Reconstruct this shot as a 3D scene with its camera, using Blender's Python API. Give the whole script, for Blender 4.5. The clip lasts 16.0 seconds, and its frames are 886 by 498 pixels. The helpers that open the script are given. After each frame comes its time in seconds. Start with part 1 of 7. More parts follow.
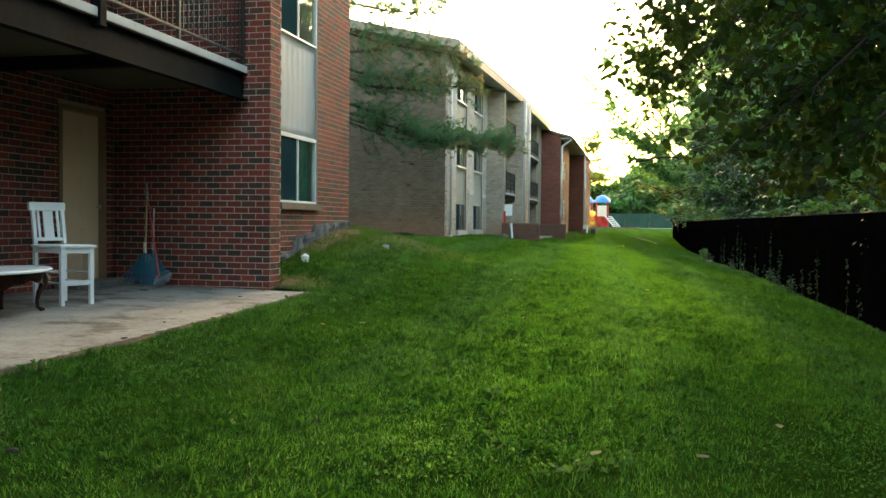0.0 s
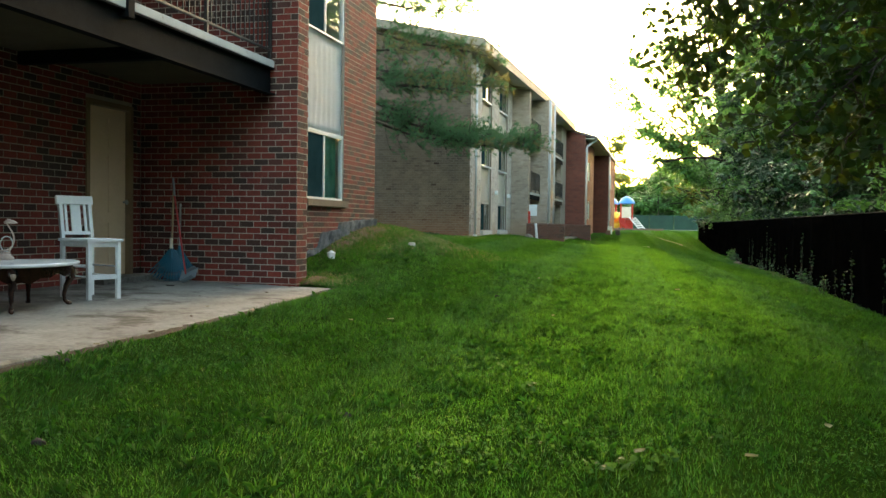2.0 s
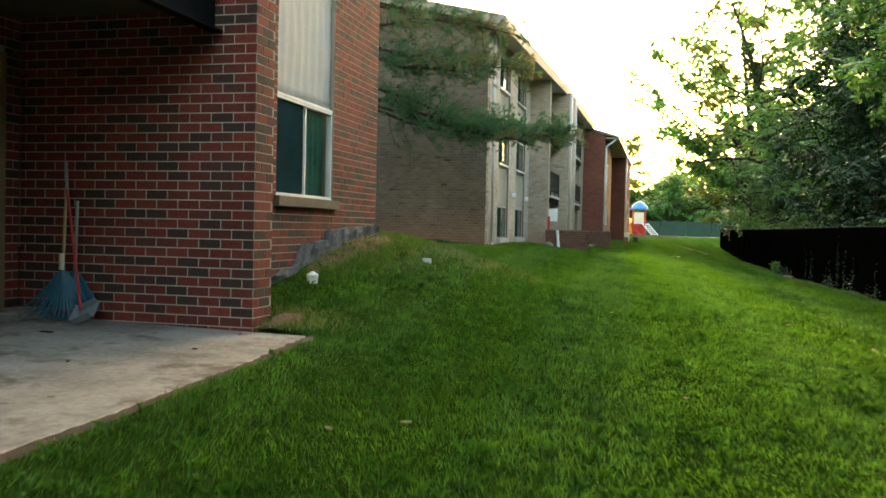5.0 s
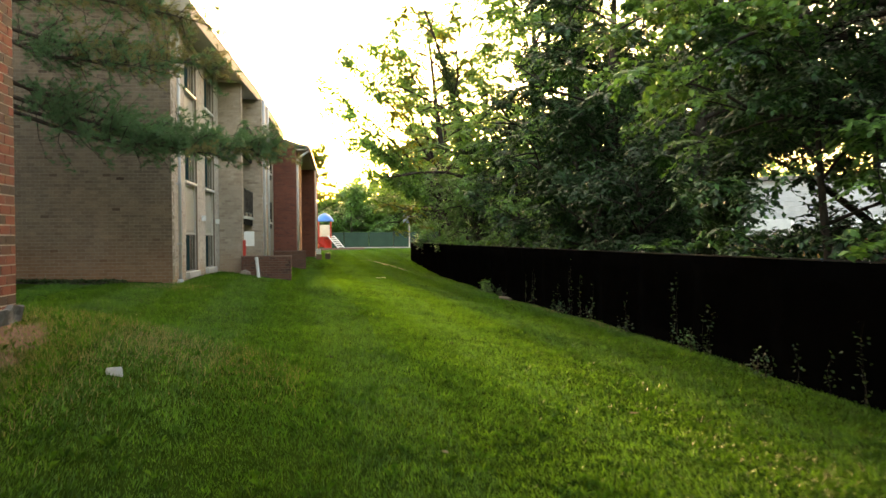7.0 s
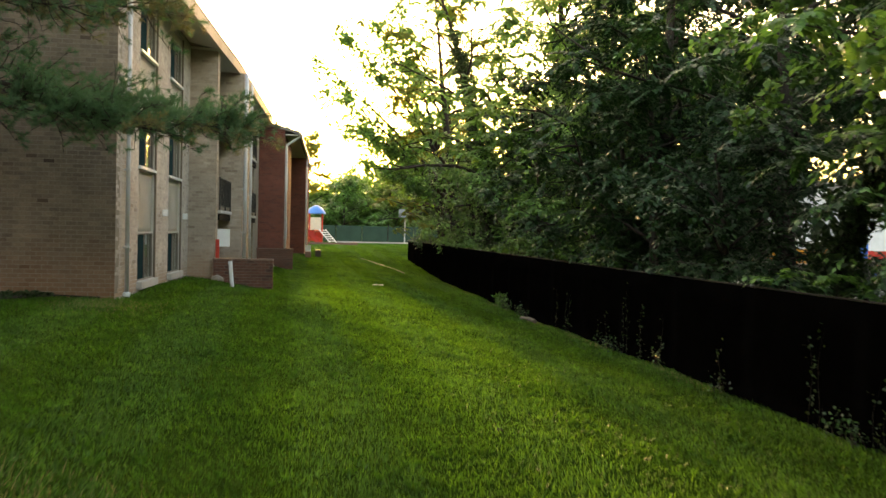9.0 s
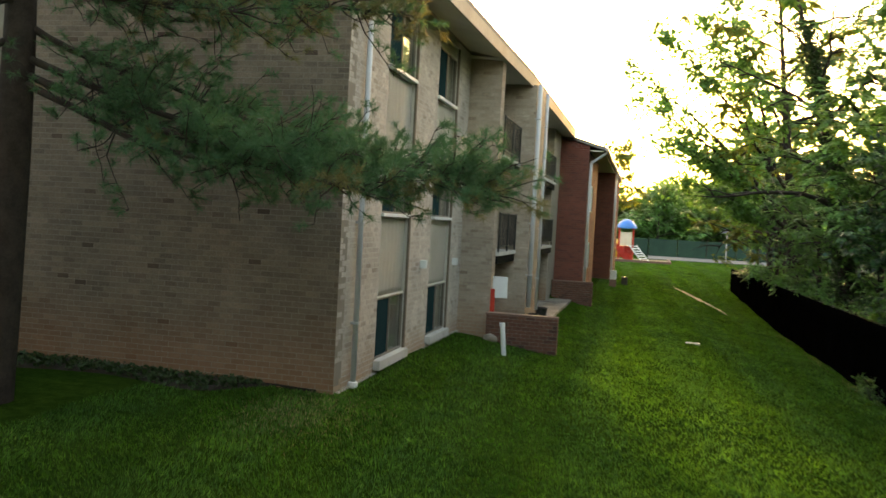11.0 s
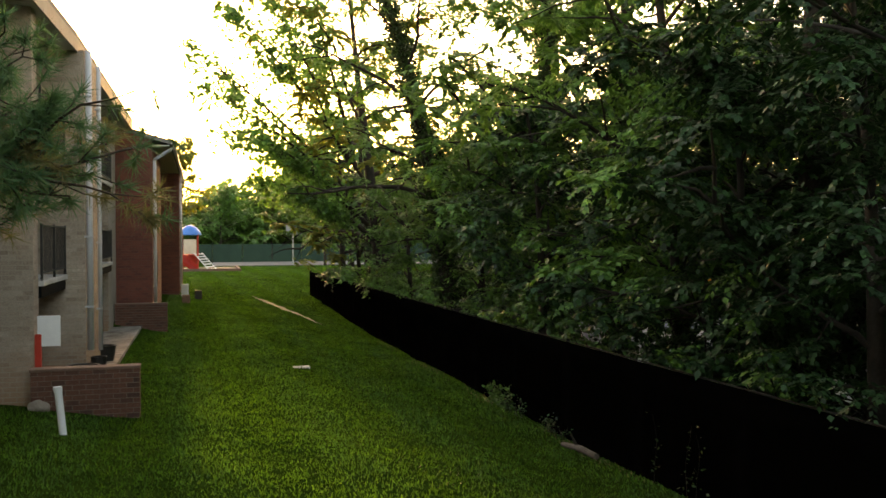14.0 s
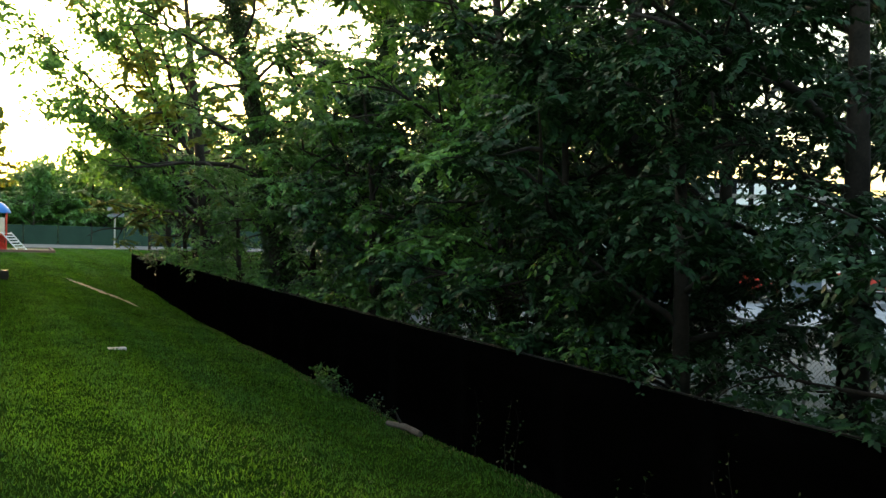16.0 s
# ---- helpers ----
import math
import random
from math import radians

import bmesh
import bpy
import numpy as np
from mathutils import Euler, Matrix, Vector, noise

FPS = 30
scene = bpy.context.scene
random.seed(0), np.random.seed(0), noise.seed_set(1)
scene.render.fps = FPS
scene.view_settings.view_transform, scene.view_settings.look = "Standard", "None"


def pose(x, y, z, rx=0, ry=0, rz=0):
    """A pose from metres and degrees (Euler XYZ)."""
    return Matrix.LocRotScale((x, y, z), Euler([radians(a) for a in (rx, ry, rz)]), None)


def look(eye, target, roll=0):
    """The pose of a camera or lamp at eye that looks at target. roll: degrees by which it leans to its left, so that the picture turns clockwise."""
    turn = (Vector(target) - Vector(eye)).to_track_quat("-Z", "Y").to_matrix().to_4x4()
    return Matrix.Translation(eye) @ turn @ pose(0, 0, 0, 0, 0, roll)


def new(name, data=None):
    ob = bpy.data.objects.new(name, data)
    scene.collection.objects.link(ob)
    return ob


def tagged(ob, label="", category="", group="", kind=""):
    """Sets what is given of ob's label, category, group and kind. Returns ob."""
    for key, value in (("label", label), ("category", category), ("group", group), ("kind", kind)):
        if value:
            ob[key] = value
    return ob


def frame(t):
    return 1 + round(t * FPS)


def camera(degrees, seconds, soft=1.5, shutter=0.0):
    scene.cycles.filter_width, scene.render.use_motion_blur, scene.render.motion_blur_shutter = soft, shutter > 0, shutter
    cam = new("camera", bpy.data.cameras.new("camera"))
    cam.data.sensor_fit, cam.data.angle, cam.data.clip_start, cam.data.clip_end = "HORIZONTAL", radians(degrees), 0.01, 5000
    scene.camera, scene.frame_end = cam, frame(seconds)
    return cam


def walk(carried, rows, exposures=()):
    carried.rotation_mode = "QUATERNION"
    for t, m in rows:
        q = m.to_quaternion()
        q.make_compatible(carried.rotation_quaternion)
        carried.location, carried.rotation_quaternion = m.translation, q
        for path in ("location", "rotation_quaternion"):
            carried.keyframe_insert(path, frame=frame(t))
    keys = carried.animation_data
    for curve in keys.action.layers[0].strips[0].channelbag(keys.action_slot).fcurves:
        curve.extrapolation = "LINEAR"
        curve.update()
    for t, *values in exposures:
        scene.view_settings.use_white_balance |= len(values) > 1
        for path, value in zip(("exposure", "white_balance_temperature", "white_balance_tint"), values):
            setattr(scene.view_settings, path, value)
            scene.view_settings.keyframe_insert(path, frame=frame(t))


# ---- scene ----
# camera and its way
cam = camera(54.2, 16.0, soft=1.5, shutter=0.4)
PATH = [
    (0, (0.078, -0.256, 1.268), (-0.368, 1.693, 1.206), 0.6),
    (0.5, (0.059, -0.245, 1.252), (-0.412, 1.698, 1.19), 0.8),
    (1, (0.067, -0.256, 1.227), (-0.415, 1.684, 1.167), 0.8),
    (1.5, (0.024, -0.253, 1.211), (-0.463, 1.686, 1.152), 0.8),
    (2, (-0.026, -0.128, 1.199), (-0.522, 1.808, 1.14), 0.8),
    (2.5, (-0.143, 0.146, 1.204), (-0.641, 2.082, 1.143), 0.8),
    (3, (-0.291, 0.603, 1.187), (-0.791, 2.538, 1.131), 0.9),
    (3.5, (-0.495, 1.233, 1.179), (-1.002, 3.167, 1.126), 1.1),
    (5.8, (-1.906, 5.126, 1.428), (-2.377, 7.069, 1.382), 1.6),
    (6, (-2.047, 5.47, 1.504), (-2.419, 7.435, 1.462), 1.5),
    (6.5, (-2.348, 6.474, 1.758), (-2.242, 8.471, 1.729), 0.4),
    (7, (-2.58, 7.536, 1.789), (-2.342, 9.522, 1.764), -0.5),
    (7.5, (-2.687, 8.67, 1.791), (-2.434, 10.654, 1.764), -0.2),
    (8, (-2.735, 9.813, 1.873), (-2.474, 11.796, 1.839), -0.1),
    (8.5, (-2.684, 11.018, 1.916), (-2.423, 13.001, 1.88), 0.4),
    (9, (-2.595, 12.221, 2.136), (-2.337, 14.204, 2.096), 1.3),
    (9.5, (-2.474, 13.455, 2.416), (-2.281, 15.445, 2.374), 0.9),
    (10, (-2.344, 14.648, 2.728), (-2.381, 16.647, 2.678), 1.6),
    (10.2, (-2.351, 15.254, 2.856), (-2.518, 17.246, 2.799), 2.2),
    (12.3, (-2.778, 20.214, 3.613), (-3.32, 22.139, 3.559), 3.5),
    (12.5, (-2.9, 20.652, 3.619), (-3.296, 22.612, 3.574), 2.2),
    (13, (-3.053, 21.367, 3.583), (-3.049, 23.367, 3.547), -0.5),
    (13.2, (-3.151, 21.521, 3.545), (-2.914, 23.507, 3.522), -0.1),
    (13.5, (-3.178, 21.812, 3.42), (-2.68, 23.749, 3.395), -1.4),
    (14, (-3.228, 21.988, 3.322), (-2.687, 23.913, 3.293), -0.2),
    (14.5, (-3.201, 22.057, 3.236), (-2.526, 23.94, 3.209), 1.4),
    (15, (-3.229, 22.057, 3.135), (-2.364, 23.86, 3.108), 1.8),
    (15.5, (-3.166, 22.09, 3.065), (-2.278, 23.881, 3.033), 1.9),
    (16, (-3.123, 22.052, 3.049), (-2.228, 23.84, 3.012), 1.8),
]
EXPOSURES = [(0.0, 4.22, 7500, 4), (3.5, 4.25, 7700, 5), (6.0, 4.12, 9000, 12), (6.5, 4.12, 9500, 16), (7.5, 4.05, 10200, 20), (8.5, 3.86, 9800, 18), (9.5, 3.72, 9900, 20), (10.0, 3.57, 9600, 18),
             (12.5, 3.77, 8600, 11), (13.0, 3.55, 8600, 13), (13.5, 3.42, 9600, 19), (14.0, 3.27, 9800, 22), (14.5, 3.0, 9000, 17), (15.0, 2.9, 7900, 9), (15.5, 3.05, 7600, 7), (16.0, 3.22, 7400, 6)]
walk(cam, [(t, look(eye, target, roll)) for t, eye, target, roll in PATH], EXPOSURES)

# ---- world and sun: low evening sun straight down the lawn ----
world = bpy.data.worlds.new("evening_sky")
scene.world = world
world.use_nodes = True
wn, wl = world.node_tree.nodes, world.node_tree.links
sky = wn.new("ShaderNodeTexSky")
sky.sky_type = 'NISHITA'
sky.sun_disc = False
sky.sun_elevation = radians(5.5)
sky.sun_rotation = radians(0.0)
sky.air_density, sky.dust_density, sky.ozone_density = 1.0, 3.0, 1.0
wn["Background"].inputs["Strength"].default_value = 0.15
wl.new(sky.outputs[0], wn["Background"].inputs["Color"])
sun_lamp = bpy.data.lights.new("sun", 'SUN')
sun_lamp.energy, sun_lamp.angle, sun_lamp.color = 1.1, radians(0.8), (1.0, 0.70, 0.42)
sun = new("sun", sun_lamp)
sun.matrix_world = look((0.0, 60.0, 20.0), (0.22, 60.0 - 10.0, 20.0 - 10.0 * math.tan(radians(5.5))))


# ---- materials ----
def node_mat(name):
    m = bpy.data.materials.new(name)
    m.use_nodes = True
    return m, m.node_tree.nodes, m.node_tree.links, m.node_tree.nodes["Principled BSDF"]


def ramp(nodes, stops):
    r = nodes.new("ShaderNodeValToRGB")
    e = r.color_ramp.elements
    while len(e) < len(stops):
        e.new(0.5)
    for el, (p, c) in zip(e, stops):
        el.position, el.color = p, (*c, 1)
    return r


def noise_tex(nodes, links, coord, scale, detail=4.0, rough=0.6):
    n = nodes.new("ShaderNodeTexNoise")
    n.inputs["Scale"].default_value, n.inputs["Detail"].default_value, n.inputs["Roughness"].default_value = scale, detail, rough
    links.new(coord, n.inputs["Vector"])
    return n


def mix_rgb(nodes, links, fac, a, b, mode='MIX'):
    m = nodes.new("ShaderNodeMix")
    m.data_type, m.blend_type = 'RGBA', mode
    for sock, v in ((m.inputs[0], fac), (m.inputs[6], a), (m.inputs[7], b)):
        if isinstance(v, (int, float)):
            sock.default_value = v
        elif isinstance(v, tuple):
            sock.default_value = (*v, 1)
        else:
            links.new(v, sock)
    return m.outputs[2]


def bumped(nodes, links, bsdf, height, strength, distance=0.01):
    b = nodes.new("ShaderNodeBump")
    b.inputs["Strength"].default_value, b.inputs["Distance"].default_value = strength, distance
    links.new(height, b.inputs["Height"])
    links.new(b.outputs[0], bsdf.inputs["Normal"])


def surface(name, dark, light, fine=40.0, broad=2.0, rough=0.8, bump=0.3, metal=0.0, spot=None, spot_scale=6.0, spot_at=0.62, spec=0.4, world_space=True):
    """A weathered surface: fine grain and broad blotches between two colours, and stains of a third."""
    m, n, l, b = node_mat(name)
    if world_space:
        co = n.new("ShaderNodeNewGeometry").outputs["Position"]
    else:
        co = n.new("ShaderNodeTexCoord").outputs["Object"]
    a, c = noise_tex(n, l, co, fine, 6.0, 0.7), noise_tex(n, l, co, broad, 4.0)
    mixed = n.new("ShaderNodeMath")
    mixed.operation = 'MULTIPLY_ADD'
    mixed.inputs[1].default_value = 0.45
    l.new(a.outputs[0], mixed.inputs[0])
    half = n.new("ShaderNodeMath")
    half.operation = 'MULTIPLY'
    half.inputs[1].default_value = 0.55
    l.new(c.outputs[0], half.inputs[0])
    l.new(half.outputs[0], mixed.inputs[2])
    r = ramp(n, [(0.33, dark), (0.67, light)])
    l.new(mixed.outputs[0], r.inputs[0])
    col = r.outputs[0]
    if spot:
        s = noise_tex(n, l, co, spot_scale, 5.0, 0.7)
        sr = ramp(n, [(spot_at, (0, 0, 0)), (spot_at + 0.1, (1, 1, 1))])
        l.new(s.outputs[0], sr.inputs[0])
        col = mix_rgb(n, l, sr.outputs[0], col, spot)
    l.new(col, b.inputs["Base Color"])
    b.inputs["Roughness"].default_value, b.inputs["Metallic"].default_value = rough, metal
    b.inputs["Specular IOR Level"].default_value = spec
    if bump:
        bumped(n, l, b, mixed.outputs[0], bump)
    return m


def random_value(n, l):
    """One random number for each loose piece, whether an object of its own or an island of a joined mesh."""
    add = n.new("ShaderNodeMath")
    add.operation = 'ADD'
    l.new(n.new("ShaderNodeNewGeometry").outputs["Random Per Island"], add.inputs[0])
    l.new(n.new("ShaderNodeObjectInfo").outputs["Random"], add.inputs[1])
    f = n.new("ShaderNodeMath")
    f.operation = 'FRACT'
    l.new(add.outputs[0], f.inputs[0])
    return f.outputs[0]


def brick_mat(name, stops, rough=0.85, stain=None, stain_top=1.6, stain_low=0.7):
    m, n, l, b = node_mat(name)
    pos = n.new("ShaderNodeNewGeometry").outputs["Position"]
    r = ramp(n, stops)
    r.color_ramp.interpolation = 'LINEAR'
    l.new(random_value(n, l), r.inputs[0])
    g = noise_tex(n, l, pos, 55.0, 6.0, 0.75)
    gr = ramp(n, [(0.3, (0.55, 0.55, 0.55)), (0.7, (1.25, 1.22, 1.2))])
    l.new(g.outputs[0], gr.inputs[0])
    col = mix_rgb(n, l, 1.0, r.outputs[0], gr.outputs[0], 'MULTIPLY')
    w = noise_tex(n, l, pos, 0.9, 4.0)
    wr = ramp(n, [(0.35, (0.8, 0.8, 0.8)), (0.65, (1.12, 1.12, 1.12))])
    l.new(w.outputs[0], wr.inputs[0])
    col = mix_rgb(n, l, 1.0, col, wr.outputs[0], 'MULTIPLY')
    if stain:
        z = n.new("ShaderNodeSeparateXYZ")
        l.new(pos, z.inputs[0])
        ad = n.new("ShaderNodeMath")
        ad.operation = 'MULTIPLY_ADD'
        ad.inputs[1].default_value = -0.9
        l.new(noise_tex(n, l, pos, 1.6, 5.0, 0.7).outputs[0], ad.inputs[0])
        l.new(z.outputs[2], ad.inputs[2])
        mr = n.new("ShaderNodeMapRange")
        mr.inputs[1].default_value, mr.inputs[2].default_value = stain_low - 0.45, stain_top - 0.45
        mr.inputs[3].default_value, mr.inputs[4].default_value = 0.75, 0.0
        l.new(ad.outputs[0], mr.inputs[0])
        col = mix_rgb(n, l, mr.outputs[0], col, stain)
    l.new(col, b.inputs["Base Color"])
    b.inputs["Roughness"].default_value = rough
    b.inputs["Specular IOR Level"].default_value = 0.3
    bumped(n, l, b, g.outputs[0], 0.5, 0.006)
    return m


def leaf_mat(name, stops, through_col, share=0.4, rough=0.5, patches=None, spec=0.35):
    m, n, l, b = node_mat(name)
    r = ramp(n, stops)
    l.new(random_value(n, l), r.inputs[0])
    tone = r.outputs[0]
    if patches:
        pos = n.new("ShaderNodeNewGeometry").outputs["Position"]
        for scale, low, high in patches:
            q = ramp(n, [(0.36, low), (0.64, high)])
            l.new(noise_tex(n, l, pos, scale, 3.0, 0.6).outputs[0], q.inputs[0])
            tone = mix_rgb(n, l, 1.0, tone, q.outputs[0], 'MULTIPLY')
    l.new(tone, b.inputs["Base Color"])
    b.inputs["Roughness"].default_value = rough
    b.inputs["Specular IOR Level"].default_value = spec
    t = n.new("ShaderNodeBsdfTranslucent")
    l.new(mix_rgb(n, l, 0.5, tone, through_col), t.inputs["Color"])
    mx = n.new("ShaderNodeMixShader")
    mx.inputs[0].default_value = share
    l.new(b.outputs[0], mx.inputs[1])
    l.new(t.outputs[0], mx.inputs[2])
    l.new(mx.outputs[0], n["Material Output"].inputs["Surface"])
    return m


def glass_mat(name, tint=(0.85, 0.95, 0.93)):
    m, n, l, b = node_mat(name)
    b.inputs["Base Color"].default_value = (*tint, 1)
    b.inputs["Roughness"].default_value = 0.02
    b.inputs["Transmission Weight"].default_value = 1.0
    b.inputs["IOR"].default_value = 1.45
    return m


RED = [(0.0, (0.190, 0.035, 0.026)), (0.24, (0.245, 0.045, 0.032)), (0.40, (0.132, 0.030, 0.025)), (0.54, (0.200, 0.037, 0.028)),
       (0.64, (0.072, 0.033, 0.028)), (0.76, (0.054, 0.032, 0.028)), (0.85, (0.066, 0.036, 0.031)), (0.91, (0.155, 0.037, 0.030)), (1.0, (0.255, 0.052, 0.036))]
M_BRICK = brick_mat("red_brick", RED)
M_MORTAR = surface("mortar", (0.32, 0.265, 0.23), (0.47, 0.41, 0.36), 90, 3, 0.95, 0.3)
# Gable bricks are darker than the front's: the gable's shade is in their colour.
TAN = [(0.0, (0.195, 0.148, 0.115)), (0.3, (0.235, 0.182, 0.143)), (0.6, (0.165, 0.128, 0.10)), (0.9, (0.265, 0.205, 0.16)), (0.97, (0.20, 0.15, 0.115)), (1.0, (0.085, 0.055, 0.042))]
M_TAN = brick_mat("shaded_tan_brick", TAN, stain=(0.23, 0.095, 0.042), stain_top=2.0, stain_low=0.5)
# Front bricks are made paler to hold the open sky's light on that side.
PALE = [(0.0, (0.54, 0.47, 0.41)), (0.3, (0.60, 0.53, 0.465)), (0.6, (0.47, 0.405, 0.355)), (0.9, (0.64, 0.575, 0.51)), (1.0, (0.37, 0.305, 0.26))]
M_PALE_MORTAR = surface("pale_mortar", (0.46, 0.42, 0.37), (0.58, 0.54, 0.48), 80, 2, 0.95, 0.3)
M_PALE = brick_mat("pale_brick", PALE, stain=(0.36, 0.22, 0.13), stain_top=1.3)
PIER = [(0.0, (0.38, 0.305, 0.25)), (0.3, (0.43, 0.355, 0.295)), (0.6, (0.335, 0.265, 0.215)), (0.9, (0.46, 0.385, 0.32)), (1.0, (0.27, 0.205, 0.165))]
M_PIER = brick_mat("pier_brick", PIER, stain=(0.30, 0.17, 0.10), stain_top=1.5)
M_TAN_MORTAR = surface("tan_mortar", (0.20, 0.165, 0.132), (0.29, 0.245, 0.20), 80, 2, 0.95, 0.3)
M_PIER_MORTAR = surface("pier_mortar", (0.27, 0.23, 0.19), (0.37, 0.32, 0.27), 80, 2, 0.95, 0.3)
M_CONCRETE = surface("patio_concrete", (0.075, 0.069, 0.062), (0.34, 0.315, 0.285), 22, 1.3, 0.75, 0.3, spot=(0.085, 0.07, 0.055), spot_scale=1.7, spot_at=0.52)
M_SLAB = surface("slab_concrete", (0.40, 0.39, 0.37), (0.60, 0.58, 0.55), 50, 2.0, 0.9, 0.3, spot=(0.22, 0.14, 0.09), spot_scale=5.0, spot_at=0.62)
M_RUBBLE = surface("rough_foundation", (0.035, 0.036, 0.04), (0.19, 0.185, 0.18), 26, 5.0, 0.95, 1.0, spot=(0.30, 0.29, 0.27), spot_scale=9.0, spot_at=0.63)
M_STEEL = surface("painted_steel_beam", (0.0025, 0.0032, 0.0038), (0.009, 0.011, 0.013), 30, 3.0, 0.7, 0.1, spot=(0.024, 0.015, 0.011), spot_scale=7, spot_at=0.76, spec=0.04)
M_IRON = surface("black_iron", (0.012, 0.012, 0.013), (0.03, 0.028, 0.026), 60, 6.0, 0.5, 0.1)
# Soffit colour is lowered to hold the darkness under the balcony.
M_SOFFIT = surface("shaded_soffit", (0.05, 0.042, 0.025), (0.10, 0.085, 0.05), 20, 1.5, 0.85, 0.1)
M_DOOR = surface("tan_painted_door", (0.70, 0.50, 0.34), (0.82, 0.61, 0.43), 30, 1.5, 0.55, 0.05)
M_TRIM = surface("brown_door_frame", (0.20, 0.13, 0.08), (0.30, 0.20, 0.12), 30, 2, 0.6, 0.05)
M_WHITE = surface("white_paint", (0.66, 0.68, 0.70), (0.84, 0.85, 0.86), 50, 3.0, 0.5, 0.05)
M_FRAME = surface("white_window_frame", (0.62, 0.64, 0.64), (0.78, 0.79, 0.78), 60, 3.0, 0.45, 0.05)
M_PANEL = surface("off_white_panel", (0.74, 0.76, 0.76), (0.85, 0.87, 0.87), 14, 1.2, 0.6, 0.12)
M_PANEL2 = surface("beige_panel", (0.62, 0.59, 0.53), (0.72, 0.69, 0.62), 14, 1.2, 0.7, 0.12)
M_GLASS = glass_mat("window_glass")
# Dimness of unlit rooms, painted on panels behind or instead of the glass.
M_DARK = surface("room_dimness", (0.03, 0.04, 0.045), (0.07, 0.085, 0.09), 6, 1.0, 0.9, 0.0)
M_SCREEN = surface("grey_insect_screen", (0.010, 0.026, 0.030), (0.022, 0.050, 0.055), 90, 2.0, 1.0, 0.1, spec=0.0)
M_BLIND = surface("green_curtain", (0.05, 0.25, 0.20), (0.16, 0.46, 0.38), 9, 2.0, 0.8, 0.1)
M_SILL = surface("brown_sill", (0.10, 0.075, 0.055), (0.19, 0.145, 0.11), 40, 4, 0.8, 0.2)
M_ROOF = surface("grey_shingle", (0.14, 0.13, 0.12), (0.24, 0.23, 0.22), 40, 2, 0.9, 0.4)
M_BRONZE = surface("bronze_window_frame", (0.13, 0.11, 0.09), (0.22, 0.19, 0.16), 40, 3, 0.45, 0.05)
M_FASCIA = surface("fascia_paint", (0.27, 0.235, 0.20), (0.40, 0.355, 0.31), 20, 1.5, 0.7, 0.1)
M_EAVE = surface("soffit_paint", (0.46, 0.43, 0.38), (0.58, 0.55, 0.49), 20, 1.5, 0.8, 0.1)
M_GUTTER = surface("white_aluminium", (0.42, 0.44, 0.47), (0.58, 0.60, 0.63), 40, 2, 0.4, 0.03)
M_BLACK = surface("black_screen_mesh", (0.0015, 0.0015, 0.0015), (0.004, 0.0038, 0.0035), 120, 2, 1.0, 0.2, spec=0.0)
M_GALV = surface("galvanised_pipe", (0.30, 0.31, 0.31), (0.46, 0.47, 0.47), 60, 5, 0.45, 0.05, metal=0.6)
M_BARK = surface("bark", (0.010, 0.008, 0.006), (0.042, 0.033, 0.026), 26, 4, 0.95, 0.9)
M_PINE_BARK = surface("pine_bark", (0.016, 0.011, 0.009), (0.060, 0.043, 0.032), 30, 5, 0.95, 0.9)
# Noise tones put sky-lit and shaded clumps into the leaf colour.
LEAF_LIGHT_TONES = [(0.45, (0.62, 0.68, 0.66), (1.40, 1.32, 1.2)), (2.0, (0.66, 0.70, 0.70), (1.36, 1.30, 1.22))]
M_LEAF = leaf_mat("broad_leaf", [(0.0, (0.020, 0.078, 0.024)), (0.5, (0.054, 0.165, 0.043)), (0.85, (0.100, 0.255, 0.066)), (1.0, (0.170, 0.36, 0.10))], (0.19, 0.40, 0.06), 0.36, 0.42, LEAF_LIGHT_TONES, 0.45)
# Darker copy of the broad leaf, with the shade of the denser trees in it.
M_LEAF_DARK = leaf_mat("shaded_green_leaf", [(0.0, (0.006, 0.030, 0.012)), (0.55, (0.015, 0.062, 0.024)), (0.85, (0.038, 0.125, 0.044)), (1.0, (0.080, 0.215, 0.068))], (0.045, 0.15, 0.03), 0.20, 0.40, LEAF_LIGHT_TONES, 0.45)
M_LEAF_LIGHT = leaf_mat("light_green_leaf", [(0.0, (0.040, 0.130, 0.034)), (0.5, (0.085, 0.23, 0.058)), (1.0, (0.19, 0.40, 0.11))], (0.26, 0.46, 0.08), 0.40, 0.42, LEAF_LIGHT_TONES, 0.45)
# Darkest leaf copy: the gloom of the back rows is put into the colour.
M_LEAF_DEEP = leaf_mat("shade_toned_leaf", [(0.0, (0.006, 0.026, 0.009)), (0.5, (0.012, 0.046, 0.015)), (1.0, (0.024, 0.080, 0.025))], (0.03, 0.10, 0.018), 0.15, 0.5, None, 0.25)
# Own colour of the young tree; on the leaning tree it holds sun glare.
M_LEAF_WARM = leaf_mat("yellow_green_leaf", [(0.0, (0.06, 0.10, 0.016)), (0.5, (0.10, 0.15, 0.022)), (1.0, (0.14, 0.18, 0.03))], (0.28, 0.30, 0.04), 0.5)
# Near-black tone holds the shade that hangs in the low bough.
M_LEAF_BROAD = leaf_mat("shaded_mulberry_leaf", [(0.0, (0.005, 0.016, 0.004)), (0.6, (0.011, 0.031, 0.007)), (1.0, (0.034, 0.078, 0.014))], (0.13, 0.20, 0.02), 0.28, 0.6, None, 0.15)
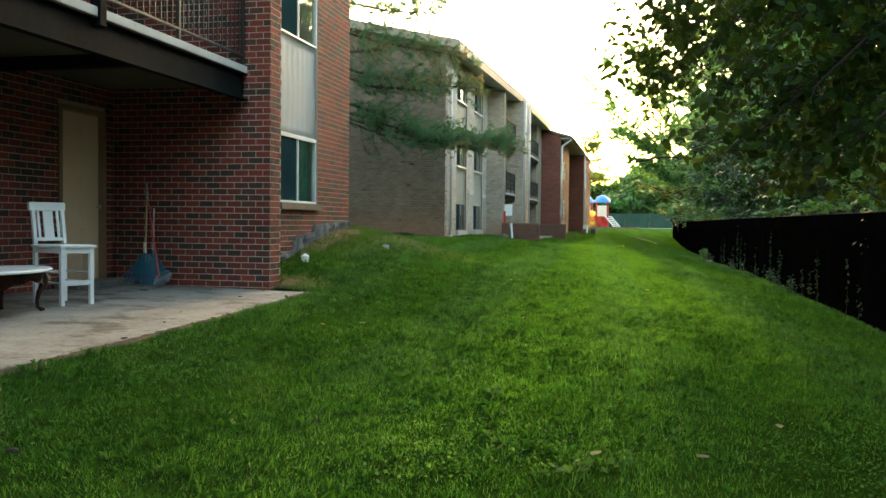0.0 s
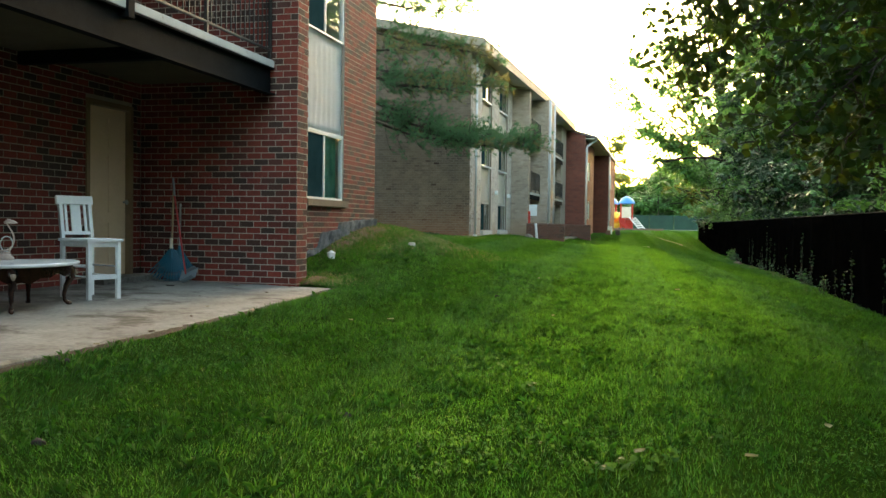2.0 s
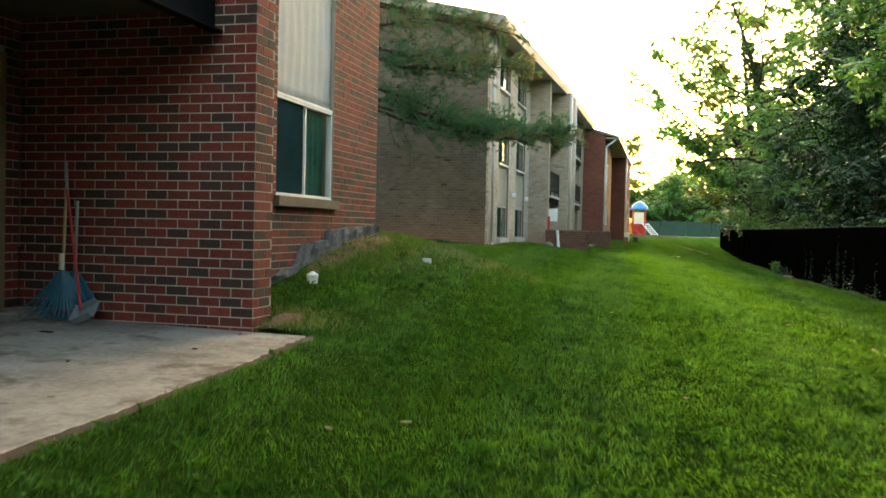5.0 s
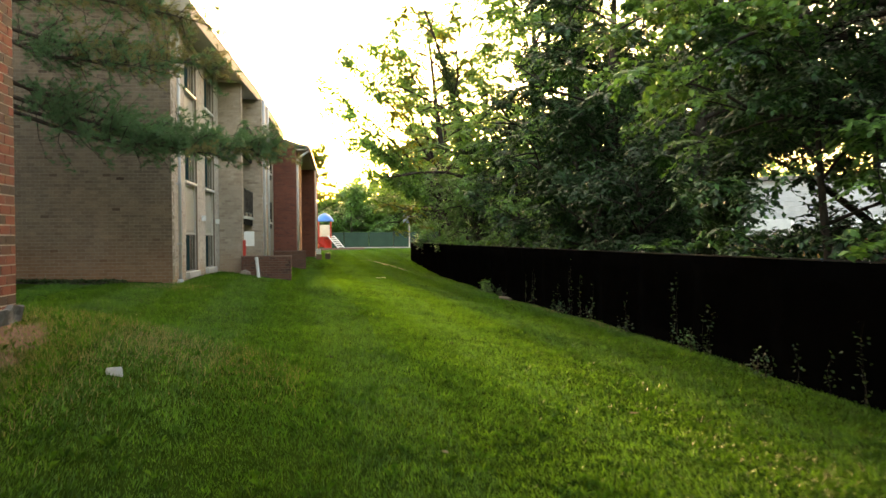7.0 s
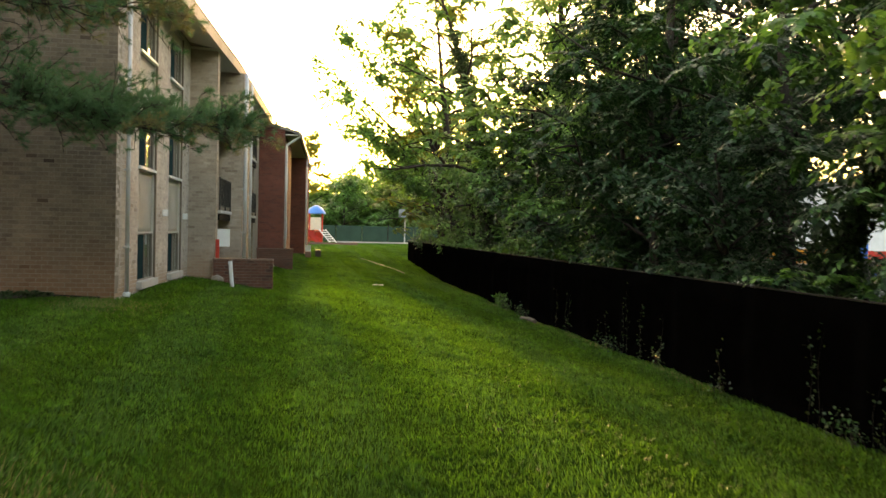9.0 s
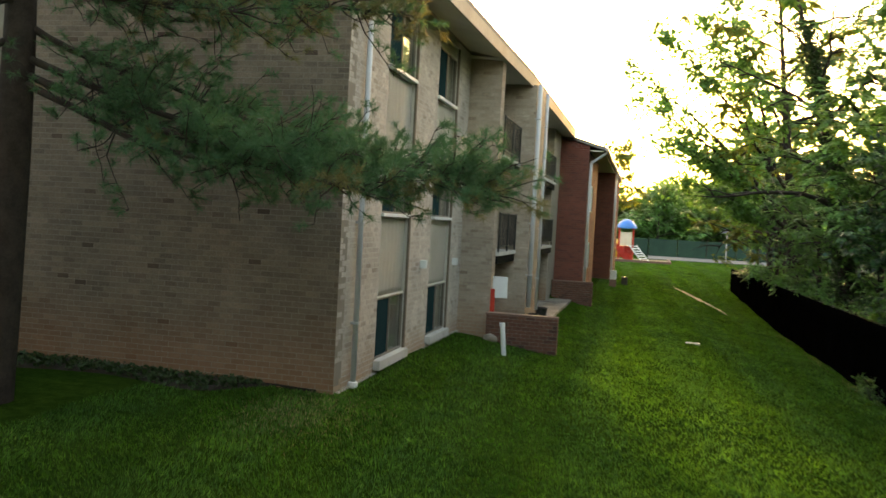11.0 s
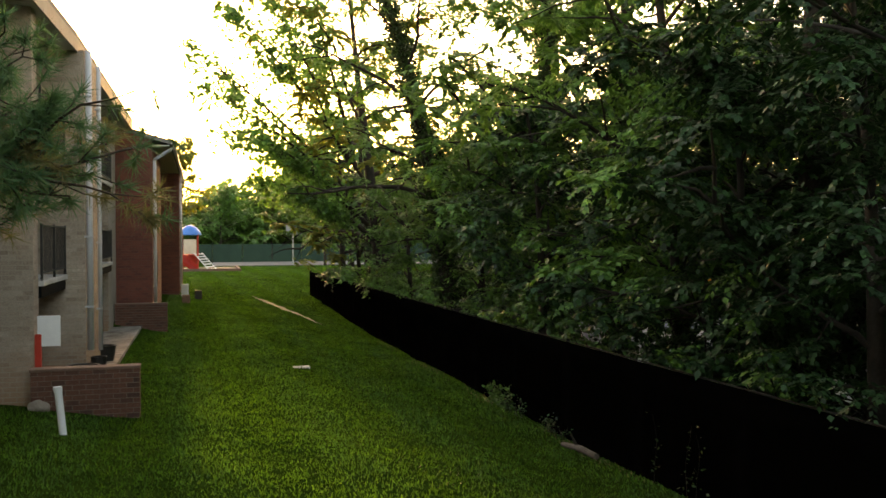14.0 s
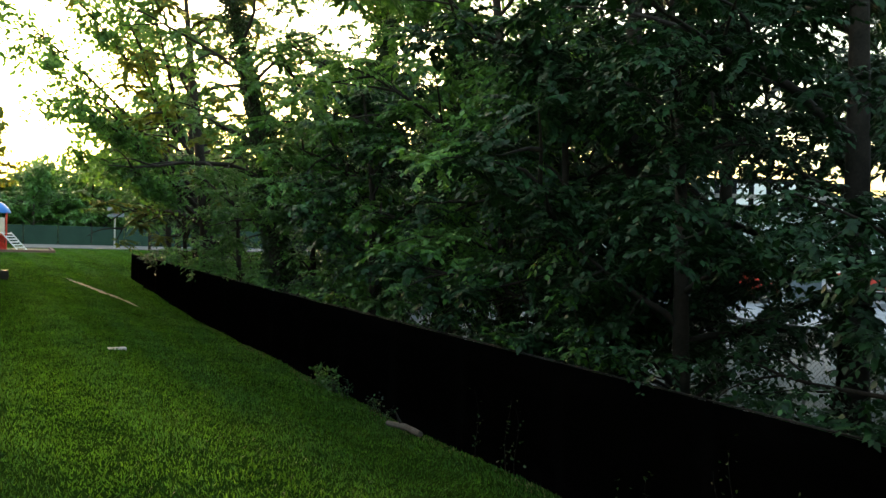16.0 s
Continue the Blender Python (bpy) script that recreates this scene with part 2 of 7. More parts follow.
M_IVY = leaf_mat("ivy_leaf", [(0.0, (0.012, 0.036, 0.010)), (1.0, (0.03, 0.065, 0.016))], (0.05, 0.1, 0.02), 0.2)
M_NEEDLE = leaf_mat("pine_needle", [(0.0, (0.030, 0.105, 0.052)), (0.6, (0.055, 0.165, 0.074)), (1.0, (0.095, 0.21, 0.078))], (0.13, 0.24, 0.06), 0.3)
M_NEEDLE_OLD = leaf_mat("yellowed_needle", [(0.0, (0.11, 0.12, 0.045)), (1.0, (0.21, 0.185, 0.07))], (0.24, 0.21, 0.07), 0.35)
# Near grass, darker than the mown grass beyond: the start trees' shade in its colour.
M_GRASS = leaf_mat("grass_blade", [(0.0, (0.006, 0.036, 0.004)), (0.35, (0.016, 0.078, 0.009)), (0.75, (0.038, 0.134, 0.016)), (0.93, (0.088, 0.215, 0.038)), (1.0, (0.17, 0.225, 0.088))], (0.062, 0.21, 0.018), 0.38, 0.6,
                   [(0.7, (0.76, 0.92, 1.05), (1.25, 1.10, 0.80)), (2.3, (0.60, 0.68, 0.80), (1.34, 1.24, 0.95)), (7.0, (0.66, 0.70, 0.70), (1.36, 1.30, 1.22)), (22.0, (0.64, 0.68, 0.68), (1.38, 1.34, 1.26))], 0.2)
M_GRASS_EVEN = leaf_mat("mown_grass_blade", [(0.0, (0.022, 0.084, 0.010)), (0.5, (0.047, 0.146, 0.018)), (0.93, (0.078, 0.200, 0.028)), (1.0, (0.115, 0.20, 0.042))], (0.090, 0.235, 0.024), 0.40, 0.55,
                        [(0.5, (0.74, 0.86, 0.95), (1.26, 1.14, 0.95)), (1.6, (0.66, 0.76, 0.82), (1.26, 1.20, 1.0)), (5.0, (0.62, 0.68, 0.66), (1.28, 1.24, 1.16)), (16.0, (0.60, 0.64, 0.64), (1.28, 1.24, 1.18))], 0.25)
# Sparse pale blades: highlights of the grass tips put into colour.
M_GRASS_LIGHT = leaf_mat("pale_grass_blade", [(0.0, (0.060, 0.165, 0.035)), (0.7, (0.085, 0.21, 0.050)), (1.0, (0.15, 0.24, 0.08))], (0.13, 0.29, 0.05), 0.4, 0.6, None, 0.25)
M_WEED = leaf_mat("weed_leaf", [(0.0, (0.018, 0.062, 0.014)), (1.0, (0.045, 0.12, 0.026))], (0.08, 0.17, 0.025), 0.3, 0.8, None, 0.1)
M_CLOVER = leaf_mat("clover_leaf", [(0.0, (0.032, 0.10, 0.020)), (1.0, (0.075, 0.17, 0.036))], (0.12, 0.24, 0.035), 0.3, 0.9, None, 0.1)
M_STRAW = leaf_mat("straw_grass", [(0.0, (0.11, 0.12, 0.04)), (1.0, (0.30, 0.24, 0.11))], (0.26, 0.23, 0.07), 0.3)


def ground_mat():
    m, n, l, b = node_mat("lawn_soil")
    pos = n.new("ShaderNodeNewGeometry").outputs["Position"]
    f, g, h = noise_tex(n, l, pos, 70, 5, 0.75), noise_tex(n, l, pos, 5, 5, 0.7), noise_tex(n, l, pos, 0.45, 4, 0.6)
    r = ramp(n, [(0.3, (0.011, 0.025, 0.005)), (0.55, (0.026, 0.058, 0.011)), (0.75, (0.048, 0.088, 0.019))])
    l.new(f.outputs[0], r.inputs[0])
    col = r.outputs[0]
    r2 = ramp(n, [(0.35, (0.65, 0.70, 0.6)), (0.65, (1.25, 1.2, 1.1))])
    l.new(g.outputs[0], r2.inputs[0])
    col = mix_rgb(n, l, 1.0, col, r2.outputs[0], 'MULTIPLY')
    r3 = ramp(n, [(0.4, (0.85, 0.9, 0.85)), (0.62, (1.2, 1.12, 1.0))])
    l.new(h.outputs[0], r3.inputs[0])
    col = mix_rgb(n, l, 1.0, col, r3.outputs[0], 'MULTIPLY')
    l.new(col, b.inputs["Base Color"])
    b.inputs["Roughness"].default_value = 0.9
    b.inputs["Specular IOR Level"].default_value = 0.0
    bumped(n, l, b, f.outputs[0], 0.8, 0.03)
    return m


M_GROUND = ground_mat()
M_DIRT = surface("bare_earth", (0.16, 0.105, 0.06), (0.33, 0.25, 0.16), 50, 3, 0.95, 0.6)
M_PATHDIRT = surface("pale_worn_path", (0.15, 0.135, 0.10), (0.31, 0.28, 0.22), 40, 2, 0.95, 0.4)
M_ASPHALT = surface("court_asphalt", (0.10, 0.10, 0.10), (0.19, 0.19, 0.185), 60, 1, 0.9, 0.2)
M_WINDSCREEN = surface("green_wind_screen", (0.008, 0.030, 0.021), (0.018, 0.055, 0.038), 20, 0.7, 0.85, 0.1)


def paint(name, c, rough=0.4):
    return surface(name, tuple(v * 0.82 for v in c), tuple(min(1, v * 1.12) for v in c), 30, 2, rough, 0.03)


M_PBLUE = paint("blue_plastic", (0.045, 0.23, 0.66))
M_PRED = paint("red_plastic", (0.55, 0.045, 0.03))
M_PORANGE = paint("orange_plastic", (0.85, 0.32, 0.05))
M_PYELLOW = paint("yellow_plastic", (0.80, 0.50, 0.06))
M_PCREAM = paint("cream_plastic", (0.72, 0.62, 0.50))
M_BLUE_RAKE = paint("blue_rake_plastic", (0.012, 0.12, 0.20), 0.35)
M_REDPOLE = paint("red_broom_handle", (0.42, 0.025, 0.03), 0.35)
M_GREYPLASTIC = paint("grey_plastic", (0.20, 0.24, 0.27), 0.5)
M_WOODDARK = surface("dark_mahogany", (0.018, 0.008, 0.006), (0.05, 0.02, 0.012), 30, 4, 0.25, 0.05)
M_WOODPOLE = surface("wooden_pole", (0.30, 0.22, 0.12), (0.42, 0.32, 0.20), 40, 4, 0.6, 0.1)


# ---- mesh helpers ----
def np_mesh(name, v, f, mat=None, smooth=False):
    """A mesh from arrays: v (n, 3), f (m, k) of vertex numbers."""
    v, f = np.asarray(v, np.float32), np.asarray(f, np.int32)
    me = bpy.data.meshes.new(name)
    me.vertices.add(len(v))
    me.vertices.foreach_set("co", v.ravel())
    me.loops.add(f.size)
    me.loops.foreach_set("vertex_index", f.ravel())
    me.polygons.add(len(f))
    me.polygons.foreach_set("loop_start", np.arange(0, f.size, f.shape[1], dtype=np.int32))
    me.polygons.foreach_set("loop_total", np.full(len(f), f.shape[1], np.int32))
    me.polygons.foreach_set("use_smooth", np.full(len(f), smooth, bool))
    me.update(calc_edges=True)
    if mat:
        me.materials.append(mat)
    return me


def part(name, data, mat, parent=None, label="", smooth=False):
    """Links a bmesh or a mesh as one object under a thing or under a part."""
    if isinstance(data, bmesh.types.BMesh):
        me = bpy.data.meshes.new(name)
        data.to_mesh(me)
        data.free()
        if smooth:
            for p in me.polygons:
                p.use_smooth = True
    else:
        me = data
    if mat and not me.materials:
        me.materials.append(mat)
    ob = new(name, me)
    ob.parent = parent
    if parent is not None and parent.name in IN_PLACE:
        ob.matrix_parent_inverse = parent.matrix_basis.inverted()
    if label:
        ob["label"] = label
    return ob


IN_PLACE = set()


def thing(name, label, category, at=(0, 0, 0), rz=0.0, group="", kind="", in_place=False):
    """The Empty at a thing's base. in_place: its parts are given in world coordinates."""
    ob = new(name)
    if in_place:
        IN_PLACE.add(ob.name)
    ob.matrix_basis = pose(*at, 0, 0, rz)
    ob.empty_display_size = 0.2
    return tagged(ob, label, category, group, kind)


def bm_box(bm, x0, x1, y0, y1, z0, z1, bevel=0.0, m=None):
    r = bmesh.ops.create_cube(bm, size=1.0)
    vs = r["verts"]
    for v in vs:
        v.co = Vector(((x0 + x1) / 2 + v.co.x * (x1 - x0), (y0 + y1) / 2 + v.co.y * (y1 - y0), (z0 + z1) / 2 + v.co.z * (z1 - z0)))
        if m is not None:
            v.co = m @ v.co
    if bevel:
        es = list({e for v in vs for e in v.link_edges})
        bmesh.ops.bevel(bm, geom=es, offset=bevel, segments=2, profile=0.7, affect='EDGES')
    return vs


def box(x0, x1, y0, y1, z0, z1, bevel=0.0, m=None):
    bm = bmesh.new()
    bm_box(bm, x0, x1, y0, y1, z0, z1, bevel, m)
    return bm


def tube_arrays(points, radii, sides=8):
    """A tapered tube along a line of points."""
    p = np.asarray(points, float)
    r = np.asarray(radii, float)
    d = np.gradient(p, axis=0)
    d /= np.linalg.norm(d, axis=1)[:, None] + 1e-9
    ref = np.where(np.abs(d[:, 2:3]) > 0.9, [[1.0, 0, 0]], [[0, 0, 1.0]])
    a = np.cross(d, ref)
    a /= np.linalg.norm(a, axis=1)[:, None] + 1e-9
    b = np.cross(d, a)
    t = np.linspace(0, 2 * np.pi, sides, endpoint=False)
    v = (p[:, None] + r[:, None, None] * (np.cos(t)[None, :, None] * a[:, None] + np.sin(t)[None, :, None] * b[:, None])).reshape(-1, 3)
    n = len(p)
    i, j = np.meshgrid(np.arange(n - 1), np.arange(sides), indexing="ij")
    q = np.stack([i * sides + j, i * sides + (j + 1) % sides, (i + 1) * sides + (j + 1) % sides, (i + 1) * sides + j], -1).reshape(-1, 4)
    v = np.vstack([v, p[:1], p[-1:]])
    return v, q


def join_arrays(items):
    vs, fs, k = [], [], 0
    for v, f in items:
        vs.append(v)
        fs.append(np.asarray(f) + k)
        k += len(v)
    return np.vstack(vs), np.vstack(fs)


def tube(points, radius, sides=8):
    """A closed round bar along points, as a bmesh."""
    p = [Vector(q) for q in points]
    rad = radius if isinstance(radius, (list, tuple)) else [radius] * len(p)
    v, q = tube_arrays([tuple(a) for a in p], rad, sides)
    bm = bmesh.new()
    bv = [bm.verts.new(c) for c in v[:-2]]
    for f in q:
        bm.faces.new([bv[i] for i in f])
    bm.faces.new(bv[:sides][::-1])
    bm.faces.new(bv[-sides:])
    bmesh.ops.recalc_face_normals(bm, faces=bm.faces)
    return bm


def lathe(profile, sides=20):
    """A turned body from (radius, height) pairs."""
    bm = bmesh.new()
    rings = [[bm.verts.new((r * math.cos(2 * math.pi * k / sides), r * math.sin(2 * math.pi * k / sides), z)) for k in range(sides)] for r, z in profile]
    for a, b in zip(rings, rings[1:]):
        for k in range(sides):
            bm.faces.new((a[k], a[(k + 1) % sides], b[(k + 1) % sides], b[k]))
    bm.faces.new(rings[0][::-1])
    bm.faces.new(rings[-1])
    return bm


# ---- ground ----
def smooth_step(a, b, x):
    t = np.clip((x - a) / (b - a), 0, 1)
    return t * t * (3 - 2 * t)


PROFILE_X = [-60, -20, -8, -6.5, -5, -4, -3, -2, -1, 0, 1.5, 3, 5, 12, 40, 400]
PROFILE_Z = [1.2, 1.0, 0.80, 0.75, 0.66, 0.54, 0.42, 0.32, 0.21, 0.08, -0.03, -0.13, -0.18, -0.25, -0.4, -0.4]


def ground_z(x, y):
    x, y = np.asarray(x, float), np.asarray(y, float)
    base = np.interp(x, PROFILE_X, PROFILE_Z)
    k = 0.42 + 0.58 * smooth_step(8.5, 15.0, y)
    base = np.where(x < 0, 0.05 + (base - 0.05) * k, base)
    mound = 0.50 * np.exp(-((x + 5.8) / 2.2) ** 2 - ((y - 15.3) / 2.9) ** 2)
    dip = -0.13 * smooth_step(-0.5, 3.0, x) * smooth_step(28, 40, y) * smooth_step(80, 62, y)
    far = smooth_step(46, 92, y) * (0.74 - np.clip(base, -0.5, 0.74))
    under = -0.15 * smooth_step(-4.05, -4.35, x) * smooth_step(10.30, 10.18, y)
    ripple = 0.018 * np.sin(x * 1.7 + 0.6 * np.sin(y * 0.9)) * np.sin(y * 1.1 + x * 0.4) + 0.03 * np.sin(y * 0.31 + 1.0) * np.sin(x * 0.45)
    verge = 0.085 * np.exp(-((x + 3.72) / 0.34) ** 2) * smooth_step(10.3, 9.5, y)
    terrace = -np.interp(y, [36, 51], [0.16, 0.30]) * smooth_step(-6.4, -4.5, x) * smooth_step(-1.6, -3.9, x) * smooth_step(32.0, 35.8, y) * smooth_step(56.0, 51.5, y)
    terrace -= 0.25 * smooth_step(-5.1, -5.5, x) * smooth_step(36.8, 37.3, y) * smooth_step(51.0, 50.5, y)
    return base + mound + far + dip + under + verge + ripple + terrace


def gz(x, y):
    return float(ground_z(x, y))


def axis_lines(lo, hi, step, out, n):
    fine = np.arange(lo, hi + 1e-6, step)
    grow = np.geomspace(step, out, n)
    return np.concatenate([(lo - np.cumsum(grow))[::-1], fine, hi + np.cumsum(grow)])


gx, gy = axis_lines(-8.5, 4.5, 0.22, 160.0, 26), axis_lines(-3.0, 62.0, 0.3, 260.0, 30)
GX, GY = np.meshgrid(gx, gy, indexing="ij")
GV = np.stack([GX, GY, ground_z(GX, GY)], -1).reshape(-1, 3)
ni, nj = np.meshgrid(np.arange(len(gx) - 1), np.arange(len(gy) - 1), indexing="ij")
GF = np.stack([ni * len(gy) + nj, (ni + 1) * len(gy) + nj, (ni + 1) * len(gy) + nj + 1, ni * len(gy) + nj + 1], -1).reshape(-1, 4)
ground = part("ground", np_mesh("ground", GV, GF, M_GROUND, True), None)
tagged(ground, "mown green lawn sloping from the buildings to the fence", "lawn", kind="structure")


# ---- walls with courses of bricks ----
BRICK_L, BRICK_H, JOINT = 0.203, 0.0813, 0.0085
BRICK_CACHE = {}


def to_world(axis, plane, sign, n, u, z):
    if axis == 'x':
        return np.stack([plane + sign * n, u, z], -1)
    return np.stack([u, plane + sign * n, z], -1)


def brick_boxes(axis, plane, sign, rects, depth=0.012, rng=None):
    """Open-backed boxes for brick rectangles (u0, u1, z0, z1), each slightly uneven in depth."""
    r = np.asarray(rects, float)
    n = len(r)
    out = (rng.uniform(-0.0012, 0.0012, n) if rng is not None else np.zeros(n))
    c = 0.0014
    u = np.stack([r[:, 0], r[:, 1], r[:, 1], r[:, 0], r[:, 0] + c, r[:, 1] - c, r[:, 1] - c, r[:, 0] + c], 1)
    z = np.stack([r[:, 2], r[:, 2], r[:, 3], r[:, 3], r[:, 2] + c, r[:, 2] + c, r[:, 3] - c, r[:, 3] - c], 1)
    d = np.concatenate([np.full((n, 4), -depth), np.repeat(out[:, None], 4, 1)], 1)
    v = to_world(axis, plane, sign, d, u, z).reshape(-1, 3)
    f = np.array([[4, 5, 6, 7], [0, 1, 5, 4], [1, 2, 6, 5], [2, 3, 7, 6], [3, 0, 4, 7]])
    return v, (np.arange(n)[:, None, None] * 8 + f[None]).reshape(-1, 4)


def brick_rects(u0, u1, z0, z1, holes, keep=None, shift=0.0):
    rects = []
    for k in range(int(math.ceil((z1 - z0) / BRICK_H))):
        a, b = z0 + k * BRICK_H + JOINT / 2, min(z0 + (k + 1) * BRICK_H - JOINT / 2, z1)
        if b - a < 0.02:
            continue
        s = u0 + shift - (BRICK_L / 2 if k % 2 else 0) - (BRICK_L if shift > 0 else 0)
        while s < u1:
            p, q = max(s + JOINT / 2, u0), min(s + BRICK_L - JOINT / 2, u1)
            s += BRICK_L
            pieces = [(p, q)]
            for h0, h1, g0, g1 in holes:
                if b > g0 + 0.01 and a < g1 - 0.01:
                    pieces = [w for p1, q1 in pieces for w in ((p1, min(q1, h0)), (max(p1, h1), q1))]
            for p1, q1 in pieces:
                if q1 - p1 > 0.03 and (keep is None or keep((p1 + q1) / 2, (a + b) / 2)):
                    rects.append((p1, q1, a, b))
    return rects


def wall_slab(axis, plane, sign, u0, u1, z0, z1, thick, holes, recess=0.003):
    us = sorted({u0, u1, *[min(max(h, u0), u1) for q in holes for h in q[:2]]})
    zs = sorted({z0, z1, *[min(max(h, z0), z1) for q in holes for h in q[2:]]})
    items = []
    for a, b in zip(us, us[1:]):
        for c, d in zip(zs, zs[1:]):
            m, n = (a + b) / 2, (c + d) / 2
            if any(h[0] < m < h[1] and h[2] < n < h[3] for h in holes):
                continue
            dd = np.array([-recess] * 4 + [-thick] * 4)
            uu = np.array([a, b, b, a] * 2)
            zz = np.array([c, c, d, d] * 2)
            items.append((to_world(axis, plane, sign, dd, uu, zz), np.array([[0, 1, 2, 3], [7, 6, 5, 4], [0, 4, 5, 1], [1, 5, 6, 2], [2, 6, 7, 3], [3, 7, 4, 0]])))
    v, f = join_arrays(items)
    keys, back = np.unique(v.round(4), axis=0, return_inverse=True)
    return keys, back.reshape(-1)[f]


def brick_wall(parent, name, axis, plane, sign, u0, u1, z0, z1, thick=0.3, holes=(), bricks=M_BRICK, mortar=M_MORTAR, keep=None, single=None, seed=1, label="", laid=None, shift=0.0):
    """A wall slab of mortar with bricks laid on its face. single(u, z): which bricks are pieces of their own."""
    rng = np.random.default_rng(seed)
    slab = part(name, np_mesh(name, *wall_slab(axis, plane, sign, u0, u1, z0, z1, thick, holes), mortar), None, parent, label)
    lu0, lu1, lz0, lz1 = laid or (u0, u1, z0, z1)
    rects = brick_rects(lu0, lu1, lz0, lz1, holes, keep, shift)
    own = [r for r in rects if single and single((r[0] + r[1]) / 2, (r[2] + r[3]) / 2)][:300]
    chosen = set(own)
    rest = [r for r in rects if r not in chosen]
    if rest:
        tagged(part("brickwork", np_mesh("brickwork", *brick_boxes(axis, plane, sign, rest, rng=rng), bricks), None, slab), kind="stuff")
    for r in own:
        size = (axis, sign, round(r[1] - r[0], 3), round(r[3] - r[2], 3), bricks.name)
        if size not in BRICK_CACHE:
            BRICK_CACHE[size] = np_mesh("brick", *brick_boxes(axis, 0.0, sign, [(0, size[2], 0, size[3])]), bricks)
        ob = part("brick", BRICK_CACHE[size], None, slab)
        off = sign * float(rng.uniform(-0.0012, 0.0012))
        ob.location = (plane + off, r[0], r[2]) if axis == 'x' else (r[0], plane + off, r[2])
    return slab


def window_unit(parent, x, y0, y1, z0, z1, curtain=None, frame_mat=M_FRAME, open_side=False, bar=0.034):
    """A two-light sliding window in a wall that faces +x."""
    win = part("window", box(x - 0.09, x - 0.02, y0, y1, z0, z0 + bar, 0.006), frame_mat, parent)
    mid = (y0 + y1) / 2
    for a, b, c, d in ((y0, y1, z1 - bar, z1), (y0, y0 + bar, z0 + bar, z1 - bar), (y1 - bar, y1, z0 + bar, z1 - bar), (mid - 0.017, mid + 0.017, z0 + bar, z1 - bar)):
        part("frame", box(x - 0.09, x - 0.022, a, b, c, d, 0.006), frame_mat, win)
    for a, b in ((y0 + bar, mid - 0.017), (mid + 0.017, y1 - bar)):
        p = part("pane", box(x - 0.062, x - 0.056, a, b, z0 + bar, z1 - bar), M_GLASS, win)
        p.visible_shadow = False
    part("insect_screen", box(x - 0.054, x - 0.048, y0 + bar, mid - 0.017, z0 + bar, z1 - bar), M_SCREEN, win)
    part("room_dark_panel", box(x - 0.75, x - 0.70, y0 - 0.3, y1 + 0.3, z0 - 0.3, z1 + 0.3), M_DARK, win)
    if curtain:
        bm = bmesh.new()
        n = 26
        ys = np.linspace(mid + 0.02, y1 - 0.03, n)
        rows = [[bm.verts.new((x - 0.16 + 0.018 * math.sin(k * 1.3), yy, zz)) for k, yy in enumerate(ys)] for zz in (z0 + 0.03, z1 - 0.03)]
        for k in range(n - 1):
            bm.faces.new((rows[0][k], rows[0][k + 1], rows[1][k + 1], rows[1][k]))
        bmesh.ops.solidify(bm, geom=bm.faces[:], thickness=0.004)
        part("curtain", bm, curtain, win)
    return win


def infill(parent, x, y0, y1, z0, z1, mat, seed=0):
    """A thin metal infill panel between two windows, slightly buckled, with a trim rail."""
    bm = bmesh.new()
    ny, nz = 36, 12
    g = [[bm.verts.new((x - 0.05 + 0.005 * math.sin(1.35 * i + 0.5 * math.sin(0.7 * j + seed)) + 0.007 * math.sin(0.31 * i + seed) * math.sin(0.8 * j + seed), y0 + (y1 - y0) * i / ny, z0 + (z1 - z0) * j / nz)) for j in range(nz + 1)] for i in range(ny + 1)]
    for i in range(ny):
        for j in range(nz):
            bm.faces.new((g[i][j], g[i + 1][j], g[i + 1][j + 1], g[i][j + 1]))
    bmesh.ops.solidify(bm, geom=bm.faces[:], thickness=-0.03)
    p = part("panel", bm, mat, parent, smooth=True)
    part("trim", box(x - 0.045, x - 0.018, y0, y1, z0 - 0.014, z0 + 0.016, 0.004), mat, p)
    return p


# ---- the red brick apartment house beside the patio ----
house = thing("apartment_building", "red and dark brick apartment house with a recessed patio and balconies", "building", (-6.0, 12.0, 0.4), in_place=True)
WALL_TOP = 8.3
brick_wall(house, "patio_side_wall", 'y', 10.28, -1, -6.95, -4.745, 0.30, WALL_TOP, 0.34, laid=(-6.95, -4.66, 0.30, WALL_TOP), shift=0.057, single=lambda u, z: z < 2.9 and u > -6.9, seed=3, label="red and charcoal brick side wall of the patio")
brick_wall(house, "wall_end", 'x', -4.656, 1, 10.285, 10.618, 0.30, WALL_TOP, 0.085, single=lambda u, z: z < 4.2, seed=4)
back_holes = [(9.12, 10.08, 0.36, 2.69), (6.9, 9.2, 3.28, 5.35)]
brick_wall(house, "patio_back_wall", 'x', -6.95, 1, -9.0, 10.27, 0.30, WALL_TOP, 0.30, back_holes, laid=(4.0, 10.27, 0.30, 5.9), single=lambda u, z: 7.2 < u < 10.2 and z < 1.9, seed=5)
# Unseen end wall and front, added to keep southern light out of the patio.
brick_wall(house, "patio_side_wall", 'y', 3.90, 1, -6.94, -4.66, 0.30, WALL_TOP, 0.34, laid=(-6.94, -4.66, 0.30, 2.8), seed=8)
part("front_wall", box(-4.96, -4.66, -9.0, 3.555, 0.30, WALL_TOP), M_BRICK, house)
WIN_COL = (11.93, 13.50)
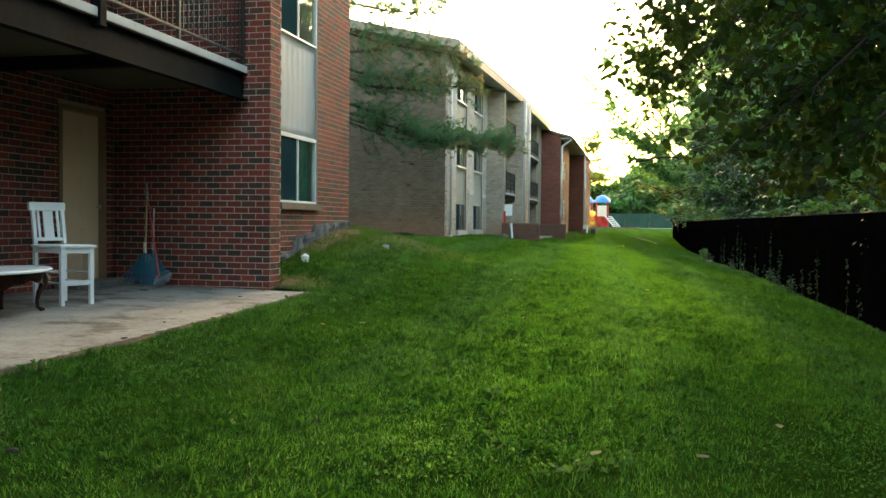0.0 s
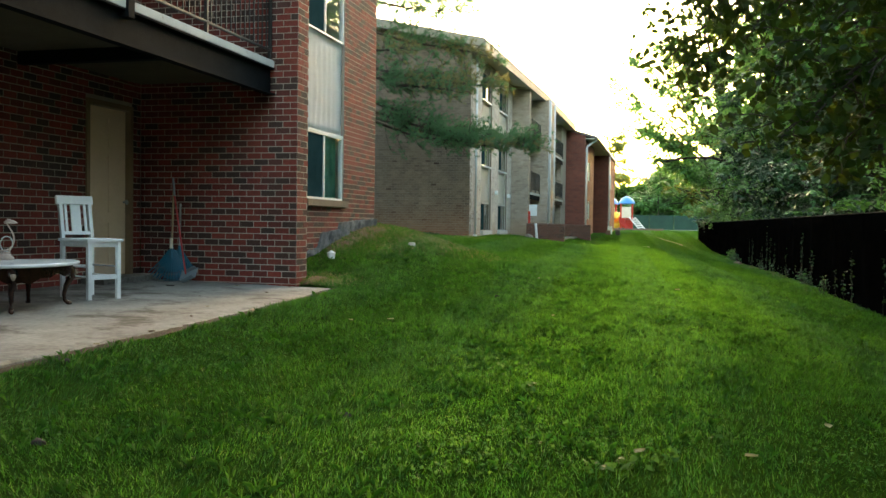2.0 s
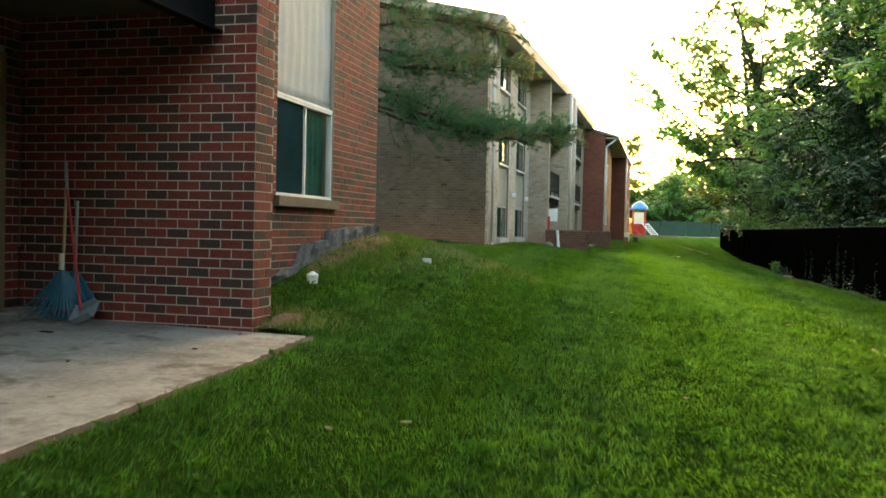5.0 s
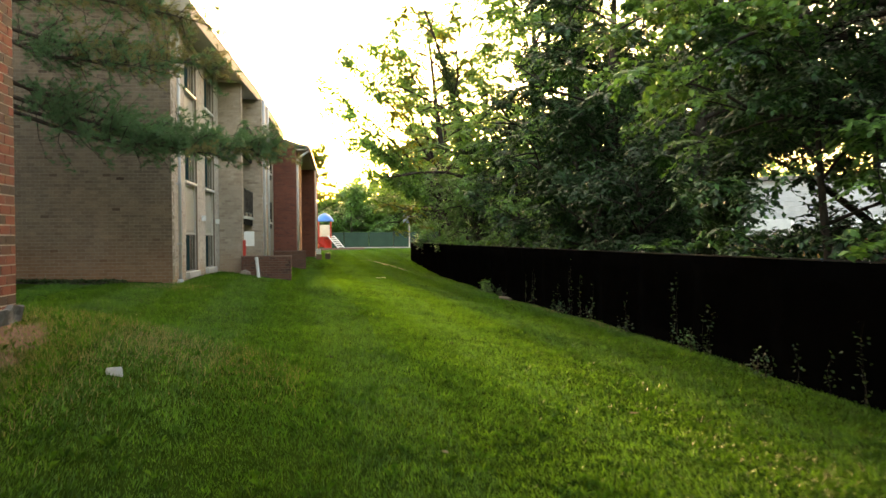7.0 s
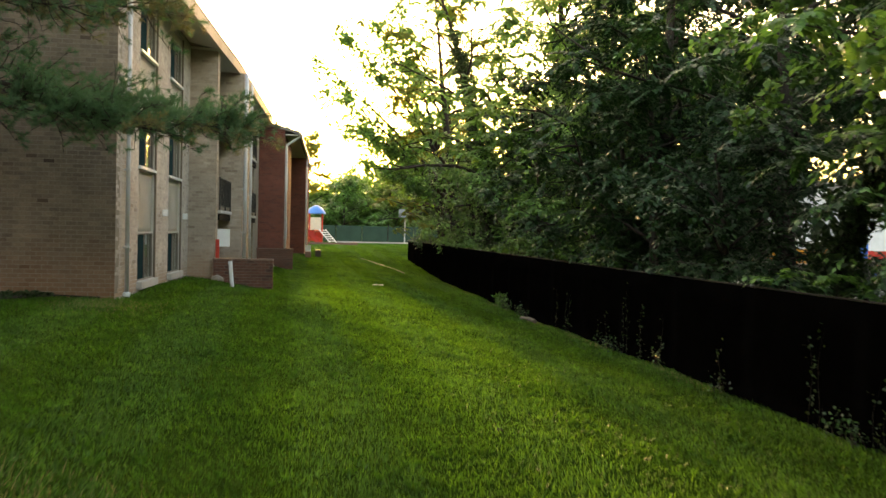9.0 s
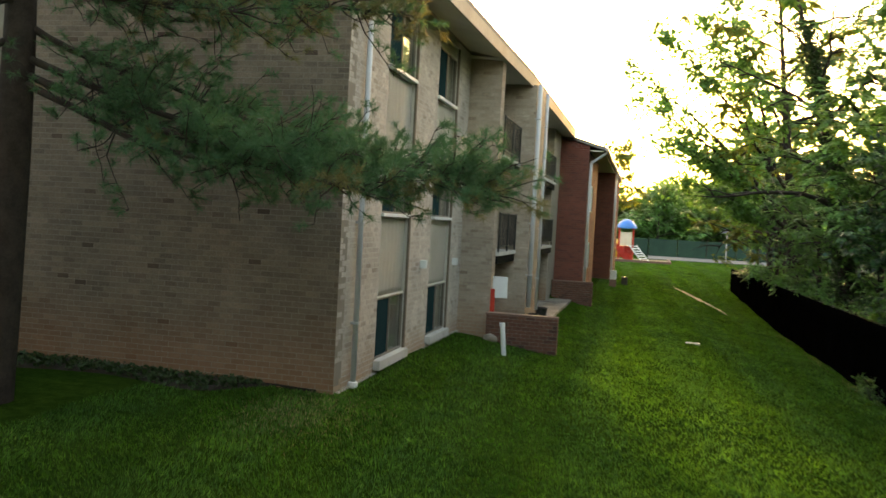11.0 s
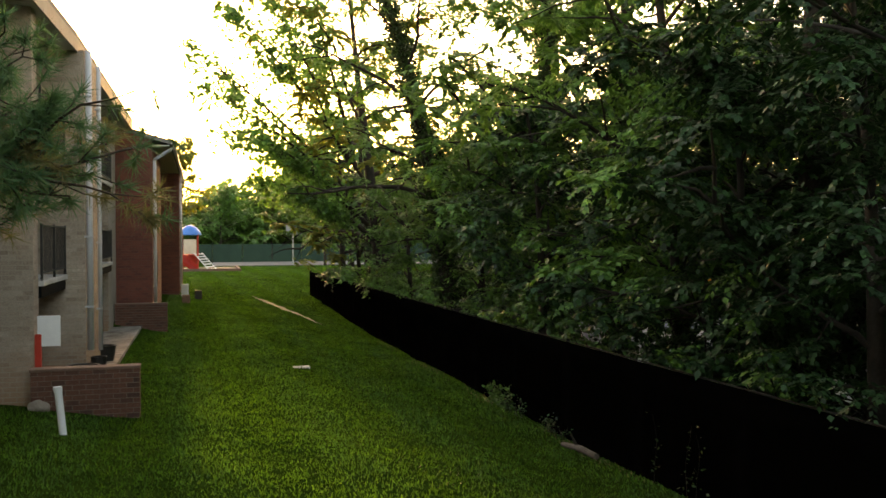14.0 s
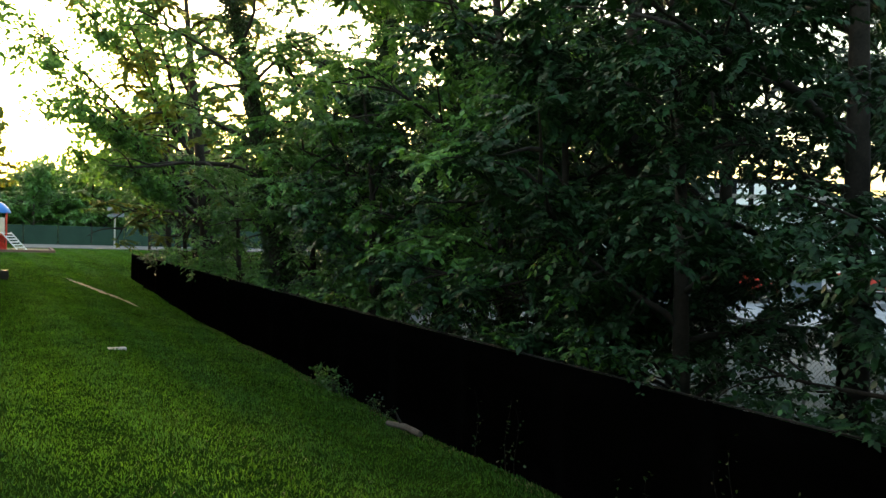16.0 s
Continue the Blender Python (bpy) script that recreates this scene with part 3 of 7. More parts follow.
brick_wall(house, "front_wall", 'x', -5.25, 1, 10.63, 15.10, 0.30, WALL_TOP, 0.30, [(*WIN_COL, 1.50, 7.75)], single=lambda u, z: 11.0 < u and z < 2.4, seed=6)
brick_wall(house, "north_wall", 'y', 15.11, 1, -20.0, -5.26, 0.30, WALL_TOP, 0.30, seed=7, laid=(-6.5, -5.26, 0.30, WALL_TOP))
part("south_wall", box(-20, -6.96, -9.3, -9.0, 0.2, WALL_TOP), M_MORTAR, house)
part("west_wall", box(-20.3, -20.0, -9.3, 15.1, 0.2, WALL_TOP), M_MORTAR, house)
part("roof", box(-20.6, -4.4, -9.6, 15.5, WALL_TOP + 0.01, WALL_TOP + 0.25, 0.02), M_ROOF, house)
for z0, z1, c in ((1.55, 2.60, M_BLIND), (4.14, 5.20, None), (6.70, 7.72, None)):
    window_unit(house, -5.25, *WIN_COL, z0, z1, c)
for z0, z1, sd in ((2.61, 4.13, 1), (5.21, 6.69, 2)):
    infill(house, -5.25, *WIN_COL, z0, z1, M_PANEL, sd)
part("window_sill", box(-5.40, -5.185, 11.88, 13.58, 1.44, 1.545, 0.008), M_SILL, house, "dark brown rowlock sill")

# exposed rough foundation along the front wall
bm = bmesh.new()
FY, FZ = [10.66, 11.96, 12.40, 12.53, 13.27, 13.31, 15.10], [0.60, 0.74, 0.80, 1.02, 1.08, 1.19, 1.27]
ys = np.linspace(10.66, 15.10, 100)
rows = []
for y in ys:
    top = float(np.interp(y, FY, FZ)) + 0.03 * noise.noise((y * 7, 0, 0)) + 0.015 * noise.noise((y * 23, 3, 0))
    col = []
    for k in range(9):
        z = top - (8 - k) * 0.07
        bump = 0.05 * noise.noise((y * 6, z * 7, 1.3)) + 0.028 * noise.noise((y * 17, z * 19, 4.1))
        col.append(bm.verts.new((-5.215 + bump, y, z)))
    col.append(bm.verts.new((-5.27, y, top + 0.005)))
    rows.append(col)
for a, b in zip(rows, rows[1:]):
    for k in range(9):
        bm.faces.new((a[k], b[k], b[k + 1], a[k + 1]))
part("foundation", bm, M_RUBBLE, house, "rough grey exposed foundation stepping up the slope")

# door in the patio's back wall
door = part("door", box(-7.05, -7.005, 9.19, 10.01, 0.47, 2.62, 0.004), M_DOOR, house, "tan six-panel door")
for pz0, pz1 in ((0.60, 1.15), (1.28, 2.02), (2.12, 2.48)):
    for py0 in (9.27, 9.64):
        bm = bmesh.new()
        bm_box(bm, -7.006, -6.995, py0, py0 + 0.29, pz0, pz1, 0.004)
        part("raised_panel", bm, M_DOOR, door)
part("door_knob", lathe([(0.012, 0), (0.012, 0.03), (0.03, 0.04), (0.033, 0.055), (0.02, 0.07)], 14), M_GALV, door).matrix_basis = pose(-6.995, 9.95, 1.42, 0, 90, 0)
for a, b, c, d in ((9.12, 9.185, 0.46, 2.69), (10.015, 10.08, 0.46, 2.69), (9.185, 10.015, 2.625, 2.69)):
    part("door_frame", box(-7.08, -6.93, a, b, c, d, 0.005), M_TRIM, house)
part("door_step", box(-6.945, -6.62, 9.02, 10.26, 0.33, 0.465, 0.012), M_CONCRETE, house, "low concrete door step")
part("hall_dark_panel", box(-8.2, -7.5, 8.0, 10.27, 0.3, 2.8), M_DARK, house)

# balcony over the patio
bal = part("balcony", box(-6.94, -4.98, 3.905, 10.268, 3.185, 3.275, 0.008), M_SLAB, house, "concrete balcony slab with a pale stained edge")
bm = bmesh.new()
bm_box(bm, -5.06, -5.035, 3.91, 10.26, 2.83, 3.18)
bm_box(bm, -5.05, -4.955, 3.91, 10.26, 2.83, 2.848)
bm_box(bm, -5.05, -4.975, 3.91, 10.26, 3.162, 3.18)
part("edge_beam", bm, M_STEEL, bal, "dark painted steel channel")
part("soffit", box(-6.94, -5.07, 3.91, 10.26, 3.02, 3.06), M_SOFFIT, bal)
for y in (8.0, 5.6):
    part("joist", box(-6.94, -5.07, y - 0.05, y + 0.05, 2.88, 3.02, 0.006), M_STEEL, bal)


def railing(parent, y0, y1, posts, x=-5.02, floor=3.275, h=0.98, gap=0.115):
    for y in posts:
        part("post", box(x - 0.02, x + 0.02, y - 0.02, y + 0.02, floor - 0.07, floor + h, 0.003), M_IRON, parent)
    for z in (floor + 0.13, floor + h - 0.03):
        part("rail", box(x - 0.018, x + 0.018, y0, y1, z - 0.012, z + 0.012, 0.003), M_IRON, parent)
    n = int((y1 - y0) / gap)
    for k in range(1, n):
        y = y0 + (y1 - y0) * k / n
        part("baluster", box(x - 0.007, x + 0.007, y - 0.007, y + 0.007, floor + 0.14, floor + h - 0.04), M_IRON, parent)


railing(bal, 7.2, 10.22, (10.21, 8.61))
railing(bal, 3.95, 7.05, (5.5, 3.95))
part("column", box(-5.06, -4.95, 7.07, 7.17, 3.10, 5.80, 0.006), M_STEEL, bal, "blue-grey steel column")
sl = part("sliding_door", box(-7.0, -6.95, 6.9, 9.2, 3.29, 3.36, 0.004), M_FRAME, house)
for a, b, c, d in ((6.9, 9.2, 5.28, 5.35), (6.9, 6.97, 3.36, 5.28), (9.13, 9.2, 3.36, 5.28), (8.0, 8.09, 3.36, 5.28)):
    part("frame", box(-7.0, -6.952, a, b, c, d, 0.004), M_FRAME, sl)
for a, b in ((6.97, 8.0), (8.09, 9.13)):
    part("pane", box(-6.985, -6.978, a, b, 3.36, 5.28), M_GLASS, sl).visible_shadow = False
part("room_dark_panel", box(-8.2, -7.6, 6.0, 10.0, 3.2, 5.6), M_DARK, sl)
part("upper_balcony", box(-6.94, -4.98, 3.91, 10.268, 5.78, 5.87, 0.008), M_SLAB, house)

# patio slab with a slightly broken edge
bm = bmesh.new()
pts = []
for k in range(61):
    y = -6.0 + 16.25 * k / 60
    x = float(np.interp(y, [-6, 4.3, 5.7, 7.8, 8.9, 9.9, 10.25], [-3.75, -3.78, -3.76, -3.90, -3.98, -4.08, -4.16])) + 0.018 * noise.noise((y * 3.1, 2, 0)) + 0.01 * noise.noise((y * 11, 2, 0))
    pts.append((x, y))
topr, mid_r, low = [], [], []
for x, y in pts:
    topr.append(bm.verts.new((x - 0.012, y, 0.345)))
    mid_r.append(bm.verts.new((x, y, 0.33)))
    low.append(bm.verts.new((x + 0.005, y, 0.02)))
back_t = [bm.verts.new((-6.945, y, 0.40)) for x, y in pts]
for k in range(60):
    bm.faces.new((topr[k], topr[k + 1], back_t[k + 1], back_t[k]))
    bm.faces.new((mid_r[k], mid_r[k + 1], topr[k + 1], topr[k]))
    bm.faces.new((low[k], low[k + 1], mid_r[k + 1], mid_r[k]))
bm.faces.new((topr[60], mid_r[60], low[60], back_t[60]))
bmesh.ops.recalc_face_normals(bm, faces=bm.faces)
tagged(part("pavement", bm, M_CONCRETE), "stained grey concrete patio slab under the balcony", "patio", kind="structure")


# ---- the tan brick apartment house farther on ----
tan = thing("apartment_building", "tan brick three-storey apartment house with beige window bays", "building", (-9.0, 33.0, 0.6), in_place=True)
RIDGE_X, SLOPE, EAVE_Z = -13.0, 0.22, 7.15


def roof_line(x):
    return EAVE_Z + SLOPE * ((-6.55 - x) if x > RIDGE_X else (x + 2 * 6.45 + 6.55))


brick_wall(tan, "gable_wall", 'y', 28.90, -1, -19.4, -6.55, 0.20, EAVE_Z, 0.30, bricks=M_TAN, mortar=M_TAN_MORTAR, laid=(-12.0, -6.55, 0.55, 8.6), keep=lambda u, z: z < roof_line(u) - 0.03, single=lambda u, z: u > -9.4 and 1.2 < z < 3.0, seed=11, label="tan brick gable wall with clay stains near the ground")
bm = bmesh.new()
va = [bm.verts.new((x, y, z)) for y in (28.908, 29.2) for x, z in ((-19.4, EAVE_Z), (-6.55, EAVE_Z), (RIDGE_X, roof_line(RIDGE_X)))]
bm.faces.new(va[:3])
bm.faces.new(va[3:][::-1])
for a, b in ((0, 1), (1, 2), (2, 0)):
    bm.faces.new((va[a], va[b], va[b + 3], va[a + 3]))
part("gable_peak", bm, M_TAN_MORTAR, tan)
BAYS = ((30.78, 32.40), (34.13, 35.75))
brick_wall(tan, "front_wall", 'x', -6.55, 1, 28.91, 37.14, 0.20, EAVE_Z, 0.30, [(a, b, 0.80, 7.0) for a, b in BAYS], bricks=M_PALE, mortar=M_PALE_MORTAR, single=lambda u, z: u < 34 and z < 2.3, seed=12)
for n, (a, b) in enumerate(BAYS):
    for z0 in (0.96, 3.36, 5.76):
        window_unit(tan, -6.55, a, b, z0, z0 + 1.0, None, M_BRONZE, bar=0.03)
        if z0 < 1.0:
            part("window_sill", box(-6.60, -6.44, a - 0.05, b + 0.05, z0 - 0.16, z0 - 0.002, 0.015), M_SLAB, tan, "thick weathered concrete sill")
        else:
            part("window_sill", box(-6.58, -6.50, a - 0.02, b + 0.02, z0 - 0.06, z0 - 0.002, 0.004), M_FRAME, tan)
    for k, (z0, z1) in enumerate(((1.97, 3.28), (4.37, 5.68), (6.77, 7.0))):
        infill(tan, -6.55, a, b, z0, z1, M_PANEL2, 3 * n + k)
    part("corner_trim", box(-6.56, -6.515, b, b + 0.07, 0.9, 7.0, 0.004), M_SILL, tan)
part("sill_course", box(-6.56, -6.50, 28.95, 37.1, 0.70, 0.755, 0.006), M_FASCIA, tan)

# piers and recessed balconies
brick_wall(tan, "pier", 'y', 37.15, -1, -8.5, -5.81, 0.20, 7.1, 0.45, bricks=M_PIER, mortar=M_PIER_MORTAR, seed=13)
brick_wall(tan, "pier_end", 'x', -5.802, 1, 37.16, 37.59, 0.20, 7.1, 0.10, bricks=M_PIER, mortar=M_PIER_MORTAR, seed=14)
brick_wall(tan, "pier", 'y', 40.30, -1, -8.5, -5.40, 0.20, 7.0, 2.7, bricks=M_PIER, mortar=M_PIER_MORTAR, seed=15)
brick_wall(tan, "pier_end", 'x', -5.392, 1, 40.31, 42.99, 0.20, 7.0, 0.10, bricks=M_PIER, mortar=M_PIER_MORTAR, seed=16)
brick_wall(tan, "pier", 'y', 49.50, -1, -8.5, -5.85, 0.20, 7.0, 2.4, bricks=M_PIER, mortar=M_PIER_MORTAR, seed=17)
part("recess_wall", box(-8.9, -8.5, 37.15, 51.9, 0.2, 7.1), M_TAN_MORTAR, tan)
part("rear_wall", box(-19.7, -19.4, 28.9, 51.9, 0.2, EAVE_Z), M_TAN_MORTAR, tan)
for y0, y1 in ((37.6, 40.3), (43.0, 49.5)):
    for z in (2.52, 4.82):
        b = part("balcony", box(-8.5, -5.72, y0 + 0.005, y1 - 0.005, z, z + 0.09, 0.006), M_SLAB, tan)
        part("edge_beam", box(-5.82, -5.76, y0 + 0.01, y1 - 0.01, z - 0.20, z - 0.004), M_STEEL, b)
        railing(b, y0 + 0.03, y1 - 0.03, (y0 + 0.05, (y0 + y1) / 2, y1 - 0.05), -5.76, z + 0.09, 0.95, 0.13)
    for z0 in (0.62, 2.62, 4.92):
        d = part("balcony_door", box(-8.5, -8.44, y0 + 0.5, y1 - 0.5, z0, z0 + 2.0, 0.006), M_FRAME, tan)
        part("pane", box(-8.438, -8.43, y0 + 0.58, y1 - 0.58, z0 + 0.08, z0 + 1.92), M_DARK, d)
part("patio_slab", box(-8.4, -5.02, 37.02, 50.89, 0.10, 0.53, 0.015), M_CONCRETE, tan)

# roof: two pitches, fascia, soffit
EAVE_LINE = [(28.62, -6.00, 7.10), (36.9, -5.66, 7.02), (40.2, -5.50, 6.98), (51.9, -5.30, 6.84)]


def strip(bm, quads):
    """Closed prism between two profiles of equal length."""
    a, b = [[bm.verts.new(p) for p in q] for q in quads]
    bm.faces.new(a)
    bm.faces.new(b[::-1])
    for k in range(len(a)):
        bm.faces.new((a[k], b[k], b[(k + 1) % len(a)], a[(k + 1) % len(a)]))


RIDGE_Z = roof_line(RIDGE_X) + 0.14
bm = bmesh.new()
for (ya, xa, za), (yb, xb, zb) in zip(EAVE_LINE, EAVE_LINE[1:]):
    strip(bm, [[(x, y, z + 0.24), (x, y, z + 0.33), (RIDGE_X, y, RIDGE_Z + 0.25), (RIDGE_X, y, RIDGE_Z + 0.12)] for x, y, z in ((xa, ya, za), (xb, yb, zb))])
strip(bm, [[(RIDGE_X, y, RIDGE_Z + 0.12), (RIDGE_X, y, RIDGE_Z + 0.25), (-19.9, y, EAVE_Z + 0.34), (-19.9, y, EAVE_Z + 0.26)] for y in (28.62, 51.9)])
bmesh.ops.remove_doubles(bm, verts=bm.verts, dist=0.0005)
bmesh.ops.recalc_face_normals(bm, faces=bm.faces)
part("roof", bm, M_ROOF, tan, "grey shingle roof of low pitch")
for k, ((ya, xa, za), (yb, xb, zb)) in enumerate(zip(EAVE_LINE, EAVE_LINE[1:])):
    deep = -6.545 if k == 0 else -8.5
    bm = bmesh.new()
    strip(bm, [[(x - 0.03, y, z), (x - 0.03, y, z + 0.025), (deep, y, z + 0.025 + 0.2 * (x - max(deep, -6.55))), (deep, y, z + 0.2 * (x - max(deep, -6.55)))] for x, y, z in ((xa, ya + 0.002, za), (xb, yb - 0.002, zb))])
    bmesh.ops.recalc_face_normals(bm, faces=bm.faces)
    part("eave_soffit", bm, M_EAVE, tan)
    bm = bmesh.new()
    strip(bm, [[(x - 0.03, y, z - 0.03), (x, y, z - 0.03), (x, y, z + 0.24), (x - 0.03, y, z + 0.24)] for x, y, z in ((xa, ya + 0.002, za), (xb, yb - 0.002, zb))])
    bmesh.ops.recalc_face_normals(bm, faces=bm.faces)
    part("fascia", bm, M_FASCIA, tan)
bm = bmesh.new()
for s in ((-6.0, EAVE_Z + 0.05, RIDGE_X, roof_line(RIDGE_X) + 0.14), (RIDGE_X, roof_line(RIDGE_X) + 0.14, -19.9, EAVE_Z + 0.05)):
    q = [bm.verts.new((x, y, z + dz)) for y in (28.60, 28.64) for x, z, dz in ((s[0], s[1], -0.04), (s[2], s[3], -0.04), (s[2], s[3], 0.26), (s[0], s[1], 0.26))]
    for f in ((0, 1, 2, 3), (7, 6, 5, 4), (0, 4, 5, 1), (1, 5, 6, 2), (2, 6, 7, 3), (3, 7, 4, 0)):
        bm.faces.new([q[k] for k in f])
bmesh.ops.recalc_face_normals(bm, faces=bm.faces)
part("gable_fascia", bm, M_FASCIA, tan, "weathered grey gable trim")


def downspout(parent, x, y, z0, z1, r=0.055, foot=True):
    p = part("downspout", tube([(x, y, z0 + 0.1), (x, y, z1)], r, 12), M_GUTTER, parent, "pale aluminium downspout", smooth=True)
    if foot:
        boot = part("drain_boot", lathe([(r * 1.5, 0.0), (r * 1.5, 0.14), (r * 1.75, 0.15), (r * 1.75, 0.21), (r * 1.3, 0.22)], 14), M_WHITE, p, "white plastic drain boot")
        boot.matrix_parent_inverse = Matrix.Identity(4)
        boot.matrix_basis = pose(x, y, z0 - 0.05)
        part("splash_pipe", tube([(x, y + 0.03, z0 + 0.03), (x + 0.14, y + 0.12, z0 + 0.0)], 0.05, 10), M_IRON, p)
    for k in range(4):
        z = z0 + (z1 - z0) * (0.16 + 0.23 * k)
        part("strap", box(x - r - 0.03, x + r + 0.004, y - r - 0.012, y + r + 0.012, z - 0.018, z + 0.018, 0.003), M_GUTTER, p)


downspout(tan, -6.48, 29.55, 0.66, 7.15, 0.042)
downspout(tan, -5.32, 40.36, 1.0, 7.0, 0.062, False)
downspout(tan, -5.30, 41.95, 0.8, 7.0, 0.045, False)
# dryer vents on the front wall
for y, z in ((33.45, 2.44), (36.25, 2.40)):
    part("vent_hood", box(-6.55, -6.43, y - 0.07, y + 0.07, z - 0.09, z + 0.07, 0.025), M_FRAME, tan)


# ---- the red brick houses at the end of the row ----
def far_house(x1, y0, y1, top, seed, label):
    h = thing("apartment_building", label, "building", (x1 - 4, (y0 + y1) / 2, 0.7), in_place=True)
    brick_wall(h, "end_wall", 'y', y0, -1, -15.0, x1, 0.2, top, 0.3, laid=(-7.4, x1, 0.7, top + 1.0), keep=lambda u, z: z < ROW_EAVE - 0.04 + ROW_PITCH * (-4.2 - u), mortar=M_FARMORTAR, bricks=M_FARBRICK, seed=seed)
    holes = [(y0 + 2.2, y0 + 3.6, z, z + 1.1) for z in (1.6, 4.0)]
    brick_wall(h, "front_wall", 'x', x1, 1, y0 + 0.01, y1, 0.2, top, 0.3, holes, mortar=M_FARMORTAR, bricks=M_FARBRICK, laid=(y0, y1, 0.7, top), seed=seed + 1)
    for a, b, c, d in holes:
        window_unit(h, x1, a, b, c, d)
    part("north_wall", box(-15, x1 - 0.3, y1 - 0.3, y1 - 0.01, 0.2, top), M_FARMORTAR, h)
    part("west_wall", box(-15.3, -15.0, y0, y1, 0.2, top), M_FARMORTAR, h)
    bm = bmesh.new()
    peak = [(-15.0, top), (x1, top), (-9.6, ROW_EAVE + ROW_PITCH * 5.4 - 0.03)]
    a, b = ([bm.verts.new((x, y, z)) for x, z in peak] for y in (y0 + 0.01, y0 + 0.3))
    bm.faces.new(a)
    bm.faces.new(b[::-1])
    for k in range(3):
        bm.faces.new((a[k], a[(k + 1) % 3], b[(k + 1) % 3], b[k]))
    part("gable_peak", bm, M_FARMORTAR, h)
    downspout(h, x1 + 0.07, y0 + 0.3, 0.9, top - 0.4, 0.055, False)
    part("downspout_elbow", tube([(x1 + 0.07, y0 + 0.3, top - 0.5), (x1 + 0.07, y0 + 0.3, top - 0.38), (-4.06, y0 + 0.3, top + 0.02), (-4.06, y0 + 0.3, top + 0.14)], 0.055, 10), M_GUTTER, h, smooth=True)
    return h


ROW_EAVE, ROW_PITCH = 6.38, 0.30


FAR = [(0.0, (0.17, 0.055, 0.042)), (0.5, (0.21, 0.068, 0.05)), (1.0, (0.14, 0.05, 0.042))]
M_FARBRICK = brick_mat("maroon_brick", FAR)
M_FARMORTAR = surface("maroon_mortar", (0.13, 0.065, 0.052), (0.18, 0.10, 0.08), 80, 2, 0.95, 0.2)
far_house(-4.72, 51.94, 58.5, 6.28, 21, "dark red brick apartment house with white downspouts")
far_house(-4.15, 64.6, 73.0, 6.28, 23, "maroon brick apartment house at the end of the row")
link = thing("apartment_building", "recessed red brick middle part of the row", "building", (-9, 61.5, 0.6), in_place=True)
part("front_wall", box(-15.0, -6.4, 58.52, 64.58, 0.2, 6.3), M_FARBRICK, link)
bm = bmesh.new()
prof = [(-4.12, ROW_EAVE), (-4.12, ROW_EAVE + 0.14), (-9.6, ROW_EAVE + ROW_PITCH * 5.48 + 0.14), (-15.4, ROW_EAVE + 0.14), (-15.4, ROW_EAVE), (-9.6, ROW_EAVE + ROW_PITCH * 5.48)]
strip(bm, [[(x, y, z) for x, z in prof] for y in (51.91, 73.3)])
bmesh.ops.recalc_face_normals(bm, faces=bm.faces)
part("roof", bm, M_ROOF, link, "long low shingle roof over the red brick row")
part("eave_soffit", box(-6.4, -4.16, 58.52, 64.58, ROW_EAVE - 0.05, ROW_EAVE - 0.01), M_EAVE, link)
part("eave_soffit", box(-4.70, -4.16, 51.96, 58.50, ROW_EAVE - 0.05, ROW_EAVE - 0.01), M_EAVE, link)
part("gutter", box(-4.11, -4.0, 51.95, 73.3, ROW_EAVE + 0.02, ROW_EAVE + 0.13, 0.02), M_GUTTER, link)


# ---- low garden walls ----
def garden_wall(x0, x1, y, z0, z1, seed):
    w = thing("garden_wall", "low weathered brown brick garden wall with a flat cap", "wall", ((x0 + x1) / 2, y, z0), in_place=True, group="low walls beside the patios")
    front = brick_wall(w, "body", 'y', y, -1, x0, x1, z0, z1, 0.22, bricks=M_GARDEN, mortar=M_GARDENMORTAR, single=lambda u, z: True, seed=seed)
    brick_wall(w, "end_face", 'x', x1 + 0.004, 1, y + 0.008, y + 0.21, z0, z1, 0.05, bricks=M_GARDEN, mortar=M_GARDENMORTAR, seed=seed + 1)
    part("coping", box(x0 - 0.02, x1 + 0.012, y - 0.018, y + 0.235, z1 + 0.001, z1 + 0.05, 0.014), M_GARDENCAP, w)


GARD = [(0.0, (0.125, 0.054, 0.040)), (0.5, (0.165, 0.072, 0.052)), (1.0, (0.080, 0.043, 0.035))]
M_GARDEN = brick_mat("weathered_brick", GARD)
M_GARDENMORTAR = surface("dirty_mortar", (0.13, 0.10, 0.08), (0.22, 0.17, 0.14), 60, 3, 0.95, 0.3)
M_GARDENCAP = surface("brick_coping", (0.13, 0.075, 0.06), (0.22, 0.14, 0.115), 40, 3, 0.9, 0.4)
garden_wall(-5.80, -4.18, 36.77, 0.25, 1.21, 31)
garden_wall(-5.80, -4.24, 50.90, 0.15, 1.19, 33)


# ---- black screened fence along the right-hand edge of the lawn ----
def fence_x(y):
    return 3.05 - 0.016 * (y - 30.0)


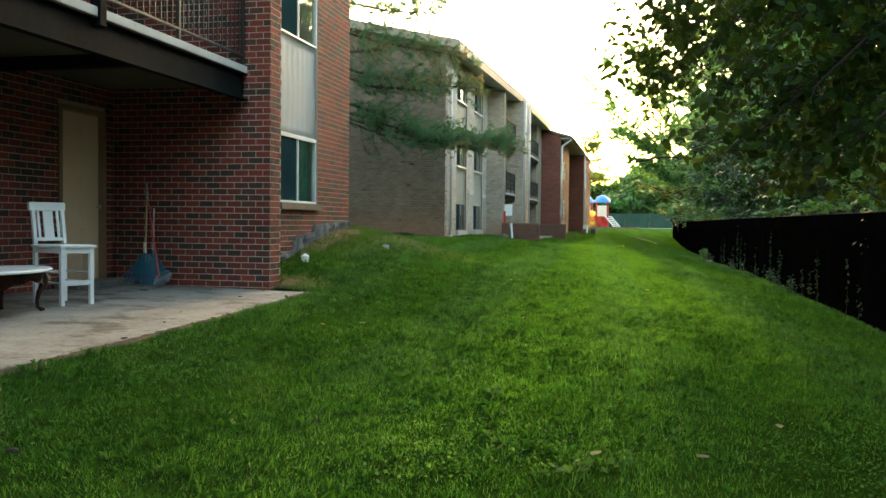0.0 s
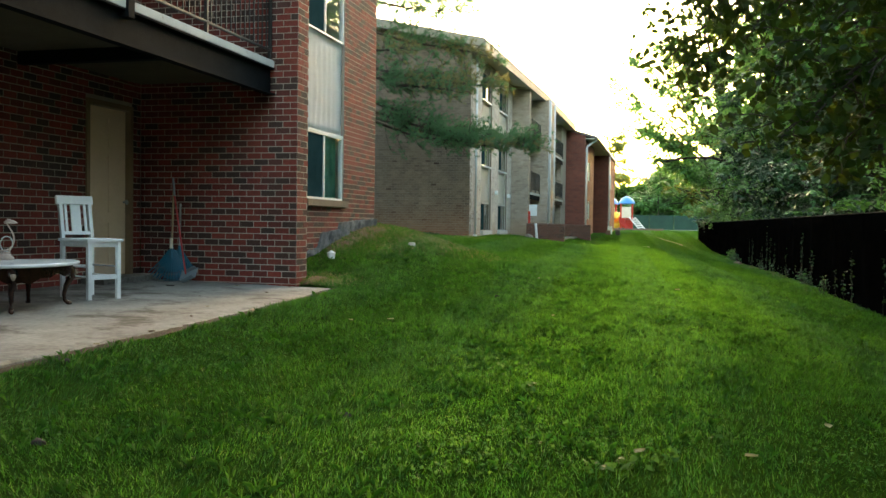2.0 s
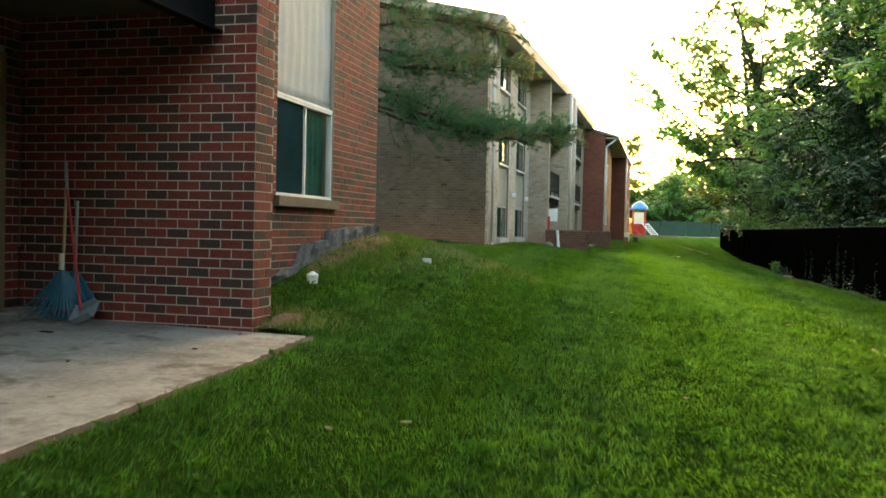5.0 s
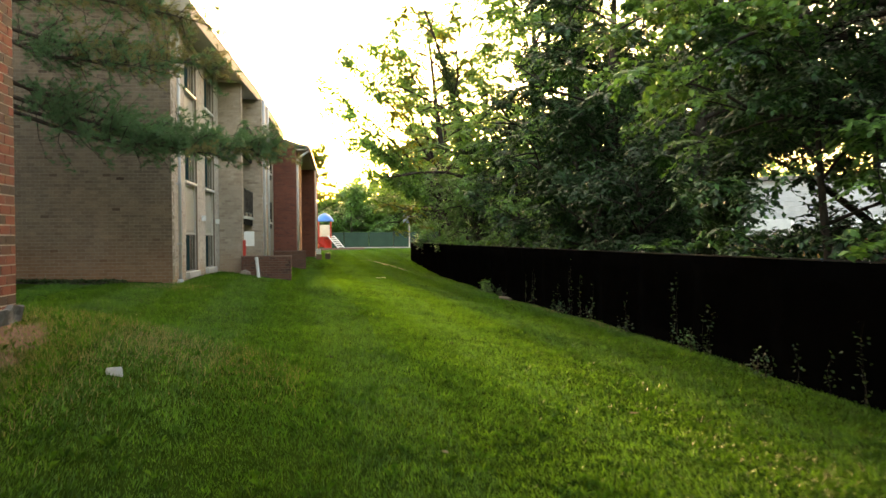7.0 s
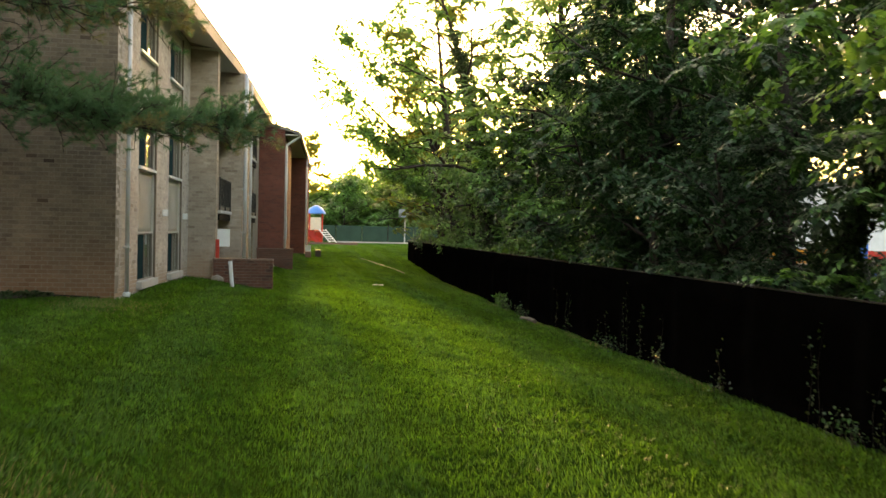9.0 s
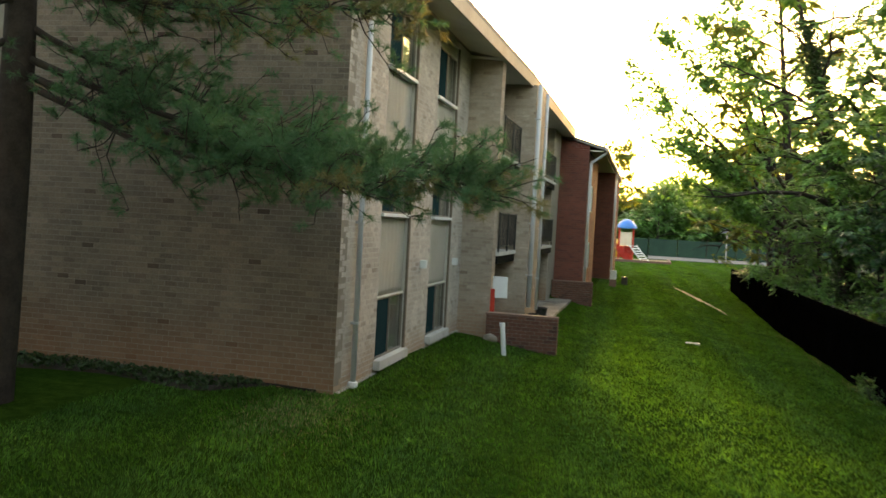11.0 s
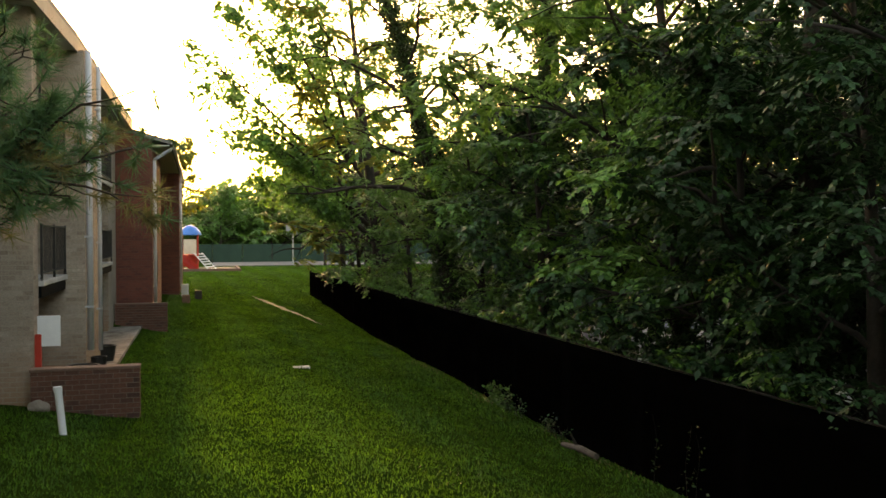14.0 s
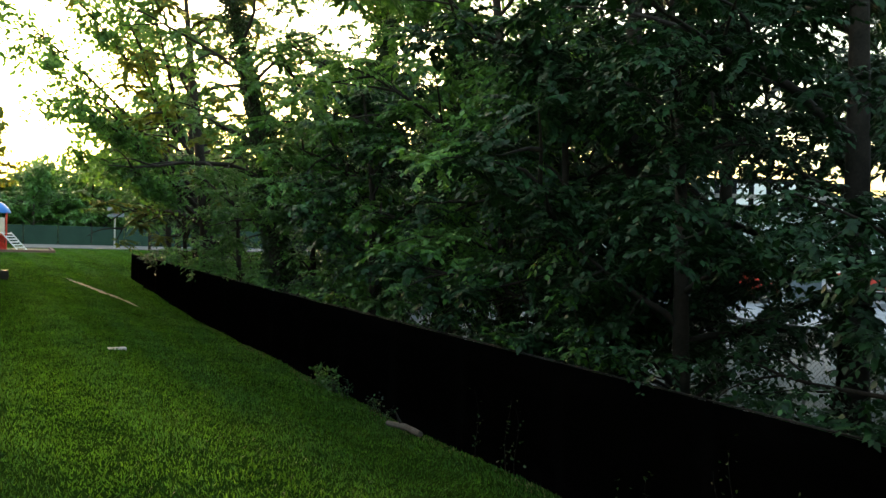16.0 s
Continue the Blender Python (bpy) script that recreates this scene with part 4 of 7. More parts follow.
fence = thing("fence", "tall fence with black privacy mesh and a thin metal rail", "fence", (fence_x(30), 30.0, 0.0), in_place=True)
FENCE_TOP = 1.48
M_RAIL = surface("weathered_rail", (0.006, 0.006, 0.006), (0.045, 0.043, 0.041), 40, 0.7, 0.9, 0.1, spec=0.1)
ys = np.arange(-6.5, 68.6, 2.5)
for k, y in enumerate(ys):
    x = fence_x(y)
    part("post", tube([(x + 0.03, y, gz(x, y) - 0.3), (x + 0.03, y, FENCE_TOP + 0.03)], 0.03, 10), M_GALV if k % 4 == 0 else M_BLACK, fence)
    if k + 1 < len(ys):
        y2 = ys[k + 1]
        x2 = fence_x(y2)
        bm = bmesh.new()
        n, mz = 12, 5
        g = []
        for i in range(n + 1):
            yy = y + (y2 - y) * i / n
            lo = gz(fence_x(yy), yy) - 0.04
            g.append([bm.verts.new((fence_x(yy) - 0.012 + 0.012 * noise.noise((yy * 1.1, j * 0.8, 3)), yy, lo + (FENCE_TOP - 0.01 - lo) * j / mz)) for j in range(mz + 1)])
        for i in range(n):
            for j in range(mz):
                bm.faces.new((g[i][j], g[i + 1][j], g[i + 1][j + 1], g[i][j + 1]))
        bmesh.ops.solidify(bm, geom=bm.faces[:], thickness=0.008)
        part("mesh_panel", bm, M_BLACK, fence, smooth=True)
        part("top_rail", tube([(x + 0.01, y, FENCE_TOP), (x2 + 0.01, y2, FENCE_TOP)], 0.011, 8), M_RAIL, fence)


# ---- trees ----
def leaf_quads(centres, size, rng, up=0.55, long=1.5, face=None, plain=False):
    """One folded leaf, a rhombus of its own, at each centre. face: the way in which the leaves of a clump look."""
    n = len(centres)
    nor = rng.normal(size=(n, 3))
    if face is not None:
        nor = nor * 0.42 + face
    nor[:, 2] = (np.abs(nor[:, 2]) if face is None else nor[:, 2]) + up
    nor /= np.linalg.norm(nor, axis=1)[:, None]
    a = np.cross(nor, rng.normal(size=(n, 3)))
    a /= np.linalg.norm(a, axis=1)[:, None] + 1e-9
    b = np.cross(nor, a)
    s = size * rng.uniform(0.6, 1.25, (n, 1))
    droop = nor * s * 0.18
    if plain:
        v = np.stack([centres - a * s * 0.42 * long + b * s * 0.1, centres + b * s * 0.55, centres + a * s * 0.5 * long - droop], 1).reshape(-1, 3)
        return v, np.arange(3 * n).reshape(-1, 3)
    v = np.stack([centres - a * s * 0.5 * long * 0.66, centres + b * s * 0.36 - droop * 0.2, centres + a * s * 0.5 * long * 0.66 - droop, centres - b * s * 0.36 - droop * 0.2], 1).reshape(-1, 3)
    return v, np.arange(4 * n).reshape(-1, 4)


def leaf_shapes(centres, size, rng, up=0.3, hang=0.0):
    """Pointed oval leaves with a slight fold and droop, six corners each. hang: how far their tips point down."""
    n = len(centres)
    nor = rng.normal(size=(n, 3))
    nor[:, 2] = np.abs(nor[:, 2]) + up
    nor /= np.linalg.norm(nor, axis=1)[:, None]
    a = np.cross(nor, rng.normal(size=(n, 3)))
    a /= np.linalg.norm(a, axis=1)[:, None] + 1e-9
    if hang:
        a = a * (1 - hang) - np.array([0, 0, hang])
        a /= np.linalg.norm(a, axis=1)[:, None] + 1e-9
        nor = np.cross(a, rng.normal(size=(n, 3)))
        nor /= np.linalg.norm(nor, axis=1)[:, None] + 1e-9
    b = np.cross(nor, a)
    s = size * rng.uniform(0.6, 1.3, (n, 1))
    out = [centres + a * s * u + b * s * w - nor * s * d for u, w, d in ((-0.5, 0.0, 0.0), (-0.22, 0.33, -0.06), (0.15, 0.30, 0.0), (0.6, 0.0, 0.16), (0.15, -0.30, 0.0), (-0.22, -0.33, -0.06))]
    return np.stack(out, 1).reshape(-1, 3), np.arange(6 * n).reshape(-1, 6)


def branch_line(start, az, el, length, rng, n=7, droop=0.25, wob=0.12):
    """A crooked line that leaves start at an azimuth and elevation and sags towards its end."""
    p, out = np.array(start, float), []
    d = np.array([math.cos(az) * math.cos(el), math.sin(az) * math.cos(el), math.sin(el)])
    for k in range(n):
        out.append(p.copy())
        p = p + d * length / (n - 1)
        d = d + rng.normal(size=3) * wob + np.array([0, 0, -droop / n])
        d /= np.linalg.norm(d)
    return np.array(out)


def grow_tree(h, spread, rng, limbs=14, low=0.16, lean=(0.0, 0.0), droop=0.5, girth=0.018, twigs=3, clump=0.75):
    """Trunk line, limbs (each with its twigs), and the clumps of leaves: centre and radius."""
    n = 9
    t = np.linspace(0, 1, n)
    trunk = np.stack([lean[0] * t ** 1.5 + 0.012 * h * np.sin(t * 5 + rng.uniform(0, 6)) * t, lean[1] * t ** 1.5 + 0.012 * h * np.sin(t * 4 + rng.uniform(0, 6)) * t, h * 0.92 * t], -1)
    rad = h * girth * (1 - 0.88 * t) + 0.015
    rad[0] *= 1.35
    arms, clumps = [], []
    az = rng.uniform(0, 6.28)
    for k in range(limbs):
        s = low + (0.97 - low) * (k + rng.uniform(0, 0.8)) / limbs
        az += 2.4 + rng.uniform(-0.5, 0.5)
        at = np.array([np.interp(s, t, trunk[:, i]) for i in range(3)])
        ln = spread * rng.uniform(0.7, 1.15) * (1.0 - 0.5 * max(0, s - 0.4) / 0.6)
        li = branch_line(at, az, radians(rng.uniform(5, 40) + 25 * s), ln, rng, 8, droop)
        r0 = float(np.interp(s, t, rad)) * 0.5
        lines = [(li, np.linspace(r0, 0.012, 8))]
        for j in range(twigs):
            q = li[2 + (j * 5) // twigs]
            tl = branch_line(q, az + rng.uniform(-1.4, 1.4), radians(rng.uniform(-15, 40)), ln * rng.uniform(0.22, 0.45), rng, 5, droop)
            lines.append((tl, np.linspace(r0 * 0.35 + 0.004, 0.005, 5)))
            clumps += [(tl[4], clump * rng.uniform(0.45, 1.0))]
        clumps += [(li[4], clump * rng.uniform(0.5, 1.0)), (li[7], clump * rng.uniform(0.6, 1.15))]
        arms.append(lines)
    clumps += [(trunk[-1], clump), (trunk[-2], clump)]
    return trunk, rad, arms, clumps


def clump_sprays(clumps, count, size, rng, per=12, plain=False):
    """Leafy twigs that spread and droop from each clump, with leaves set in turn along both sides. Returns places and corners."""
    c = np.array([a for a, b in clumps])
    r = np.array([b for a, b in clumps])
    m = len(c) * per
    own = np.repeat(np.arange(len(c)), per)
    k = max(4, int(round(count / m)))
    az, el = rng.uniform(0, 6.2832, m), rng.uniform(-0.30, 0.75, m)
    d = np.stack([np.cos(az) * np.cos(el), np.sin(az) * np.cos(el), np.sin(el)], -1)
    reach = r[own] * rng.uniform(0.6, 1.25, m)
    u = np.clip(np.linspace(0.22, 1.0, k)[None] + rng.normal(size=(m, k)) * 0.03, 0.1, 1.05)
    p = c[own][:, None] + d[:, None] * (reach[:, None] * u)[..., None]
    p[..., 2] -= 0.34 * reach[:, None] * u ** 2
    along = d[:, None] - np.array([0, 0, 0.68]) * u[..., None]
    along /= np.linalg.norm(along, axis=-1)[..., None]
    side = np.cross(along, np.array([0, 0, 1.0]))
    side /= np.linalg.norm(side, axis=-1)[..., None] + 1e-6
    turn = np.where(np.arange(k) % 2, 1.0, -1.0)[None] * (1.1 - 0.75 * u)
    a = along * 0.6 + side * turn[..., None] + rng.normal(size=(m, k, 3)) * 0.24 - np.array([0, 0, 0.22])
    a /= np.linalg.norm(a, axis=-1)[..., None]
    n = np.array([0, 0, 0.95]) + d[:, None] * 0.35 + rng.normal(size=(m, k, 3)) * 0.26
    n = n - a * (n * a).sum(-1)[..., None]
    n /= np.linalg.norm(n, axis=-1)[..., None] + 1e-6
    b = np.cross(n, a)
    ln = (size * rng.uniform(0.7, 1.3, (m, k)))[..., None]
    drop = np.array([0, 0, 1.0]) * ln
    if plain:
        v = np.stack([p - b * ln * 0.28, p + b * ln * 0.28, p + a * ln * 1.05 - drop * 0.12], 2)
    else:
        v = np.stack([p, p + a * ln * 0.42 + b * ln * 0.36 - drop * 0.03, p + a * ln - drop * 0.17, p + a * ln * 0.42 - b * ln * 0.36 - drop * 0.03], 2)
    return p.reshape(-1, 3), v.reshape(m * k, -1, 3)


def leaf_faces(v):
    """Corners of separate leaves, (n, k, 3), as arrays for a mesh."""
    return v.reshape(-1, 3), np.arange(v.shape[0] * v.shape[1]).reshape(-1, v.shape[1])


def in_gap(x, y, z):
    """Ragged wedges cut out of the foliage to fit the camera's view of the yard and the lot behind the trees."""
    away = np.hypot(x + 2.65, y - 8.9)
    ragged = 0.8 * np.sin(x * 2.1 + y * 1.3 + z * 3.0) + 0.6 * np.sin(y * 3.7 - z * 5.0)
    bearing = np.degrees(np.arctan2(x + 2.65, y - 8.9)) + ragged
    to_yard = (bearing > 27.5) & (bearing < 37.0) & (z > 1.85 + 0.012 * away) & (z < 1.85 + 0.062 * away + 0.2 * ragged) & (x > 3.2)
    bearing = np.degrees(np.arctan2(x + 2.6, y - 12.2)) + ragged
    to_yard |= (bearing > 32.5) & (bearing < 39.5) & (z > 1.9) & (z < 2.0 + 0.085 * away + 0.25 * ragged) & (x > 3.2) & (y < 40)
    bearing = np.degrees(np.arctan2(x + 2.7, y - 10.6)) + 0.7 * ragged
    to_yard |= (bearing > 28.9) & (bearing < 39.0) & (z > 1.85 + 0.004 * away) & (z < 1.9 + 0.092 * away + 0.25 * ragged) & (x > 3.2) & (y < 60) & ((y > 24.5) | (z < 1.85 + 0.05 * away))
    to_yard &= (y > 23.5) | (np.degrees(np.arctan2(x + 2.58, y - 7.54)) + ragged < 30.0)
    far = np.hypot(x + 3.1, y - 22.0)
    bearing = np.degrees(np.arctan2(x + 3.1, y - 22.0)) + ragged
    fall = (3.05 - z) / np.maximum(far, 1.0)
    to_lot = (bearing > 44.5) & (bearing < 54) & (fall > 0.035) & (x > 3.2) & (np.sin(x * 2.7 + 1.4 * np.sin(z * 4.1)) * np.sin(y * 2.3 + z * 3.3) > 0.36)
    return to_yard | to_lot


def open_length(line):
    """How many points of a bough line run free before it would pierce the fence or hang low over the lawn."""
    bad = ((line[:, 0] < 3.25) & (line[:, 2] < 1.75)) | in_gap(*line.T)
    return int(np.argmax(bad)) if bad.any() else len(line)


def tree(name, label, x, y, h, spread, leaves, size, seed, mat=None, low=0.16, lean=(0, 0), clump=0.75, limbs=14, ivy=0.0, droop=0.5, group="", cull=None, girth=0.018, plain=False, twigs=6):
    rng = np.random.default_rng(seed)
    base = (x, y, gz(x, y) - 0.05)
    th = thing(name, label, "tree", base, group=group)
    trunk, rad, arms, clumps = grow_tree(h, spread, rng, limbs, low, lean, droop, girth, twigs, clump)
    part("trunk", np_mesh("trunk", *tube_arrays(trunk, rad, 10), M_BARK, True), None, th)
    for lines in arms:
        if cull is not None:
            free = open_length(lines[0][0] + np.array(base))
            if free < 3:
                continue
            kept = [(lines[0][0][:free], lines[0][1][:free])]
            for j, (li, r) in enumerate(lines[1:]):
                n = open_length(li + np.array(base))
                if 2 + (j * 5) // twigs < free - 1 and n > 2:
                    kept.append((li[:n], r[:n]))
            lines = kept if len(kept) > 3 else kept[:1]
        part("limb", np_mesh("limb", *join_arrays([tube_arrays(li, r, 4 if plain else 6) for li, r in lines]), M_BARK, True), None, th)
    c, corners = clump_sprays(clumps, leaves, size, rng, 11 if plain else 16, plain)
    ok = c[:, 2] > 0.15
    if cull is not None:
        ok &= cull(c[:, 0] + x, c[:, 1] + y, c[:, 2] + base[2])
    part("crown", np_mesh("crown", *leaf_faces(corners[ok]), mat or M_LEAF), None, th)
    if ivy:
        m = 11000
        s = rng.uniform(0.02, ivy, m)
        t = np.linspace(0, 1, len(trunk))
        at = np.stack([np.interp(s, t, trunk[:, i]) for i in range(3)], -1)
        a = rng.uniform(0, 6.28, m)
        r = np.interp(s, t, rad) + rng.uniform(0.0, 0.46, m) * (1 - 0.35 * s) * (0.75 + 0.4 * np.sin(s * 19 + 2 * np.sin(a)))
        at += np.stack([np.cos(a) * r, np.sin(a) * r, np.zeros(m)], -1)
        part("ivy", np_mesh("ivy", *leaf_quads(at, 0.12, rng, 0.1, 1.1), M_IVY), None, th, "dark ivy climbing the trunk")
    return th


LAWN_TREES = "broad-leaved trees behind the fence"


def clear_of_lawn(x, y, z):
    """Crowns keep clear of the open air over the lawn, reach farther out above the view to shade it, and leave the
    ragged gaps cut to fit the camera's view.
    """
    edge = np.where(z < 1.56, 3.3, np.where(z < 3.5, 2.45, 1.5)) + 0.35 * np.sin(y * 1.9 + 2 * np.sin(z * 1.3)) * (z > 1.56) - 1.6 * (z > 5.2) * (y < 24) - np.where(z < 3.5, 1.2, np.where(z < 6.5, 3.8, 6.0)) * smooth_step(44, 54, y)
    return (x > edge) & ~in_gap(x, y, z)


ROW = [
    # x, y, height, spread, leaves, leaf size, seed, lean, leaf, ivy to this share of the trunk
    (6.2, 10.5, 10.0, 5.2, 44000, 0.095, 41, (-0.6, -0.3), M_LEAF_DARK, 0),
    (7.2, 16.6, 11.0, 5.4, 38000, 0.10, 42, (-0.8, 0.2), M_LEAF, 0),
    (6.3, 20.0, 11.0, 4.2, 62000, 0.085, 43, (-0.4, 0.3), M_LEAF_DARK, 0),
    # the next two crowns take shade-toned leaves to darken this stretch
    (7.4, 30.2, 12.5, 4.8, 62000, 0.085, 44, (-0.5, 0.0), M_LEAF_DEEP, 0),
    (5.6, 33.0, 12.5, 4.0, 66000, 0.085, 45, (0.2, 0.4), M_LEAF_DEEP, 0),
    (5.9, 43.6, 15.0, 4.8, 56000, 0.11, 46, (-0.3, 0.2), M_LEAF, 0.75),
    (4.0, 46.4, 13.5, 4.8, 28000, 0.12, 47, (-2.6, 0.3), M_LEAF, 0.85),
    # warm leaves put the low sun's glare into this green crown
    (3.9, 56.5, 15.5, 6.4, 52000, 0.14, 48, (-1.6, -0.3), M_LEAF_WARM, 0),
    (5.2, 66.0, 13.0, 5.4, 30000, 0.19, 49, (-0.8, 0.0), M_LEAF, 0),
    (5.6, 77.0, 11.0, 5.0, 18000, 0.24, 50, (-0.4, 0.0), M_LEAF, 0),
    (8.0, 88.0, 11.5, 5.4, 16000, 0.26, 51, (-0.4, 0.0), M_LEAF, 0),
    (6.9, 41.8, 14.0, 4.2, 24000, 0.12, 52, (0.2, 0.0), M_LEAF, 0.7),
    (6.2, 37.6, 12.0, 4.6, 48000, 0.10, 53, (-0.4, 0.3), M_LEAF_LIGHT, 0),
    (9.6, 23.0, 12.0, 4.6, 34000, 0.095, 54, (-0.6, 0.2), M_LEAF_DARK, 0),
]
for k, (x, y, h, sp, nl, size, sd, lean, leaf, ivied) in enumerate(ROW):
    tree("tree", ("ivy-clad leaning broad-leaved tree behind the fence" if ivied else "tall broad-leaved tree with a dense green crown behind the fence"), x, y, h, sp, nl, size, sd,
         leaf, 0.14, lean, 0.95, 16, ivy=ivied, group=LAWN_TREES, cull=clear_of_lawn, plain=y > 45)
tree("tree", "dark ivy-clad tree leaning far over towards the lawn", 5.1, 25.4, 8.5, 3.4, 46000, 0.085, 58, M_LEAF_DARK, 0.35, (-0.2, -6.5), 0.8, 12, ivy=0.85, group=LAWN_TREES, cull=clear_of_lawn)
UNDER = [(4.5, 30.4, 7.0), (5.0, 35.6, 6.5), (4.6, 13.5, 5.5), (4.4, 19.0, 4.6), (4.5, 26.8, 4.2), (4.9, 33.5, 6.5), (4.4, 40.5, 7.0), (4.6, 45.5, 6.5), (4.2, 52.5, 6.0), (3.9, 61.5, 6.5), (5.7, 31.6, 3.4), (6.5, 33.6, 3.8)]
for k, (x, y, h) in enumerate(UNDER):
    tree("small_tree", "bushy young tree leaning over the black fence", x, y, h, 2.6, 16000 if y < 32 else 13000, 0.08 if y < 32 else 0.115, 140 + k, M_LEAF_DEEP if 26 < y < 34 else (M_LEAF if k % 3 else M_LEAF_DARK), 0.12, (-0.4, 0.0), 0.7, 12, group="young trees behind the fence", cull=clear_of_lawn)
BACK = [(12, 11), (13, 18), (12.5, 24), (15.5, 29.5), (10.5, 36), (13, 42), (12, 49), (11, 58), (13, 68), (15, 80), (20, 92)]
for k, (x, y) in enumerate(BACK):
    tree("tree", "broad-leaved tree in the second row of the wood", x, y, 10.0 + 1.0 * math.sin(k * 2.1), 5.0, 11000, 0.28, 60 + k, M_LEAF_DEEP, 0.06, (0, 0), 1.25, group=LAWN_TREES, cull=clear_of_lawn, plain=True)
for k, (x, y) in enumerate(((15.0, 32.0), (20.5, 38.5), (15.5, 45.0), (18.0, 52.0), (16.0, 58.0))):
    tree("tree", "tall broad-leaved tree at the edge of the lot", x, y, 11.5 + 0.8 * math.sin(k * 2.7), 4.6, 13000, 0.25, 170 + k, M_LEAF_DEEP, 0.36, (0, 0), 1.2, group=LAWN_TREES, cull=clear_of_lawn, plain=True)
# Unseen trees, added to keep western sky light off the gable and ground.
for k, (x, y) in enumerate(((-14.5, 18.6), (-16.5, 23.5), (-20.0, 20.5))):
    tree("tree", "unseen tree between the houses, added to block western sky light", x, y, 9.5 - 0.6 * k, 3.4, 12000, 0.25, 190 + k, M_LEAF_DEEP, 0.1, (0, 0), 1.2, plain=True)
FARROW = [(-34, 120), (-27, 124), (-20, 118), (-13, 122), (-7, 127), (-1, 121), (5, 126), (11, 119), (17, 124), (24, 118), (32, 122)]
for k, (x, y) in enumerate(FARROW):
    tree("tree", "hazy tree of the far wood beyond the playground", x, y, (7.8 if -16 < x < 3 else 11.0) + 0.8 * math.sin(k * 1.9), 5.0, 9000, 0.34, 80 + k, M_LEAF, 0.08, (0, 0), 1.4, group="far trees", plain=True)
rngw = np.random.default_rng(77)
m = 60000
wx, wy = rngw.uniform(-70, 70, m), rngw.uniform(128, 150, m)
wt = 8.6 + 1.6 * np.sin(wx * 0.23) + 1.2 * np.sin(wx * 0.61 + 2) + 3.0 * smooth_step(3, 16, wx) + 2.0 * smooth_step(-16, -26, wx)
wz = 0.6 + wt * rngw.uniform(0, 1, m) ** 0.9
wx, wy, wz = (np.concatenate([p, q]) for p, q in ((wx, rngw.uniform(-40, 40, 46000)), (wy, rngw.uniform(127, 138, 46000)), (wz, 0.5 + 6.3 * rngw.uniform(0, 1, 46000))))
tagged(part("far_wood", np_mesh("far_wood", *leaf_quads(np.stack([wx, wy, wz], -1), 0.85, rngw, plain=True), M_LEAF), None), "dense green wood closing the far end", "wood", kind="stuff")
m = 30000
wx, wy = rngw.uniform(17, 27, m), rngw.uniform(-4, 75, m)
wz = -0.2 + (8.0 + 1.0 * np.sin(wy * 0.4)) * rngw.uniform(0, 1, m)
cw = np.stack([wx, wy, wz], -1)
cw = cw[(wy < 27) | (wy > 64)]
cw = cw[clear_of_lawn(*cw.T)]
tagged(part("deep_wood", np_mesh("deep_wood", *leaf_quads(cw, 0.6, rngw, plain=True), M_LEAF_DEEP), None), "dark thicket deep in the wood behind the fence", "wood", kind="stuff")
# Unseen wood, added to block low sky light and to show in windows.
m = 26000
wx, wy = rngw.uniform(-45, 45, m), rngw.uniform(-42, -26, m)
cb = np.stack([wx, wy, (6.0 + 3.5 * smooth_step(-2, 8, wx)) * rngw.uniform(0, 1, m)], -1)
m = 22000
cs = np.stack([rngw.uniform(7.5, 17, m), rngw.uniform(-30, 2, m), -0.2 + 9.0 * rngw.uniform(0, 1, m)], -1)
tagged(part("deep_wood", np_mesh("deep_wood", *leaf_quads(np.vstack([cb, cs]), 0.85, rngw, plain=True), M_LEAF_DEEP), None), "unseen wood behind the start, added to block low sky light", "wood", kind="stuff")
tree("tree", "young yellow-green tree at the end of the row of houses", -5.0, 77.5, 9.0, 2.2, 8000, 0.17, 97, M_LEAF_WARM, 0.5, (0.6, -0.6), 0.7)

# Two trees out of view, added to shade the lawn near the start.
tree("tree", "unseen tree beside the start, added to shade the near lawn", 5.0, -1.6, 9.5, 5.0, 46000, 0.20, 38, M_LEAF_DARK, 0.3, (-1.6, 0.0), 1.0, group=LAWN_TREES, cull=lambda x, y, z: (((x > 2.9) & (z > 2.0)) | ((x > -0.6) & (z > 4.0))) & (y < 1.2), plain=True)
tree("tree", "unseen high crown over the start, added to shade the near lawn", 4.5, 1.8, 10.5, 5.2, 60000, 0.21, 37, M_LEAF, 0.42, (-1.2, 0.3), 1.0, group=LAWN_TREES, cull=lambda x, y, z: (x > -0.4) & (z > 4.2), plain=True)
# the tree beside the start of the walk, one bough hanging low over the lawn
first = tree("tree", "broad-leaved tree whose low bough hangs over the lawn", 5.2, 4.6, 11.0, 5.2, 64000, 0.088, 39, M_LEAF_DARK, 0.3, (-1.2, -0.8), 0.9, group=LAWN_TREES, cull=lambda x, y, z: ((x > 2.8) & (z > 2.2)) | ((x > 0.5) & (z > 3.5)))
rngh = np.random.default_rng(40)


